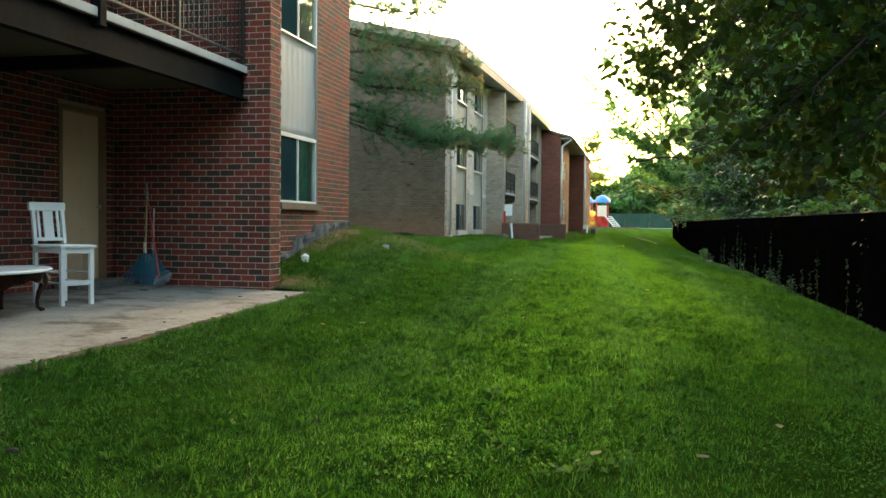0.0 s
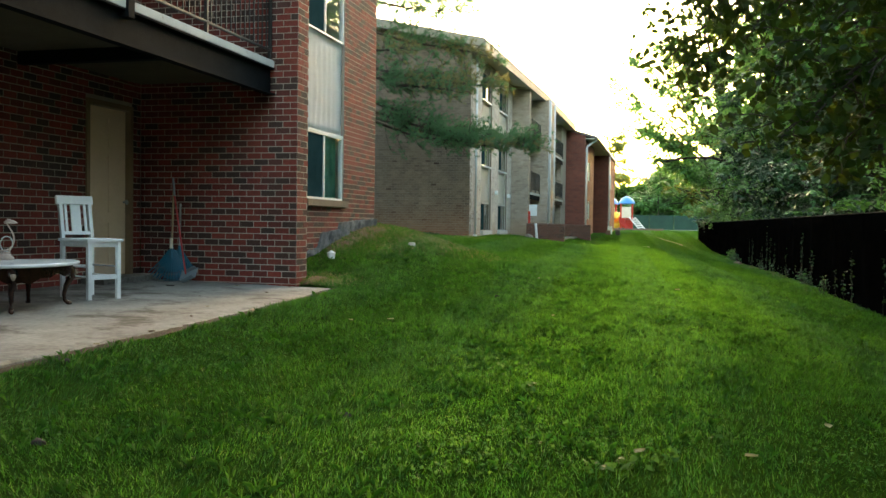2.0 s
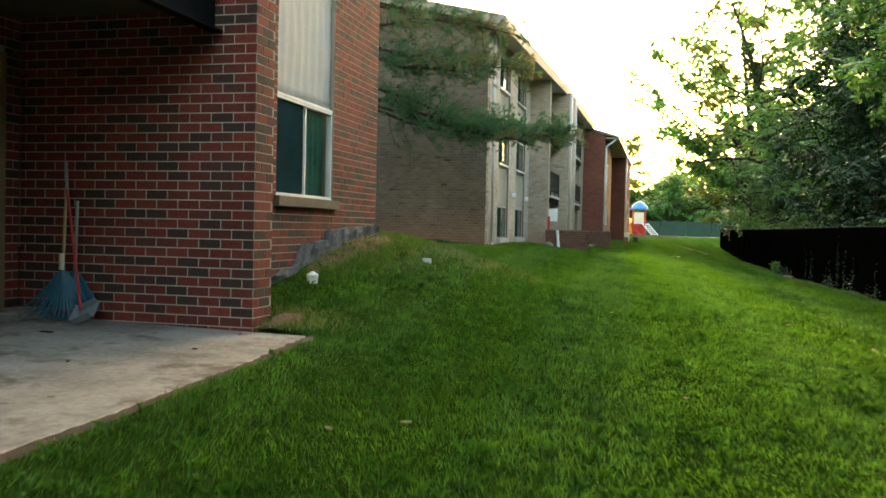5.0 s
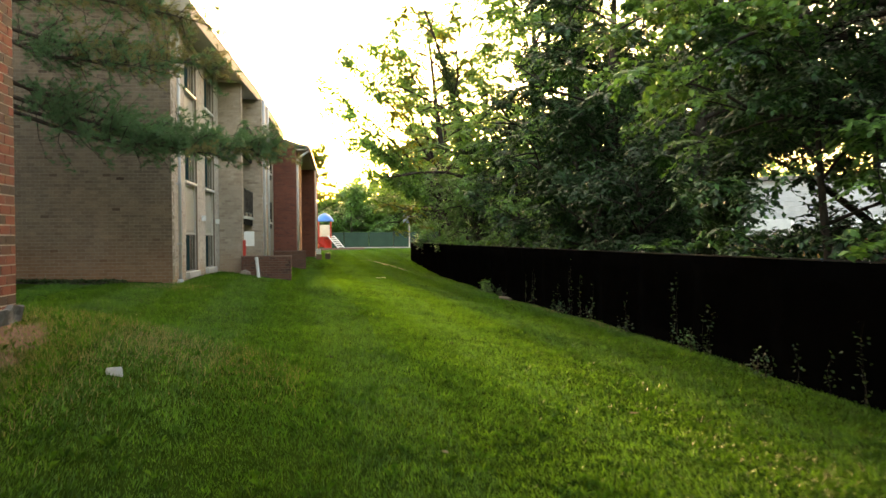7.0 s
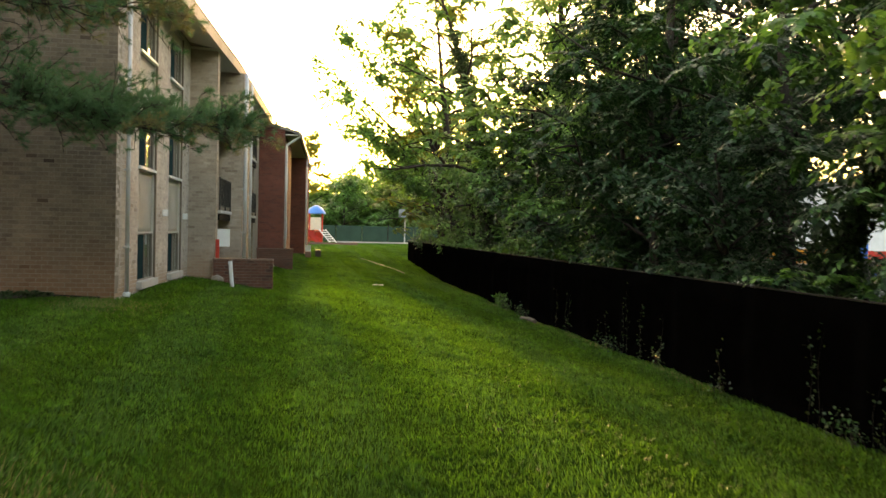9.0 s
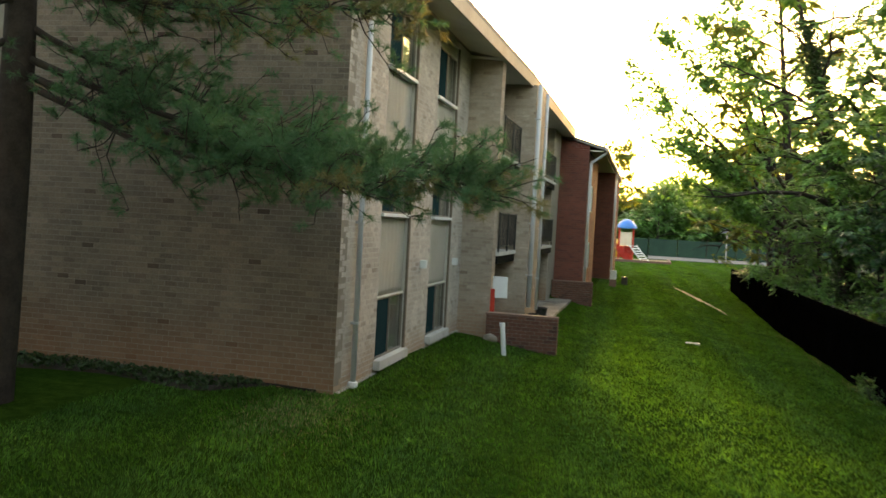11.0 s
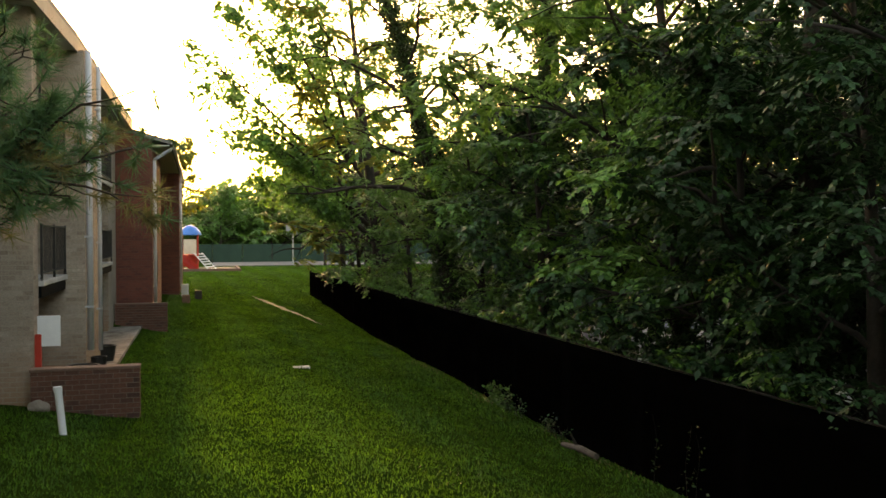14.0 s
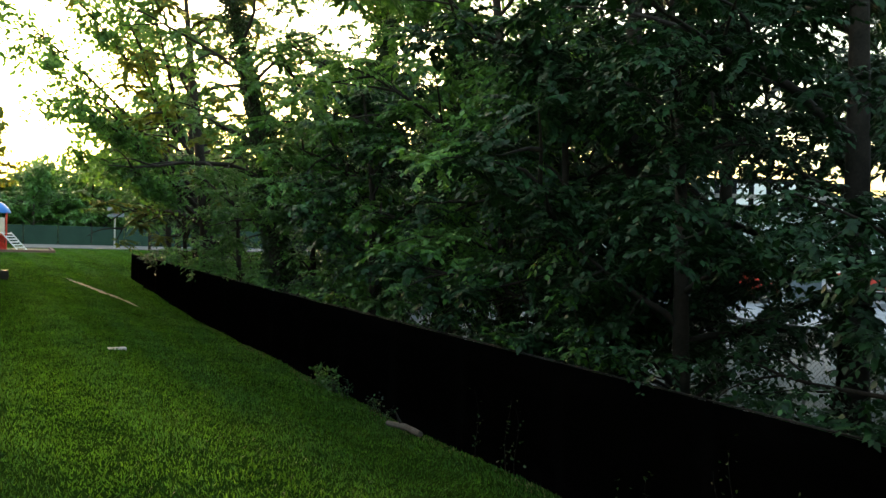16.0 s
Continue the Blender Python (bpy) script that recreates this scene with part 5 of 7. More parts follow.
def overhang(owner, lines, twigs, per, size, mat, thick=0.03, reach=1.0, droop=0.0, spread=0.05):
    """Long boughs that reach out over the lawn, given as (tip, bend, root), with leafy twigs along them."""
    at0 = np.array(owner.matrix_basis.translation)
    hang, hl = [], []
    for tip, mid, root in lines:
        u = np.linspace(0, 1, 14)[:, None]
        q = (1 - u) ** 2 * np.array(root) + 2 * u * (1 - u) * np.array(mid) + u ** 2 * np.array(tip) - at0
        hang.append((q, np.linspace(thick, 0.004, 14)))
        for k in range(twigs):
            s = rngh.uniform(0.2, 1.0)
            at = np.array([np.interp(s, u[:, 0], q[:, i]) for i in range(3)])
            tw = branch_line(at, rngh.uniform(0, 6.28), radians(rngh.uniform(-60, 15)), reach * rngh.uniform(0.12, 0.34), rngh, 4, 0.5)
            hang.append((tw, np.linspace(0.004, 0.002, 4) * reach))
            hl.append(tw[rngh.integers(1, 4, per)] + rngh.normal(size=(per, 3)) * spread * reach)
    part("limb", np_mesh("limb", *join_arrays([tube_arrays(a, b, 4) for a, b in hang]), M_BARK, True), None, owner)
    part("hanging_leaves", np_mesh("hanging_leaves", *leaf_shapes(np.vstack(hl), size, rngh, 0.3, droop), mat), None, owner)


TIPS = ((-0.03, 5.94, 2.57), (-0.06, 6.34, 2.38), (0.21, 5.58, 2.63), (0.15, 6.17, 2.25), (0.39, 5.21, 2.29), (0.49, 4.81, 2.02), (0.54, 5.04, 2.45), (0.5, 4.29, 1.63), (0.6, 4.21, 1.69), (0.66, 4.55, 2.12), (0.76, 4.24, 1.6), (0.83, 4.06, 1.89), (0.95, 4.18, 1.54), (1.01, 3.89, 1.66), (1.0, 4.21, 2.12), (0.83, 4.38, 2.31), (0.67, 4.87, 2.49), (1.19, 4.34, 1.41), (1.06, 4.73, 1.84), (1.21, 4.57, 2.04))
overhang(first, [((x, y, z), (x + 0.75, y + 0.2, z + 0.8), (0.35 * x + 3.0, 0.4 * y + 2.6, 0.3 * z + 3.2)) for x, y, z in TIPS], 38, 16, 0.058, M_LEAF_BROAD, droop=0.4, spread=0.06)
third = bpy.data.objects["tree.002"]
overhang(third, (((0.46, 18.2, 4.1), (2.2, 17.6, 5.3), (6.0, 19.6, 5.6)), ((1.2, 17.4, 4.7), (2.6, 17.6, 5.6), (6.0, 19.6, 5.8)), ((1.5, 18.7, 3.5), (2.8, 18.8, 4.9), (6.0, 19.7, 5.3)), ((2.2, 16.8, 4.2), (3.2, 17.2, 5.3), (6.0, 19.5, 5.5)),
                 ((2.0, 19.4, 4.6), (3.2, 19.2, 5.4), (6.0, 19.8, 5.6)), ((1.9, 22.4, 4.5), (3.4, 21.6, 5.6), (6.0, 20.2, 5.6)), ((2.6, 23.0, 3.7), (3.8, 22.0, 5.0), (6.1, 20.3, 5.3)), ((1.9, 21.0, 5.4), (3.2, 20.6, 6.2), (6.0, 20.0, 6.2))), 70, 10, 0.10, M_LEAF, 0.055)
leaner = bpy.data.objects["tree.007"]
overhang(leaner, (((-3.7, 56.0, 10.6), (-0.6, 56.0, 8.6), (3.0, 56.4, 4.6)), ((-3.2, 54.4, 8.8), (-0.4, 55.4, 7.8), (3.2, 56.4, 4.2)), ((-2.3, 57.4, 7.6), (0.2, 57.0, 6.9), (3.2, 56.5, 3.9)), ((-1.6, 53.2, 7.0), (0.6, 54.8, 6.4), (3.3, 56.4, 3.8)), ((-2.4, 52.6, 11.2), (0.2, 54.6, 9.6), (2.6, 56.3, 6.2)), ((-0.8, 55.0, 12.4), (0.8, 55.8, 10.4), (2.6, 56.4, 6.4)),
                  ((-1.4, 58.4, 5.8), (0.8, 57.6, 5.6), (3.4, 56.5, 3.4)), ((0.2, 51.4, 12.2), (1.4, 54.0, 10.2), (2.8, 56.2, 6.0)), ((-0.4, 54.0, 5.2), (1.4, 55.2, 5.0), (3.5, 56.4, 3.2))), 46, 24, 0.18, M_LEAF, 0.10, 3.2)


def bush(x, y, r, h, n, size, seed, mat, label, name="bush"):
    rng = np.random.default_rng(seed)
    th = thing(name, label, "shrub", (x, y, gz(x, y)), group="undergrowth behind the fence")
    stems, spots = [], []
    for k in range(9):
        li = branch_line((rng.uniform(-0.2, 0.2), rng.uniform(-0.2, 0.2), 0), rng.uniform(0, 6.28), radians(rng.uniform(35, 80)), h * rng.uniform(0.6, 1.1), rng, 6, 0.5, 0.18)
        stems.append((li, np.linspace(0.02, 0.005, 6)))
        spots += [li[2], li[3], li[4], li[5]]
    stems = [(a[:k], b[:k]) for a, b in stems if (k := open_length(a + np.array([x, y, gz(x, y)]))) > 2]
    for a, b in stems:
        part("stem", np_mesh("stem", *tube_arrays(a, b, 5), M_BARK, True), None, th)
    spots = np.array(spots)
    c, corners = clump_sprays([(p, r * rng.uniform(0.35, 0.6)) for p in spots], n, size, rng, 10)
    z = c[:, 2] + gz(x, y)
    ok = (clear_of_lawn(c[:, 0] + x, c[:, 1] + y, z) | ((z < 1.7) & ((y < 26) | (y > 34)))) & (c[:, 2] > 0.02) & (c[:, 0] + x > fence_x(y) + np.where(z > FENCE_TOP + 0.08, -0.3, 0.10))
    part("foliage", np_mesh("foliage", *leaf_faces(corners[ok]), mat), None, th)


rngb = np.random.default_rng(5)
for k, y in enumerate(np.arange(3.0, 62.0, 2.3)):
    bush(fence_x(y) + rngb.uniform(0.7, 1.9), y + rngb.uniform(-0.5, 0.5), rngb.uniform(0.9, 1.4), rngb.uniform(1.9, 3.4), 5200, 0.088, 200 + k, M_LEAF_DARK if 19 < y < 36 and k % 3 else M_LEAF, "leafy shrub pressing against the black fence")


# ---- the pine between the two houses ----
def pine(x, y, h, seed):
    rng = np.random.default_rng(seed)
    base = np.array([x, y, gz(x, y) - 0.05])
    th = thing("pine_tree", "old pine with long drooping boughs and some yellowed needles", "tree", tuple(base))
    t = np.linspace(0, 1, 9)
    trunk = np.stack([0.15 * np.sin(3 * t), 0.1 * np.sin(4 * t), h * t], -1)
    part("trunk", np_mesh("trunk", *tube_arrays(trunk, 0.24 * (1 - 0.85 * t) + 0.02, 12), M_PINE_BARK, True), None, th)
    # height on the trunk, tip of the bough, sag, fullness
    boughs = [(4.0, (-3.85, 26.0, 3.60), 0.30, 2.4), (4.2, (-4.4, 26.6, 3.75), 0.25, 1.6), (3.9, (-5.0, 25.4, 3.5), 0.25, 1.3),
              (5.6, (-5.0, 26.2, 5.45), 0.25, 1.6), (5.4, (-6.4, 25.2, 5.2), 0.25, 1.2), (6.7, (-5.3, 26.6, 6.4), 0.1, 1.5), (4.6, (-6.6, 28.0, 4.3), 0.2, 0.5),
              (7.6, (-6.0, 25.2, 7.5), 0.1, 1.0), (8.4, (-6.3, 27.2, 8.4), 0.1, 0.9), (6.1, (-7.4, 23.6, 6.2), 0.2, 0.7), (9.2, (-6.8, 25.8, 9.4), 0.0, 0.8),
              (7.2, (-8.0, 22.8, 7.3), 0.1, 0.7), (4.4, (-11.5, 23.4, 4.2), 0.2, 0.5), (5.2, (-12.6, 26.5, 5.0), 0.2, 0.5), (6.4, (-11.8, 28.0, 6.4), 0.1, 0.5), (8.0, (-11.4, 25.0, 8.1), 0.1, 0.5), (9.8, (-9.6, 24.0, 10.2), 0.0, 0.6), (10.4, (-8.2, 27.0, 10.8), 0.0, 0.6), (4.9, (-9.5, 22.3, 4.6), 0.2, 0.6),
              # unseen high boughs, added to block sky light over the ground below
              (8.5, (-5.6, 22.2, 8.9), 0.0, 1.1), (8.8, (-7.6, 20.6, 9.2), 0.0, 1.1), (9.0, (-10.4, 20.4, 9.3), 0.0, 1.1), (9.4, (-12.6, 22.6, 9.8), 0.0, 1.1), (8.6, (-4.9, 24.4, 9.2), 0.0, 1.1), (9.6, (-8.4, 22.2, 10.3), 0.0, 1.1), (8.2, (-9.0, 21.4, 8.6), 0.0, 1.1), (8.4, (-11.6, 21.4, 8.8), 0.0, 1.1), (7.9, (-6.6, 23.4, 8.2), 0.0, 1.0)]
    tufts_at = [[], [], []]
    for z, tip, sag, full in boughs:
        root = np.array([np.interp(z / h, t, trunk[:, i]) for i in range(3)])
        end = np.array(tip) - base
        u = np.linspace(0, 1, 12)[:, None]
        li = root * (1 - u) + end * u + np.array([0, 0, 1.0]) * (-sag * 4 * u * (1 - u) * (1 - 0.5 * u)) + np.array([0.14, 0.22, 0.12]) * np.sin(u * (7 + 2.5 * math.sin(z * 7)) + z * 5) * u * (1.2 - u)
        wood = [(li, np.linspace(0.048, 0.011, 12))]
        ahead = math.atan2(end[1] - root[1], end[0] - root[0])
        for j in range(int(50 * full)):
            s = rng.uniform(0.1, 1.0) ** 0.85
            at = np.array([np.interp(s, u[:, 0], li[:, i]) for i in range(3)])
            az = ahead + rng.choice([-1, 1]) * rng.uniform(0.15, 1.35)
            tw = branch_line(at, az, radians(rng.normal(4, 27)), rng.uniform(0.40, 1.0) * (1.25 - 0.45 * s), rng, 7, 0.15, 0.16)
            wood.append((tw, np.linspace(0.011, 0.004, 7)))
            old = rng.random() < (0.01 + 0.4 * (s > 0.84) * (z < 4.1) + 0.75 * (s > 0.55) * (5 < z < 7))
            for m in range(8 if full > 1.15 else 4):
                k0 = int(rng.integers(2, 7))
                sp = branch_line(tw[k0], az + rng.uniform(-1.2, 1.2), radians(rng.uniform(-35, 60)), rng.uniform(0.08, 0.26), rng, 3, 0.0, 0.1)
                wood.append((sp, np.linspace(0.004, 0.003, 3)))
                d = sp[2] - sp[0]
                tufts_at[2 if z > 7.3 else int(old and rng.random() < 0.75)].append((sp[1], sp[2], d / np.linalg.norm(d)))
        part("bough", np_mesh("bough", *join_arrays([tube_arrays(a, b, 8 if len(a) > 8 else 3) for a, b in wood]), M_PINE_BARK, True), None, th)
    # the third set, above 7.3 m, is widened to block more sky
    for k, mat, lab, wide in ((0, M_NEEDLE, "long blue-green needles", 0.0028), (1, M_NEEDLE_OLD, "yellowed needles", 0.0028), (2, M_NEEDLE, "long blue-green needles", 0.0065)):
        p0, p1, d = (np.array([q[i] for q in tufts_at[k]]) for i in range(3))
        per = 60
        p0, p1, d = np.repeat(p0, per, 0), np.repeat(p1, per, 0), np.repeat(d, per, 0)
        n = len(d)
        c = p0 + (p1 - p0) * rng.uniform(0.0, 1.1, (n, 1))
        way = d * 0.55 + rng.normal(size=(n, 3)) * 0.62 + np.array([0, 0, 0.12])
        way /= np.linalg.norm(way, axis=1)[:, None]
        ln = rng.uniform(0.07, 0.125, (n, 1))
        side = np.cross(way, rng.normal(size=(n, 3)))
        side /= np.linalg.norm(side, axis=1)[:, None] + 1e-9
        v = np.stack([c - side * wide, c + side * wide, c + way * ln - np.array([0, 0, 0.012])], 1).reshape(-1, 3)
        part("needles", np_mesh("needles", v, np.arange(3 * n).reshape(-1, 3), mat), None, th, lab)


pine(-9.9, 26.2, 11.5, 7)


# ---- weeds and vines at the foot of the fence ----
rngv = np.random.default_rng(91)
for k, y in enumerate([39.4, 38.7, *rngv.uniform(13.0, 41.0, 16)]):
    x = fence_x(y) - 0.10
    big = k < 2
    w = thing("weed", "straggling green weed growing up the black fence", "weed", (x, y, gz(x, y)), group="weeds along the fence")
    lines, at = [], []
    for j in range(5 if big else 3):
        li = branch_line((rngv.uniform(-0.1, 0.05), rngv.uniform(-0.2, 0.2), 0), rngv.uniform(1.2, 5.0), radians(rngv.uniform(55, 85)), rngv.uniform(0.2, 0.6 if big else 0.4), rngv, 6, 0.2, 0.1)
        li[:, 0] = np.minimum(li[:, 0], 0.03)
        part("stem", np_mesh("stem", *tube_arrays(li, np.linspace(0.006, 0.002, 6), 5), M_BARK, True), None, w)
        at.append(li[rngv.integers(1, 6, 34 if big else 14)] + rngv.normal(size=(34 if big else 14, 3)) * np.array([0.05, 0.07, 0.05]))
    at = np.vstack(at)
    at[:, 0] = np.minimum(at[:, 0], 0.05)
    part("leaves", np_mesh("leaves", *leaf_shapes(at, 0.075 if big else 0.045, rngv), M_LEAF if big else M_LEAF_DARK), None, w)


for k, y in enumerate(rngv.uniform(9.5, 33.0, 26)):
    x = fence_x(y) - 0.06
    w = thing("vine", "thin vine with small dark leaves climbing the black fence", "vine", (x, y, gz(x, y)), group="vines on the fence")
    top = rngv.uniform(0.35, 1.25)
    u = np.linspace(0, 1, 12)
    li = np.stack([np.full(12, -0.01), 0.10 * np.sin(u * 5 + k) * u, top * u], -1)
    part("stem", np_mesh("stem", *tube_arrays(li, np.linspace(0.004, 0.0015, 12), 4), M_BARK, True), None, w)
    at = li[rngv.integers(1, 12, 18)] + rngv.normal(size=(18, 3)) * np.array([0.012, 0.08, 0.09])
    at[:, 0] = np.minimum(at[:, 0], 0.0)
    at[:, 2] = np.clip(at[:, 2], 0.03, None)
    part("leaves", np_mesh("leaves", *leaf_shapes(at, 0.045, rngv, 0.3, 0.3), M_IVY), None, w)


# ---- playground ----
def play_tower(x, y, ladder=True, small=1.0):
    g = gz(x, y)
    t = thing("play_tower", "red and cream climbing tower with a domed blue roof", "playground", (x, y, g), group="playground towers")
    s = 0.85 * small
    for a in (-s, s):
        for b in (-s, s):
            part("post", tube([(a, b, 0), (a, b, 2.75)], 0.07, 10), M_PRED, t)
    part("platform", box(-s, s, -s, s, 1.15, 1.25, 0.02), M_PRED, t)
    part("side_panel", box(-s + 0.1, s - 0.1, -s - 0.03, -s + 0.03, 1.28, 2.4, 0.02), M_PCREAM, t)
    part("side_panel", box(s - 0.03, s + 0.03, -s + 0.1, s - 0.1, 1.28, 2.1, 0.02), M_PORANGE, t)
    part("lower_panel", box(-s + 0.1, s - 0.1, s - 0.02, s + 0.02, 0.25, 1.1, 0.02), M_PRED, t)
    for xx in (-0.3, 0.3):
        part("arch", tube([(xx - 0.28, -s, 1.2), (xx - 0.2, -s - 0.02, 0.9), (xx, -s - 0.02, 0.78), (xx + 0.2, -s - 0.02, 0.9), (xx + 0.28, -s, 1.2)], 0.035, 8), M_PRED, t)
    bm = lathe([(s * 1.5, 2.72), (s * 1.5, 2.80), (s * 1.28, 3.05), (s * 0.9, 3.3), (s * 0.45, 3.46), (s * 0.12, 3.52)], 20)
    part("roof", bm, M_PBLUE, t, "blue domed plastic roof", smooth=True)
    if ladder:
        run, across = Vector((1.15, -0.72, -1.35)), Vector((0.30, 0.48, 0.0))
        head = Vector((s, -s + 0.35, 1.35))
        for q in (-1, 1):
            part("ladder_rail", tube([tuple(head + across * q), tuple(head + across * q + run)], 0.045, 8), M_WHITE, t)
        for k in range(7):
            at = head + run * ((k + 0.5) / 7)
            part("rung", tube([tuple(at - across), tuple(at + across)], 0.045, 8), M_WHITE, t)
        bm = bmesh.new()
        rows = []
        for k in range(13):
            u = k / 12
            xx, zz = -s - 2.2 * u, 1.25 - 1.1 * u - 0.15 * math.sin(math.pi * u)
            rows.append([bm.verts.new((xx, yy, zz + hz)) for yy, hz in ((-0.32, 0.25), (-0.3, 0.0), (0.3, 0.0), (0.32, 0.25))])
        for p, q in zip(rows, rows[1:]):
            for k in range(3):
                bm.faces.new((p[k], q[k], q[k + 1], p[k + 1]))
        bmesh.ops.solidify(bm, geom=bm.faces[:], thickness=0.03)
        part("slide", bm, M_PORANGE, t, "orange plastic slide")
        bm = bmesh.new()
        rows = []
        for k in range(15):
            u = k / 14
            a = -2.3 + 1.5 * u
            xx, yy, zz = -0.35 + 1.3 * math.cos(a) * 0.7 * u, -s - 1.7 * u, 1.2 - 1.05 * u
            rows.append([bm.verts.new((xx + q, yy, zz + hz)) for q, hz in ((-0.33, 0.28), (-0.28, 0.02), (0.28, 0.02), (0.33, 0.28))])
        for p, q in zip(rows, rows[1:]):
            for k in range(3):
                bm.faces.new((p[k], q[k], q[k + 1], p[k + 1]))
        bmesh.ops.solidify(bm, geom=bm.faces[:], thickness=0.03)
        part("slide", bm, M_PRED, t, "curved red plastic slide")
    else:
        part("tube_slide", tube([(0.5, -s, 1.6), (0.9, -s - 0.5, 1.45), (1.1, -s - 1.1, 1.0), (0.9, -s - 1.7, 0.6), (0.5, -s - 2.0, 0.45)], 0.36, 14), M_PYELLOW, t, "yellow plastic tube slide", smooth=True)
    return t


play_tower(-3.95, 92.0, True, 0.68)
play_tower(-5.7, 94.5, False, 0.62)
border = thing("playground_border", "low dark red timber edging round the playground", "edging", (-3.0, 90.0, gz(-3, 90)), in_place=True)
part("timber", box(-9.0, -0.2, 89.3, 89.5, gz(-3, 89.4) - 0.1, gz(-3, 89.4) + 0.2, 0.02), M_GARDENCAP, border)
part("timber", box(-0.4, -0.2, 89.5, 97.0, gz(-1, 92) - 0.1, gz(-1, 92) + 0.2, 0.02), M_GARDENCAP, border)
chips = part("mulch", box(-9.0, -0.4, 89.5, 97.0, 0.5, gz(-4, 93) + 0.05), M_DIRT)
tagged(chips, "brown mulch bed of the playground", "mulch", kind="structure")

# court with its screen and hoop
court = part("pavement", box(-2.0, 30.0, 101.0, 112.0, 0.4, 0.80), M_ASPHALT)
tagged(court, "pale grey asphalt ball court", "court", kind="structure")
screen = thing("court_fence", "chain-link court fence hung with dark green screen", "fence", (8.0, 113.0, 0.8), in_place=True)
for k in range(14):
    x = -8.0 + 3.0 * k
    part("post", tube([(x, 113.0, 0.4), (x, 113.0, 2.75)], 0.03, 8), M_IRON, screen)
    if k < 13:
        part("screen_panel", box(x + 0.06, x + 2.94, 113.03, 113.06, 0.78, 2.6), M_WINDSCREEN, screen)
hoop = thing("basketball_hoop", "basketball hoop with a grey backboard on a grey pole", "hoop", (5.2, 104.0, 0.8))
part("pole", tube([(0, 0, 0), (0, 0, 2.6), (0, -0.5, 3.1)], 0.07, 10), M_GALV, hoop)
part("backboard", box(-0.7, 0.7, -0.62, -0.56, 2.75, 3.6, 0.02), M_GREYPLASTIC, hoop)
part("ring", tube([(0.23 * math.cos(a), -0.9 + 0.23 * math.sin(a), 3.0) for a in np.linspace(0, 6.283, 17)], 0.012, 6), M_PRED, hoop)
# plain utility pole, without a lamp
pole = thing("utility_pole", "tall plain wooden utility pole beside the court", "pole", (7.5, 99.0, 0.75))
part("pole", tube([(0, 0, -0.2), (0, 0, 6.5)], [0.13, 0.10], 10), M_BARK, pole)


# ---- things on the patio ----
def counter_chair(x, y, z, rz):
    c = thing("counter_chair", "white-painted wooden counter chair with a slatted back", "chair", (x, y, z), rz)
    w, d, seat = 0.165, 0.235, 0.62
    for sx in (-1, 1):
        part("front_leg", box(sx * w - 0.021, sx * w + 0.021, -d - 0.021, -d + 0.021, 0, seat - 0.03, 0.005), M_WHITE, c)
        bm = bmesh.new()
        bm_box(bm, sx * w - 0.019, sx * w + 0.019, d - 0.021, d + 0.021, 0, seat, 0.005)
        bm_box(bm, sx * w - 0.019, sx * w + 0.019, d - 0.019, d + 0.019, seat, 1.06, 0.005, Matrix.Translation((0, d, seat)) @ Matrix.Rotation(radians(-9), 4, 'X') @ Matrix.Translation((0, -d, -seat)))
        part("back_leg", bm, M_WHITE, c)
    part("seat", box(-0.205, 0.205, -0.275, 0.255, seat - 0.03, seat, 0.010), M_WHITE, c)
    for y0 in (-d, d):
        part("apron", box(-w, w, y0 - 0.012, y0 + 0.012, seat - 0.085, seat - 0.03, 0.003), M_WHITE, c)
    for sx in (-1, 1):
        part("apron", box(sx * w - 0.012, sx * w + 0.012, -d, d, seat - 0.085, seat - 0.03, 0.003), M_WHITE, c)
        for zz in (0.235, 0.335):
            part("stretcher", tube([(sx * w, -d, zz), (sx * w, d, zz)], 0.009, 8), M_WHITE, c)
    part("stretcher", box(-w, w, -d - 0.013, -d + 0.013, 0.205, 0.255, 0.004), M_WHITE, c)
    part("stretcher", tube([(-w, d, 0.33), (w, d, 0.33)], 0.009, 8), M_WHITE, c)
    tilt = Matrix.Translation((0, d, seat)) @ Matrix.Rotation(radians(-9), 4, 'X') @ Matrix.Translation((0, -d, -seat))
    part("top_rail", box(-0.205, 0.205, d - 0.018, d + 0.016, 0.975, 1.065, 0.006, tilt), M_WHITE, c)
    part("lower_rail", box(-w, w, d - 0.012, d + 0.012, 0.655, 0.69, 0.004, tilt), M_WHITE, c)
    for x0, x1 in ((-0.122, -0.095), (-0.055, 0.055), (0.095, 0.122)):
        part("back_slat", box(x0, x1, d - 0.007, d + 0.007, 0.685, 0.98, 0.002, tilt), M_WHITE, c)


counter_chair(-5.79, 7.65, 0.374, 69)


M_TABLETOP = surface("white_marble_top", (0.55, 0.60, 0.62), (0.80, 0.83, 0.84), 7, 2.5, 0.25, 0.02)
M_CARVED = surface("worn_carved_gilding", (0.16, 0.11, 0.075), (0.40, 0.31, 0.23), 60, 12, 0.5, 0.2)


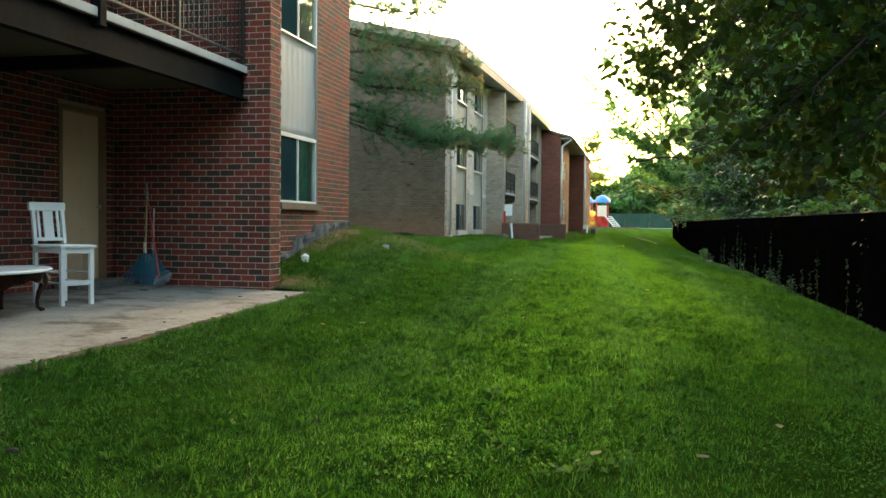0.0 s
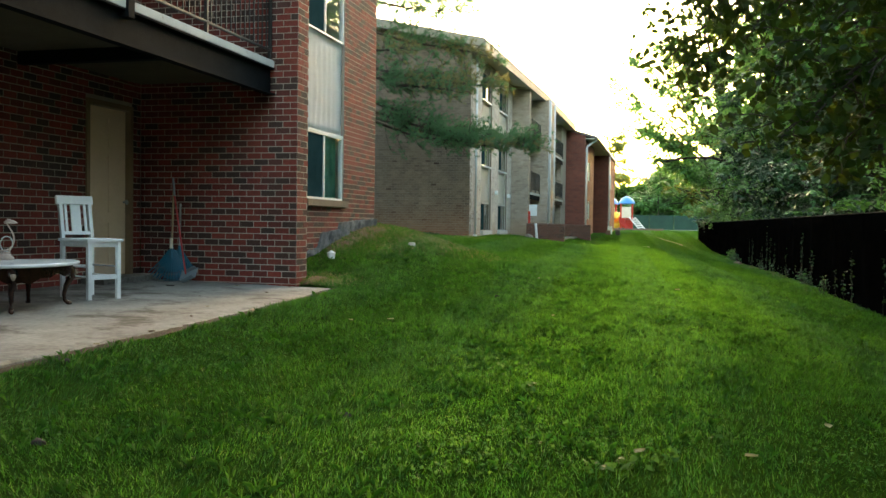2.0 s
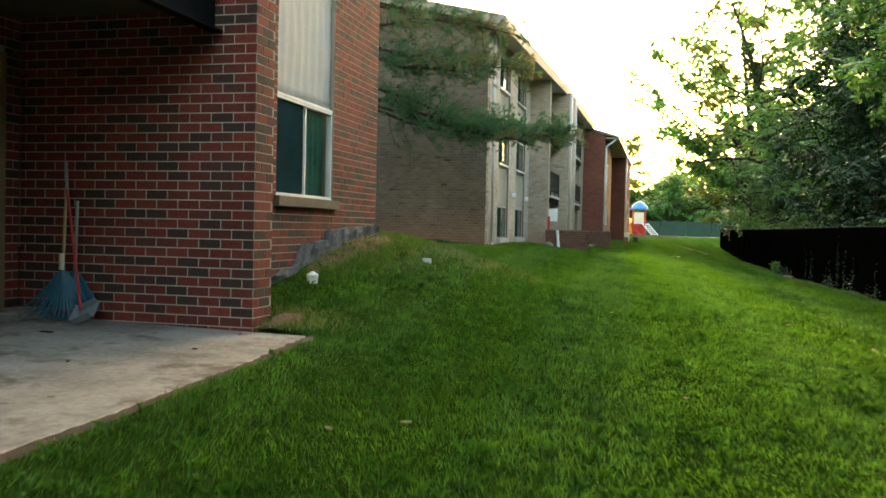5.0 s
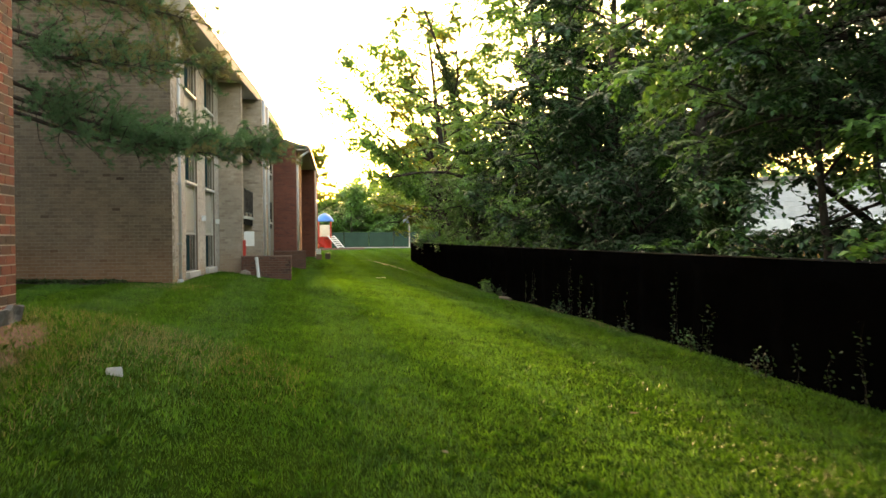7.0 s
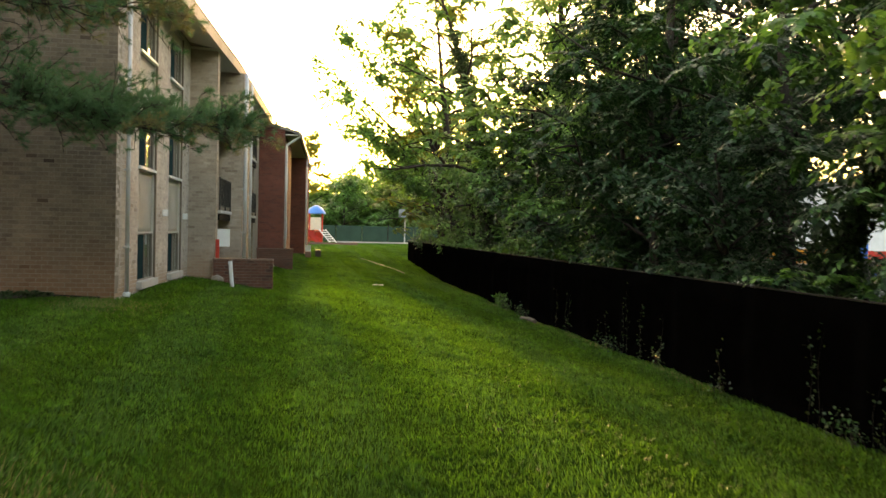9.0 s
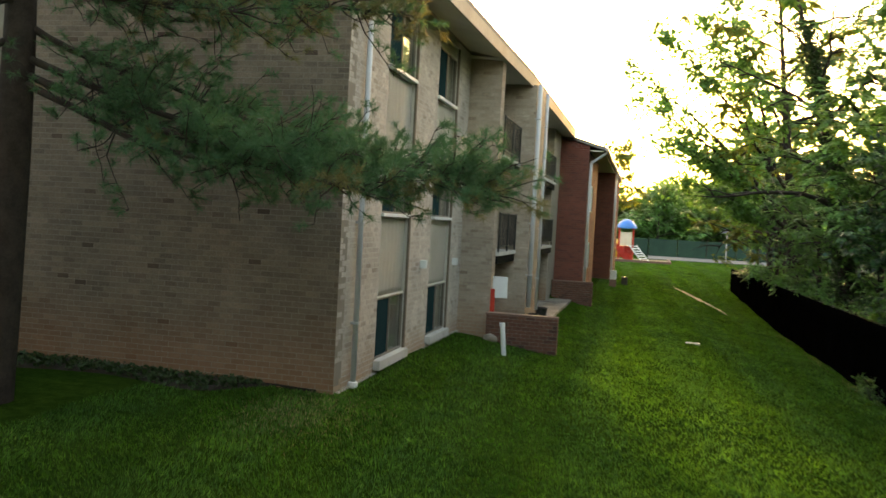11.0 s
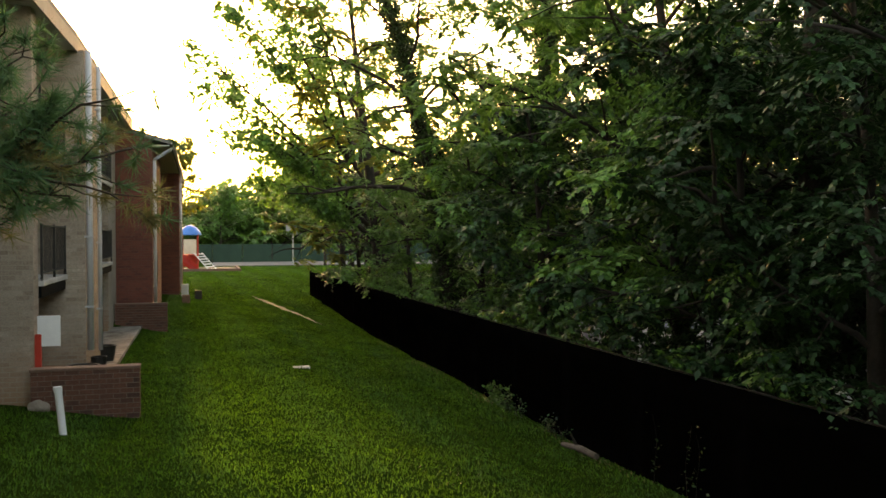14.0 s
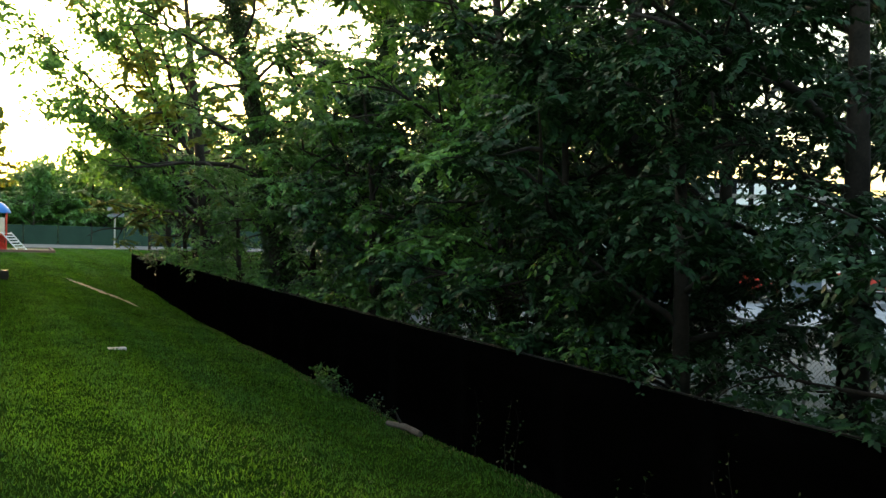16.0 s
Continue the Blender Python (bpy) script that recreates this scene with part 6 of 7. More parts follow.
def coffee_table(x, y, z, rz):
    t = thing("coffee_table", "oval coffee table with a white top and dark carved legs", "table", (x, y, z), rz)
    bm = bmesh.new()
    n = 48
    prof = [(0.965, 0.395), (0.995, 0.402), (1.0, 0.415), (0.985, 0.424), (0.96, 0.427)]
    rings = [[bm.verts.new((0.66 * r * math.cos(2 * math.pi * k / n), 0.44 * r * math.sin(2 * math.pi * k / n), zz)) for k in range(n)] for r, zz in prof]
    for p, q in zip(rings, rings[1:]):
        for k in range(n):
            bm.faces.new((p[k], p[(k + 1) % n], q[(k + 1) % n], q[k]))
    bm.faces.new(rings[0][::-1])
    bm.faces.new(rings[-1])
    part("tabletop", bm, M_TABLETOP, t, "white oval marble-like top")
    bm = bmesh.new()
    lo = [[], []]
    for k in range(64):
        a = 2 * math.pi * k / 64
        dz = 0.285 + 0.03 * math.cos(4 * a) + 0.012 * math.cos(16 * a)
        for m, zz in ((0, dz), (1, 0.396)):
            lo[m].append(bm.verts.new((0.57 * math.cos(a), 0.36 * math.sin(a), zz)))
    for k in range(64):
        bm.faces.new((lo[0][k], lo[0][(k + 1) % 64], lo[1][(k + 1) % 64], lo[1][k]))
    bmesh.ops.solidify(bm, geom=bm.faces[:], thickness=0.02)
    part("apron", bm, M_WOODDARK, t, "dark scalloped apron")
    for sx in (-1, 1):
        for sy in (-1, 1):
            px, py = sx * 0.40, sy * 0.17
            line = [(px, py, 0.39), (px + sx * 0.065, py + sy * 0.055, 0.33), (px + sx * 0.068, py + sy * 0.056, 0.27), (px + sx * 0.03, py + sy * 0.02, 0.18), (px + sx * 0.012, py + sy * 0.01, 0.10), (px + sx * 0.02, py + sy * 0.014, 0.045), (px + sx * 0.05, py + sy * 0.035, 0.02), (px + sx * 0.075, py + sy * 0.05, 0.012)]
            leg = part("leg", tube(line, [0.05, 0.045, 0.034, 0.024, 0.018, 0.017, 0.024, 0.013], 10), M_WOODDARK, t, smooth=True)
            part("carved_knee", tube([(px + sx * 0.03, py + sy * 0.05, 0.335), (px + sx * 0.085, py + sy * 0.075, 0.325), (px + sx * 0.105, py + sy * 0.088, 0.295)], [0.014, 0.024, 0.012], 8), M_CARVED, leg, "worn pale carving", smooth=True)


coffee_table(-5.67, 6.50, 0.374, 98)

# wire bird ornament on the coffee table
M_PINKISH = surface("pinkish_white_enamel", (0.52, 0.38, 0.33), (0.74, 0.62, 0.56), 30, 8, 0.4, 0.05)
orn = thing("bird_ornament", "pinkish white bird ornament with a curved neck and coiled base", "ornament", (-5.98, 6.66, 0.802), 60)
bm = lathe([(0.07, 0.0), (0.085, 0.012), (0.08, 0.03), (0.055, 0.042), (0.05, 0.055)], 20)
part("base", bm, M_PINKISH, orn, smooth=True)
part("coil", tube([(0.055 * math.cos(a) * (1 - a / 30), 0.055 * math.sin(a) * (1 - a / 30), 0.05 + 0.004 * a) for a in np.linspace(0, 12.5, 40)], 0.008, 6), M_PINKISH, orn, smooth=True)
part("neck", tube([(0.02 + 0.075 * math.sin(0.2 + 3.0 * u) * (1 - 0.3 * u), 0, 0.08 + 0.27 * u) for u in np.linspace(0, 1, 14)], [0.011 - 0.004 * u for u in np.linspace(0, 1, 14)], 8), M_PINKISH, orn, smooth=True)
part("body_ring", tube([(0.02 + 0.055 * math.cos(a), 0.0, 0.15 + 0.07 * math.sin(a)) for a in np.linspace(0, 6.283, 24)], 0.006, 6), M_WHITE, orn, smooth=True)
part("head", tube([(0.0, 0, 0.345), (0.03, 0, 0.362), (0.075, 0, 0.355), (0.12, 0.0, 0.345)], [0.01, 0.022, 0.018, 0.004], 8), M_PINKISH, orn, smooth=True)


def leaf_rake(x, y, z, rz, head, pole_mat, length, label, lean=8):
    r = thing("leaf_rake", label, "rake", (x, y, z), rz, group="rakes leaning in the corner")
    m = Matrix.Rotation(radians(lean), 4, 'X')
    part("handle", tube([m @ Vector((0, 0, 0.34)), m @ Vector((0, 0, length))], 0.013, 8), pole_mat, r)
    part("socket", tube([m @ Vector((0, 0, 0.30)), m @ Vector((0, 0, 0.46))], [0.03, 0.018], 10), head, r)
    for k in range(15):
        a = radians(-42 + 6 * k)
        tip = Vector((0.44 * math.sin(a), -0.03, 0.42 - 0.42 * math.cos(a)))
        part("tine", tube([m @ Vector((0.25 * math.sin(a) * 0.2, 0, 0.40)), m @ Vector((0.25 * math.sin(a), -0.005, 0.42 - 0.25 * math.cos(a))), m @ tip, m @ (tip + Vector((0, -0.035, -0.01)))], [0.012, 0.012, 0.009, 0.007], 6), head, r)
    bm = bmesh.new()
    c = bm.verts.new(m @ Vector((0, 0.004, 0.42)))
    arc = [bm.verts.new(m @ Vector((0.27 * math.sin(radians(-42 + 7 * k)), 0.004, 0.42 - 0.27 * math.cos(radians(-42 + 7 * k))))) for k in range(13)]
    for p, q in zip(arc, arc[1:]):
        bm.faces.new((c, p, q))
    bmesh.ops.solidify(bm, geom=bm.faces[:], thickness=0.006)
    part("web", bm, head, r)


leaf_rake(-6.37, 10.10, 0.398, 6, M_BLUE_RAKE, M_WOODPOLE, 1.22, "blue plastic leaf rake standing against the brick wall", -3)
leaf_rake(-6.30, 10.17, 0.396, -4, M_BLUE_RAKE, M_GALV, 1.02, "blue plastic leaf rake with a grey metal handle", -2)
part("grip", tube([(0, 0, 0.42), (0, 0, 0.56)], 0.021, 10), M_PCREAM, bpy.data.objects["leaf_rake"], "pale yellow foam grip")
dp = thing("lobby_dustpan", "grey lobby dustpan with a long red handle", "dustpan", (-6.05, 9.95, 0.39), 0)
part("handle", tube([(-0.03, 0.03, 0.10), (-0.28, 0.16, 1.12)], 0.012, 8), M_REDPOLE, dp, "red metal handle")
part("grip", tube([(-0.28, 0.16, 1.12), (-0.32, 0.19, 1.36)], 0.014, 8), M_GREYPLASTIC, dp)
bm = bmesh.new()
bm_box(bm, -0.16, 0.15, -0.15, 0.15, 0.005, 0.02, 0.003)
bm_box(bm, -0.16, -0.145, -0.15, 0.15, 0.02, 0.11, 0.003)
bm_box(bm, -0.145, 0.12, 0.135, 0.15, 0.02, 0.09, 0.003)
bm_box(bm, -0.145, 0.12, -0.15, -0.135, 0.02, 0.09, 0.003)
tip_up = Matrix.Translation((0.06, 0.0, 0.085)) @ Matrix.Scale(0.66, 4) @ Matrix.Rotation(radians(-24), 4, 'Y') @ Matrix.Rotation(radians(38), 4, 'X')
for v in bm.verts:
    v.co = tip_up @ v.co
part("pan", bm, M_GREYPLASTIC, dp)
leaf_on = thing("fallen_leaf", "small dark dead leaf on the patio", "leaf", (-5.95, 9.4, 0.378))
part("blade", box(-0.05, 0.05, -0.018, 0.02, 0, 0.012, 0.004), M_BARK, leaf_on)
M_LITTER = surface("dry_pale_leaf", (0.34, 0.30, 0.20), (0.50, 0.45, 0.32), 40, 9, 0.8, 0.1)
M_LITTER_DARK = surface("dry_brown_leaf", (0.07, 0.045, 0.03), (0.16, 0.11, 0.07), 40, 9, 0.8, 0.1)


def litter_leaf(x, y, z, s, rz, mat, label):
    """A curled dead leaf."""
    lf = thing("fallen_leaf", label, "leaf", (x, y, z), rz, group="fallen leaves")
    bm = bmesh.new()
    rows = []
    for i in range(7):
        u = i / 6
        wd = s * 0.33 * math.sin(math.pi * min(1, 0.12 + u)) ** 0.8
        rows.append([bm.verts.new((s * (u - 0.5), wd * q, s * (0.16 * abs(q) ** 1.5 + 0.12 * (u - 0.4) ** 2) + 0.004)) for q in (-1, -0.5, 0, 0.5, 1)])
    for p, q in zip(rows, rows[1:]):
        for k in range(4):
            bm.faces.new((p[k], q[k], q[k + 1], p[k + 1]))
    bmesh.ops.solidify(bm, geom=bm.faces[:], thickness=0.0015)
    part("blade", bm, mat, lf, smooth=True)


for k, (x, y, s) in enumerate(((0.40, 4.25, 0.06), (-0.12, 4.07, 0.07), (0.9, 5.2, 0.07), (-2.9, 7.6, 0.06), (-2.6, 7.9, 0.06), (-1.2, 9.4, 0.06), (-1.9, 13.2, 0.07), (0.2, 15.5, 0.08))):
    litter_leaf(x, y, gz(x, y) + 0.045, s, 50 * k, M_LITTER, "pale curled dead leaf lying on the grass")
for k, (x, y, s) in enumerate(((-3.70, 4.9, 0.05), (-3.74, 5.6, 0.06), (-4.0, 6.6, 0.05), (-4.3, 7.4, 0.04), (-4.9, 8.3, 0.045), (-4.5, 9.1, 0.05), (-5.2, 9.7, 0.06), (-4.6, 9.95, 0.05))):
    litter_leaf(x, y, 0.352 + 0.016 * max(0, -3.8 - x), s, 70 * k, M_LITTER_DARK if k % 3 else M_LITTER, "small dead leaf on the concrete patio")

# ---- small things on the lawn ----
JAR_X, JAR_Y = -4.87, 12.03
jar = thing("white_jar", "white plastic jar with a domed lid in the grass", "jar", (JAR_X, JAR_Y, gz(JAR_X, JAR_Y)))
part("body", lathe([(0.048, 0.0), (0.053, 0.010), (0.058, 0.073), (0.056, 0.079)], 20), M_WHITE, jar)
part("lid", lathe([(0.062, 0.077), (0.064, 0.087), (0.053, 0.10), (0.03, 0.111), (0.018, 0.124), (0.01, 0.127)], 20), M_WHITE, jar, smooth=True)
M_BLOCK = surface("grey_white_plastic", (0.30, 0.30, 0.30), (0.46, 0.46, 0.45), 30, 8, 0.6, 0.1)
tile = thing("white_block", "small pale rounded block tilted in the thin grass", "block", (-4.22, 14.09, gz(-4.22, 14.09) - 0.03), 20)
part("block", box(-0.058, 0.058, -0.03, 0.03, -0.03, 0.085, 0.018, Matrix.Rotation(radians(-16), 4, 'X')), M_BLOCK, tile, smooth=True)


def stone(x, y, s, seed, mat, label):
    bm = bmesh.new()
    bmesh.ops.create_icosphere(bm, subdivisions=3, radius=1)
    for v in bm.verts:
        v.co *= 1 + 0.25 * noise.noise(v.co * 1.6 + Vector((seed, 0, 0)))
        v.co = Vector((v.co.x * s[0], v.co.y * s[1], v.co.z * s[2]))
    ob = part("stone", bm, mat)
    ob.location = (x, y, gz(x, y) + s[2] * 0.4)
    tagged(ob, label, "stone")



stone(-5.66, 36.58, (0.17, 0.10, 0.11), 1, M_TAN_MORTAR, "brownish stone at the foot of the garden wall")
for k, (x, y) in enumerate(((-2.15, 11.05), (-0.91, 20.55), (-2.71, 17.65), (-3.63, 4.5), (-2.74, 3.17), (-1.7, 4.3))):
    stone(x, y, (0.035, 0.025, 0.02), 5 + k, M_BARK, "dark clod lying in the grass")
slab = thing("access_cover", "flat white concrete access cover in the lawn", "cover", (-0.9, 42.9, gz(-0.9, 42.9)))
part("cover", box(-0.2, 0.2, -0.14, 0.14, -0.05, 0.03, 0.01), M_SLAB, slab)
pvc = thing("drain_pipe", "leaning white plastic cleanout pipe standing in the lawn", "pipe", (-5.07, 35.0, gz(-5.07, 35.0)))
part("pipe", tube([(0, 0, -0.1), (-0.07, 0, 0.62)], 0.05, 14), M_WHITE, pvc)
part("cap", tube([(-0.07, 0, 0.60), (-0.076, 0, 0.67)], 0.058, 14), M_WHITE, pvc)
log = thing("fallen_log", "short weathered log lying at the foot of the fence", "log", (2.72, 34.85, gz(2.72, 34.85)))
part("wood", tube([(-0.1, 0.55, 0.05), (0.02, 0.1, 0.07), (0.06, -0.4, 0.06)], [0.045, 0.055, 0.05], 10), surface("grey_dead_wood", (0.07, 0.055, 0.045), (0.16, 0.135, 0.115), 40, 5, 0.9, 0.5), log)
part("stub", tube([(0.0, 0.2, 0.08), (-0.06, 0.32, 0.28)], [0.03, 0.012], 6), M_BARK, log)

for k, (x, y, n) in enumerate(((-0.17, 3.85, 16), (0.02, 3.98, 12), (-0.3, 3.7, 9), (0.3, 4.6, 9), (1.35, 4.35, 12), (1.75, 5.1, 10), (0.95, 3.7, 9), (-0.85, 5.4, 8))):
    wd = thing("lawn_weed", "low broad-leaved weed spreading in the grass", "weed", (x, y, gz(x, y)), group="weeds in the lawn")
    az = rngv.uniform(0, 6.283, n)
    at = np.stack([np.cos(az) * rngv.uniform(0.02, 0.10, n), np.sin(az) * rngv.uniform(0.02, 0.10, n), rngv.uniform(0.03, 0.065, n)], -1)
    part("leaves", np_mesh("leaves", *leaf_shapes(at, 0.042, rngv, 1.0), M_WEED), None, wd)
    part("stem", np_mesh("stem", *tube_arrays([(0, 0, -0.01), (0.004, 0.002, 0.03), (0.0, 0.006, 0.05)], [0.004, 0.003, 0.002], 5), M_CLOVER, True), None, wd)

# ---- things on the far patio ----
board = thing("notice_board", "blank white board fixed above a red plastic toy post", "board", (-5.62, 37.08, 0.53))
part("panel", box(-0.12, 0.22, -0.02, 0.02, 1.05, 1.54, 0.008), M_WHITE, board)
part("post", box(-0.16, -0.06, -0.03, 0.03, 0.0, 1.25, 0.012), M_PRED, board, "red plastic post")
for x, y, s in ((-5.40, 39.85, 0.30), (-5.32, 43.0, 0.24), (-5.25, 41.1, 0.16)):
    p = thing("planter", "black plastic planter at the foot of a downspout", "planter", (x, y, 0.53), group="planters on the far patio")
    part("tub", lathe([(s * 0.8, 0), (s, 0.32), (s * 1.05, 0.34), (s * 0.9, 0.34), (s * 0.85, 0.28)], 14), M_IRON, p)
for x, y, m, h in ((-3.9, 63.6, M_WHITE, 0.6), (-3.3, 63.0, M_IRON, 0.4), (-3.8, 60.2, M_GARDENCAP, 0.35)):
    p = thing("utility_box", "small utility box standing on the lawn by the houses", "box", (x, y, gz(x, y)))
    part("body", box(-0.16, 0.16, -0.16, 0.16, -0.05, h, 0.02), m, p)

# worn pale path that crosses the far lawn
bm = bmesh.new()
line = [(-0.75, 66.0), (-0.45, 64.0), (-0.1, 62.0), (0.25, 60.0), (0.72, 57.5), (1.25, 55.0)]
prev = None
for k in range(60):
    u = k / 59 * 5
    i = min(int(u), 4)
    x = line[i][0] + (line[i + 1][0] - line[i][0]) * (u - i)
    y = line[i][1] + (line[i + 1][1] - line[i][1]) * (u - i)
    w = (0.05 + 0.22 * math.sin(math.pi * k / 59)) * (0.5 + 0.6 * abs(noise.noise((k * 0.31, 0, 7))))
    x += 0.16 * noise.noise((k * 0.17, 3, 1))
    cur = [bm.verts.new((x + s * w * (1 + 0.7 * noise.noise((k * 0.9, s, 2))), y, gz(x + s * w, y) + 0.012)) for s in (-1, 0, 1)]
    if prev:
        for m in (0, 1):
            bm.faces.new((prev[m], prev[m + 1], cur[m + 1], cur[m]))
    prev = cur
tagged(part("path", bm, M_PATHDIRT), "pale worn dirt path across the lawn", "path", kind="structure")

lot = part("pavement", box(9.0, 60.0, 8.0, 58.0, -0.6, -0.16), surface("pale_lot_concrete", (0.26, 0.28, 0.31), (0.40, 0.42, 0.45), 30, 0.6, 0.85, 0.2, spot=(0.16, 0.16, 0.165), spot_scale=0.8, spot_at=0.6))
tagged(lot, "pale concrete lot behind the trees", "parking lot", kind="structure")

# ---- warehouse glimpsed behind the trees ----
wh = thing("warehouse", "pale ribbed metal warehouse with a dark roof sign behind the trees", "building", (30.0, 62.0, -0.3), -34.0)
part("wall", box(-6, 24, 0, 16, -0.2, 2.6), M_WHITE, wh)
for k in range(9):
    part("siding", box(-6.1, 24.1, -0.10 - 0.01 * (k % 2), 0.0, 2.6 + 0.36 * k, 2.94 + 0.36 * k, 0.01), M_GUTTER, wh)
part("upper_wall", box(-6, 24, 0.01, 16, 2.61, 5.8), M_WHITE, wh)
part("roof", box(-6.5, 24.5, -0.6, 16.5, 5.86, 6.1, 0.03), M_ROOF, wh)
sg = part("roof_sign", box(2.6, 10.0, -0.5, -0.3, 5.2, 7.0, 0.02), M_STEEL, wh, "dark grey sign board with pale lettering bars")
for k in range(7):
    part("letter_bar", box(3.1 + 0.95 * k, 3.75 + 0.95 * k, -0.54, -0.50, 5.5, 6.7), M_WHITE, sg)
for x0, m in ((-4.5, M_PORANGE), (-1.0, M_PBLUE), (3.0, M_PRED), (8.0, M_GREYPLASTIC)):
    part("loading_door", box(x0, x0 + 2.4, -0.05, 0.0, -0.1, 2.3, 0.01), m, wh)


# ---- moving trucks parked in front of the warehouse ----
def box_truck(u, band, label):
    """A box truck side-on to the warehouse, u metres along its front."""
    c, sn = math.cos(radians(-34)), math.sin(radians(-34))
    tr = thing("box_truck", label, "truck", (30.0 + c * u + sn * 3.0, 62.0 + sn * u - c * 3.0, -0.16), -34, group="trucks by the warehouse")
    part("cargo_box", box(-2.2, 2.2, -1.1, 1.1, 0.85, 3.0, 0.04), M_WHITE, tr)
    part("colour_band", box(-2.21, 2.21, -1.125, -1.101, 0.9, 1.75, 0.004), band, tr)
    bm = bmesh.new()
    prof = [(2.25, 0.5), (4.1, 0.5), (4.15, 1.15), (3.4, 1.3), (3.0, 2.05), (2.25, 2.1)]
    strip(bm, [[(x, y, z) for x, z in prof] for y in (-1.0, 1.0)])
    bmesh.ops.recalc_face_normals(bm, faces=bm.faces)
    cab = part("cab", bm, band, tr)
    part("side_window", box(2.5, 3.15, -1.012, -1.002, 1.35, 1.9), M_DARK, cab)
    part("chassis", box(-2.1, 3.9, -0.5, 0.5, 0.45, 0.84), M_IRON, tr)
    for x in (-1.3, 3.3):
        for y in (-0.95, 0.95):
            w = part("wheel", lathe([(0.30, -0.12), (0.40, -0.10), (0.42, 0.0), (0.40, 0.10), (0.30, 0.12)], 18), M_IRON, tr)
            w.matrix_basis = pose(x, y, 0.42, 90, 0, 0)


box_truck(2.6, M_PRED, "white box truck with a red band beside the warehouse")
box_truck(11.6, M_PRED, "white box truck with a red band beside the warehouse")
box_truck(-4.2, M_PORANGE, "white box truck with an orange band beside the warehouse")

# chain-link fence at the near edge of the lot
link_fence = thing("chain_link_fence", "thin grey chain-link fence at the edge of the lot", "fence", (8.3, 31.0, -0.25), in_place=True)
for k in range(7):
    part("post", tube([(8.3, 24.0 + 2.6 * k, -0.4), (8.3, 24.0 + 2.6 * k, 1.75)], 0.028, 8), M_GALV, link_fence)
part("top_rail", tube([(8.3, 24.0, 1.72), (8.3, 39.6, 1.72)], 0.02, 8), M_GALV, link_fence)
wires = []
for k in range(int(17.4 / 0.085)):
    for way in (1, -1):
        y0, y1 = 22.1 + 0.085 * k, 22.1 + 0.085 * k + 1.9
        lo, hi = max(y0, 24.0), min(y1, 39.6)
        if hi - lo > 0.05:
            z0, z1 = (-0.2 + (lo - y0), -0.2 + (hi - y0)) if way > 0 else (1.7 - (lo - y0), 1.7 - (hi - y0))
            wires.append(tube_arrays([(8.3 + 0.004 * way, lo, z0), (8.3 + 0.004 * way, hi, z1)], [0.0035, 0.0035], 3))
tagged(part("wire_mesh", np_mesh("wire_mesh", *join_arrays(wires), M_GALV), None, link_fence), kind="stuff")


# bare earth that has washed against the edge of the patio
bm = bmesh.new()
prev = None
for k in range(110):
    y = 2.0 + 8.22 * k / 109
    x = float(np.interp(y, [-6, 4.3, 5.7, 7.8, 8.9, 9.9, 10.25], [-3.75, -3.78, -3.76, -3.90, -3.98, -4.08, -4.16]))
    w = 0.035 + 0.05 * abs(noise.noise((y * 1.7, 5, 0))) + 0.04 * abs(noise.noise((y * 6.0, 9, 0))) + 0.03 * float(smooth_step(8.0, 10.0, y))
    cur = [bm.verts.new((x - 0.02, y, gz(x, y) + 0.012 + 0.02 * noise.noise((y * 9, 1, 0)))), bm.verts.new((x + w * 0.5, y, gz(x + w * 0.5, y) + 0.014 + 0.015 * noise.noise((y * 14, 2, 0)))), bm.verts.new((x + w, y, gz(x + w, y) - 0.01))]
    if prev:
        for m in (0, 1):
            bm.faces.new((prev[m], prev[m + 1], cur[m + 1], cur[m]))
    prev = cur
tagged(part("earth_edge", bm, surface("dark_edge_soil", (0.018, 0.012, 0.007), (0.075, 0.052, 0.03), 60, 9, 0.95, 0.8), smooth=True), "dark bare soil along the edge of the patio", "soil", kind="structure")


# bare clay washed down along the foundation and at the corner of the wall
def clay_patch(cx, cy, rx, ry, seed, mat=None, label="bare reddish clay by the foot of the brick wall"):
    bm = bmesh.new()
    rings = []
    for i in range(6):
        s = i / 5
        rings.append([])
        for k in range(36):
            a = 2 * math.pi * k / 36
            q = s * (1 + 0.25 * noise.noise((math.cos(a) * 1.5, math.sin(a) * 1.5, seed)))
            x, y = cx + rx * q * math.cos(a), cy + ry * q * math.sin(a)
            rings[-1].append(bm.verts.new((x, y, gz(x, y) + 0.026 * (1 - s ** 3) + 0.012 * noise.noise((x * 9, y * 9, seed)) - 0.006 * s)))
    for p, q in zip(rings, rings[1:]):
        for k in range(36):
            bm.faces.new((p[k], q[k], q[(k + 1) % 36], p[(k + 1) % 36]))
    bmesh.ops.remove_doubles(bm, verts=bm.verts, dist=0.0004)
    tagged(part("bare_soil", bm, mat or M_CLAY, smooth=True), label, "soil", kind="structure")


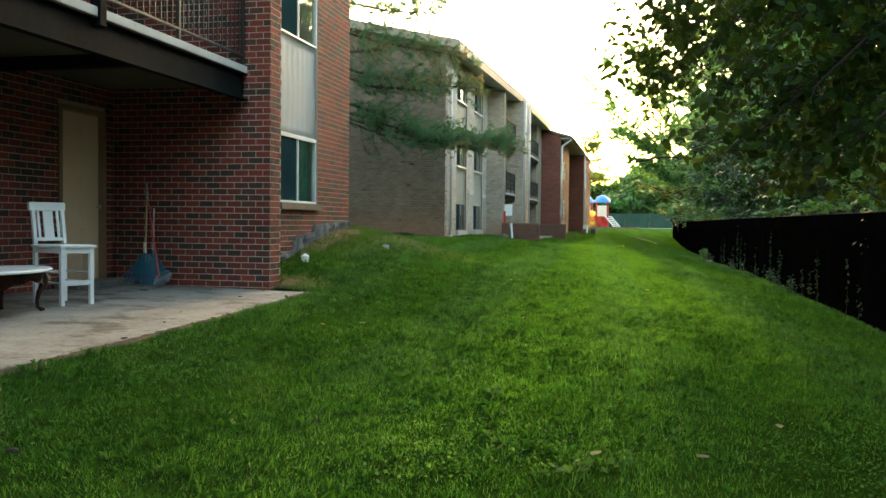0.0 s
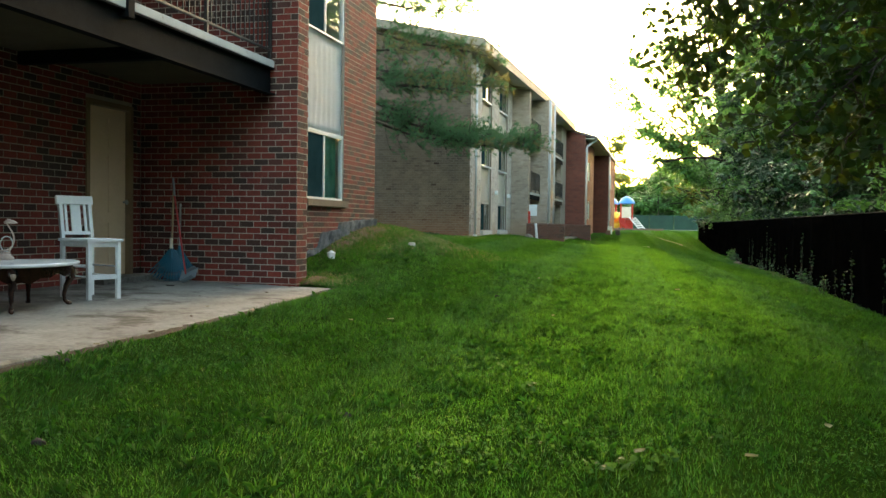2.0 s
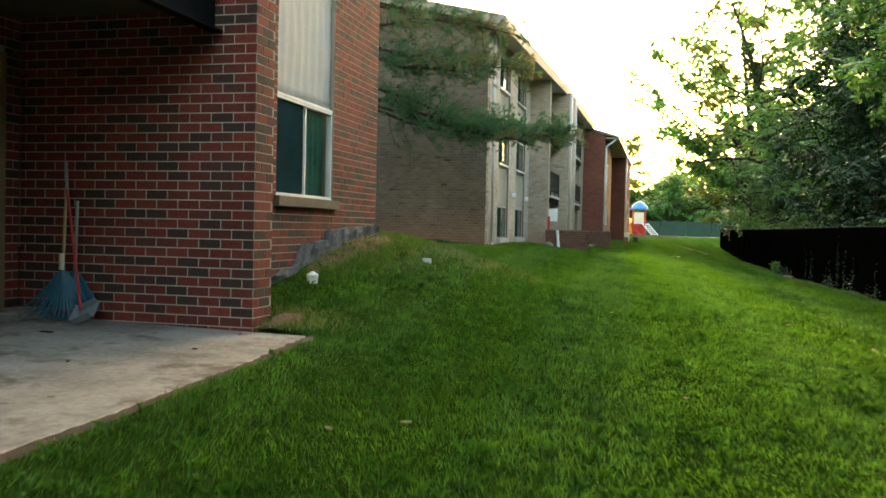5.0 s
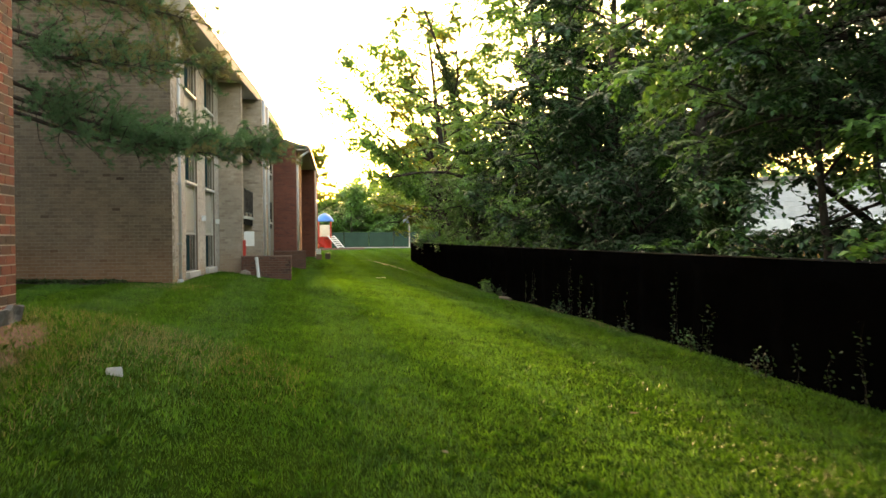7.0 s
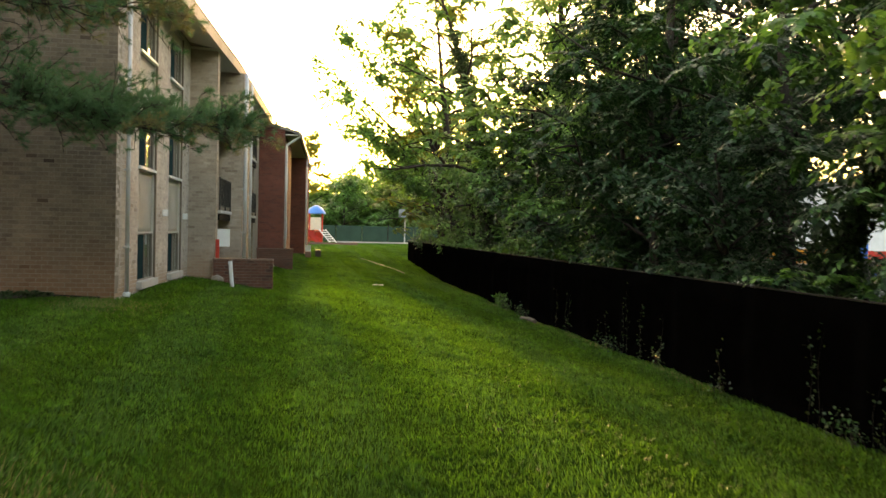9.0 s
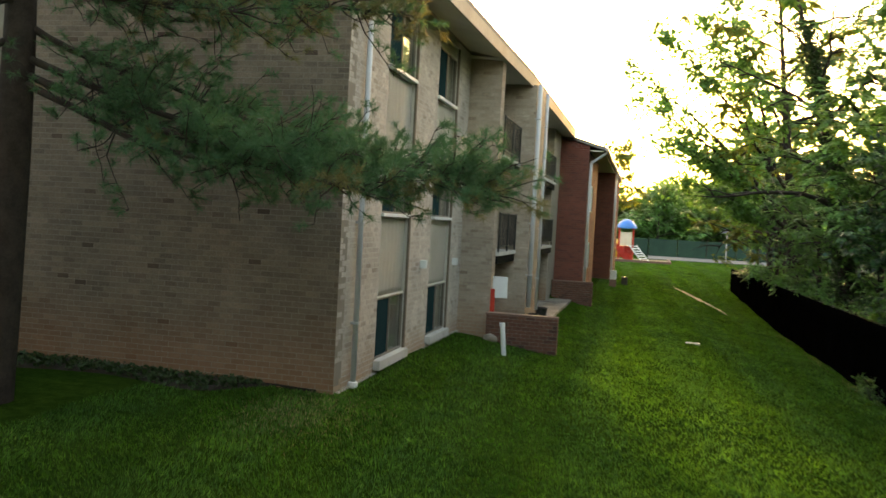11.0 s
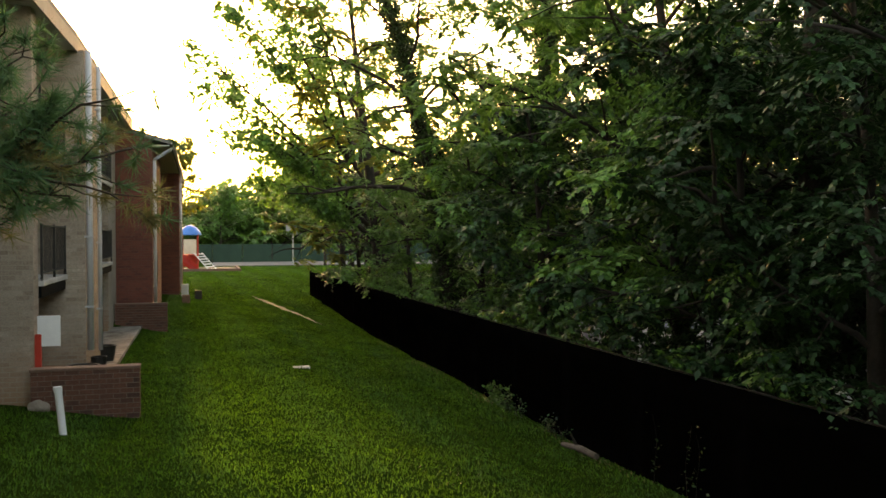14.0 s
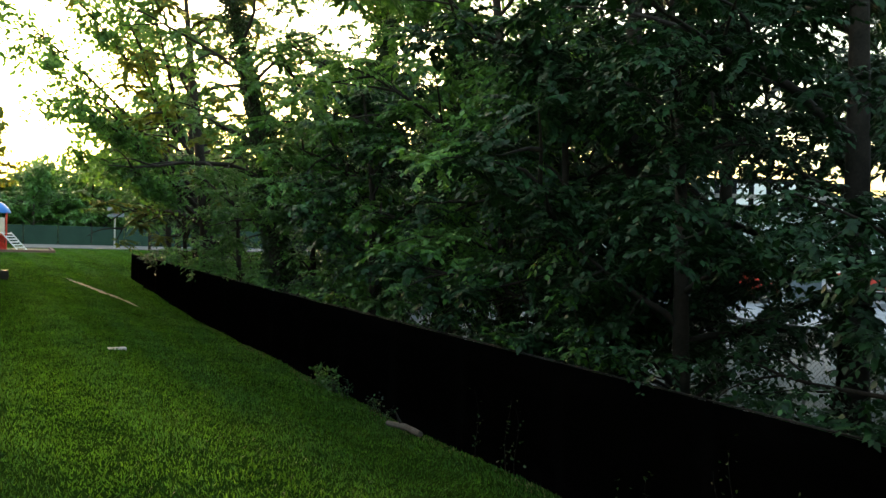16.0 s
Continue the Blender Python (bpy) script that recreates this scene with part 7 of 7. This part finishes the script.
M_CLAY = surface("reddish_clay", (0.065, 0.032, 0.019), (0.175, 0.088, 0.052), 45, 6, 0.95, 0.7)
clay_patch(-5.06, 13.9, 0.26, 1.45, 3.0)
clay_patch(-4.52, 10.62, 0.17, 0.30, 8.0)
# bare soil whose dark colour also carries the trees' shade
clay_patch(2.1, 3.7, 0.9, 2.0, 5.0, surface("shade_dark_humus", (0.006, 0.006, 0.003), (0.032, 0.028, 0.015), 40, 7, 0.95, 0.8, spot=(0.075, 0.055, 0.03), spot_scale=24, spot_at=0.66), "bare soil and litter under the trees, darkened for their shade")


# mulch strip with ivy added at the gable's foot, near-black to hold the ground shade
def bed_edge(x):
    """How far the bed reaches out from the gable wall at x."""
    return 28.9 - np.maximum(0.0, 0.75 * smooth_step(-7.4, -8.2, x) + 0.12 * np.sin(x * 2.1))


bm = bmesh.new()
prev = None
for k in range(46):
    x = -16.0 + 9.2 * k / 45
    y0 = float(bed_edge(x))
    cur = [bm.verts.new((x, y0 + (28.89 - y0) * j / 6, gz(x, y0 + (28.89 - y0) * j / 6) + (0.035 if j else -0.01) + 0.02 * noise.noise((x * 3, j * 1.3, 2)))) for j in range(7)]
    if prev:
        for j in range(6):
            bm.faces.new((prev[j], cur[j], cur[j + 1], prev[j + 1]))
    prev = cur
tagged(part("mulch_bed", bm, surface("shade_dark_mulch", (0.010, 0.007, 0.005), (0.035, 0.024, 0.016), 40, 5, 0.95, 0.9), smooth=True), "mulch strip under the pine, its dark colour holding the ground shade", "mulch", kind="structure")
rngi = np.random.default_rng(340)
ix = rngi.uniform(-14.0, -7.6, 2600)
iy = bed_edge(ix) + (28.88 - bed_edge(ix)) * rngi.uniform(0.02, 1.0, len(ix))
iz = ground_z(ix, iy) + 0.03 + rngi.uniform(0, 0.07, len(ix)) * smooth_step(-7.0, -8.0, ix)
tagged(part("ivy_groundcover", np_mesh("ivy_groundcover", *leaf_quads(np.stack([ix, iy, iz], -1), 0.09, rngi, 0.8, 1.1), M_IVY), None), "ivy leaves added over the dark bed by the gable", "ivy", kind="stuff")


# ---- grass ----
def on_lawn(x, y):
    ok = (x < np.interp(y, [0, 70], [fence_x(0), fence_x(70)]) + 0.05) | (y > 68.6)
    ok &= (x > np.interp(y, [-6, 4.3, 5.7, 7.8, 8.9, 9.9, 10.25, 10.3], [-3.68, -3.71, -3.69, -3.83, -3.91, -4.0, -4.06, -9.0]) + 0.035 * np.sin(y * 5.3) * np.sin(y * 1.9))
    ok &= ~((x < -4.64) & (y < 10.65)) & ~((x < -5.18) & (y < 15.12)) & ~((x < -6.5) & (y > 28.85)) & ~((x < -4.99) & (y > 36.6) & (y < 51.2)) & ~((x < -4.16) & (y > 36.7) & (y < 37.05)) & ~((x < -4.2) & (y > 50.85) & (y < 51.2)) & ~((x < -4.6) & (y > 51.2))
    ok &= ~((y > bed_edge(x)) & (y < 28.9) & (x < -6.9))
    ok &= ~((y > 55) & (y < 66) & (np.abs(x - np.interp(y, [55, 57.5, 60, 62, 64, 66], [1.25, 0.72, 0.25, -0.1, -0.45, -0.75])) < 0.17 * np.sin((y - 55) / 11 * 3.14) + 0.10 * np.sin(y * 3.1) * np.sin(y * 1.3)))
    return ok


def patch(cx, cy, rx, ry):
    return lambda x, y: np.exp(-((x - cx) / rx) ** 2 - ((y - cy) / ry) ** 2)


# Grass is thinned here to darken the lawn where tree shade falls.
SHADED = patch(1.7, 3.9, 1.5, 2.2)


def blades(name, x0, x1, y0, y1, per, hgt, wid, seed, mat, label, fade=None):
    rng = np.random.default_rng(seed)
    n = int((x1 - x0) * (y1 - y0) * per)
    x, y = rng.uniform(x0, x1, n), rng.uniform(y0, y1, n)
    keep = on_lawn(x, y)
    if fade is not None:
        keep &= rng.random(n) < fade(x, y)
    x, y = x[keep], y[keep]
    n = len(x)
    z = ground_z(x, y) - 0.004
    tall = hgt * rng.uniform(0.5, 1.3, n) * (1 + 0.22 * np.sin(x * 2.3 + 1.1 * np.sin(y * 1.7)) * np.sin(y * 1.9 + x) + 0.30 * np.sin(x * 9.1 + 1.9 * np.sin(y * 6.3)) * np.sin(y * 8.3 - 2.1 * np.sin(x * 5.1)) + 0.16 * np.sin(x * 23 + 2.3 * np.sin(y * 17)) * np.sin(y * 21 + x * 5))
    az, ln = rng.uniform(0, 6.283, n), rng.uniform(0.15, 0.85, n)
    c = np.stack([x, y, z], -1)
    side = np.stack([np.cos(az), np.sin(az), np.zeros(n)], -1)
    az2 = rng.uniform(0, 6.283, n)
    comb = 0.42 * np.tanh(4 * np.sin((x + 0.05 * y) * 2 * np.pi / 1.9))
    tip = c + np.stack([np.cos(az2) * ln * tall, (np.sin(az2) * ln + comb) * tall, tall * np.sqrt(1 - 0.6 * ln ** 2)], -1)
    v = np.stack([c - side * wid, c + side * wid, tip], 1).reshape(-1, 3)
    tagged(part(name, np_mesh(name, v, np.arange(3 * n).reshape(-1, 3), mat), None), label, "grass", kind="stuff")


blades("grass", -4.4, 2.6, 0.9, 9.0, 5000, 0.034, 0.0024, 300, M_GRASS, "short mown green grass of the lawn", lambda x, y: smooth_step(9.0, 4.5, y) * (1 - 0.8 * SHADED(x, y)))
blades("grass", -4.2, 2.2, 0.9, 6.0, 260, 0.040, 0.0024, 305, M_GRASS_LIGHT, "pale grass blades standing for highlights in the lawn", lambda x, y: 1 - 0.95 * SHADED(x, y))
blades("grass", -5.4, 3.2, 6.0, 14.0, 110, 0.042, 0.0034, 306, M_GRASS_LIGHT, "pale grass blades standing for highlights in the lawn")
blades("grass", -5.6, 3.3, 4.4, 17.0, 2400, 0.042, 0.0042, 301, M_GRASS_EVEN, "short mown green grass of the lawn", lambda x, y: smooth_step(4.4, 8.5, y) * smooth_step(17.0, 12.0, y))
blades("grass", -9.5, 3.3, 12.0, 29.0, 1150, 0.052, 0.0064, 302, M_GRASS_EVEN, "short mown green grass of the lawn", lambda x, y: smooth_step(12.0, 16.5, y))
blades("grass", -9.0, 8.0, 62.0, 100.0, 130, 0.07, 0.022, 304, M_GRASS_EVEN, "short mown green grass of the lawn")
blades("grass", -7.0, 3.2, 29.0, 62.0, 480, 0.058, 0.0100, 303, M_GRASS_EVEN, "short mown green grass of the lawn")

def tufts(x0, x1, y0, y1, per, each, hgt, wid, seed, mat, label):
    """Blades that spring from shared roots and lean outwards."""
    rng = np.random.default_rng(seed)
    n = int((x1 - x0) * (y1 - y0) * per)
    x, y = rng.uniform(x0, x1, n), rng.uniform(y0, y1, n)
    keep = on_lawn(x, y) & (rng.random(n) > SHADED(x, y)) & (rng.random(n) < 0.45 + 0.5 * np.sin(x * 2.9 + 1.3 * np.sin(y * 1.1)) * np.sin(y * 2.3 - x))
    x, y = np.repeat(x[keep], each), np.repeat(y[keep], each)
    n = len(x)
    az, r = rng.uniform(0, 6.283, n), rng.uniform(0, 0.02, n)
    c = np.stack([x + np.cos(az) * r, y + np.sin(az) * r, ground_z(x, y) - 0.004], -1)
    tall, ln = hgt * rng.uniform(0.55, 1.25, n), rng.uniform(0.2, 0.95, n)
    bend = np.stack([np.cos(az), np.sin(az), np.zeros(n)], -1)
    side = np.stack([-np.sin(az), np.cos(az), np.zeros(n)], -1) * wid
    mid = c + bend * (tall * ln * 0.35)[:, None] + np.array([0, 0, 1]) * (tall * 0.62)[:, None]
    tip = c + bend * (tall * ln)[:, None] + np.array([0, 0, 1]) * (tall * (1 - 0.35 * ln))[:, None]
    v = np.stack([c - side, c + side, mid + side * 0.75, tip, mid - side * 0.75], 1).reshape(-1, 3)
    tagged(part("grass_tufts", np_mesh("grass_tufts", v, np.arange(5 * n).reshape(-1, 5), mat), None), label, "grass", kind="stuff")


tufts(-4.2, 2.4, 0.9, 7.5, 55, 9, 0.058, 0.0022, 330, M_GRASS_EVEN, "uneven longer tufts in the lawn")
tufts(-5.4, 3.1, 6.0, 16.0, 26, 9, 0.068, 0.0034, 331, M_GRASS_EVEN, "uneven longer tufts in the lawn")
tufts(-6.5, 3.0, 16.0, 30.0, 8, 10, 0.07, 0.006, 332, M_GRASS_EVEN, "uneven longer tufts in the lawn")

blades("dry_grass", -5.6, -2.9, 10.3, 17.5, 5200, 0.058, 0.0035, 311, M_STRAW, "dry brown straw on the mound by the wall", lambda x, y: np.maximum(np.maximum(0.75 * patch(-5.0, 14.3, 0.5, 1.3)(x, y), 0.26 * patch(-4.2, 15.7, 1.3, 1.1)(x, y)), 0.95 * patch(-4.42, 10.66, 0.26, 0.34)(x, y)))
blades("dry_grass", -9.0, -4.8, 24.0, 29.0, 1200, 0.05, 0.005, 312, M_STRAW, "dry brown straw under the pine", lambda x, y: 0.7 * patch(-6.4, 27.6, 0.7, 1.0)(x, y))
blades("grass", -5.17, -4.55, 12.2, 15.4, 1300, 0.085, 0.0035, 315, M_GRASS_EVEN, "sparse grass growing through the bare clay", lambda x, y: 0.25 + 0.75 * smooth_step(-5.1, -4.75, x))
blades("grass", -4.62, -4.1, 10.3, 11.2, 1500, 0.07, 0.003, 316, M_GRASS_EVEN, "sparse grass growing through the bare clay", lambda x, y: 0.2 + 0.8 * smooth_step(-4.5, -4.2, x))
rngc = np.random.default_rng(320)
n = 30000
cx, cy = rngc.uniform(-3.6, 3.0, n), rngc.uniform(1.2, 6.8, n)
keep = (np.sin(cx * 1.9 + 2.0 * np.sin(cy * 0.8)) * np.sin(cy * 1.3 + cx * 0.7) + 0.9 * smooth_step(-0.5, 1.2, cx) * smooth_step(6.0, 3.0, cy)) > rngc.uniform(0.15, 1.3, n)
cx, cy = cx[keep], cy[keep]
cv = np.stack([cx, cy, ground_z(cx, cy) + rngc.uniform(0.015, 0.042, len(cx))], -1)
tagged(part("clover", np_mesh("clover", *leaf_quads(cv, 0.030, rngc, 1.6, 0.95), M_CLOVER), None), "small clover leaves among the grass", "weeds", kind="stuff")
blades("dry_grass", 1.8, 3.2, 24.0, 52.0, 500, 0.05, 0.007, 313, M_STRAW, "dry brown grass edge along the fence", lambda x, y: 0.9 * np.exp(-((x - (3.05 - 0.016 * (y - 30.0)) + 0.12) / 0.16) ** 2) * (0.5 + 0.5 * np.sin(y * 1.3)))
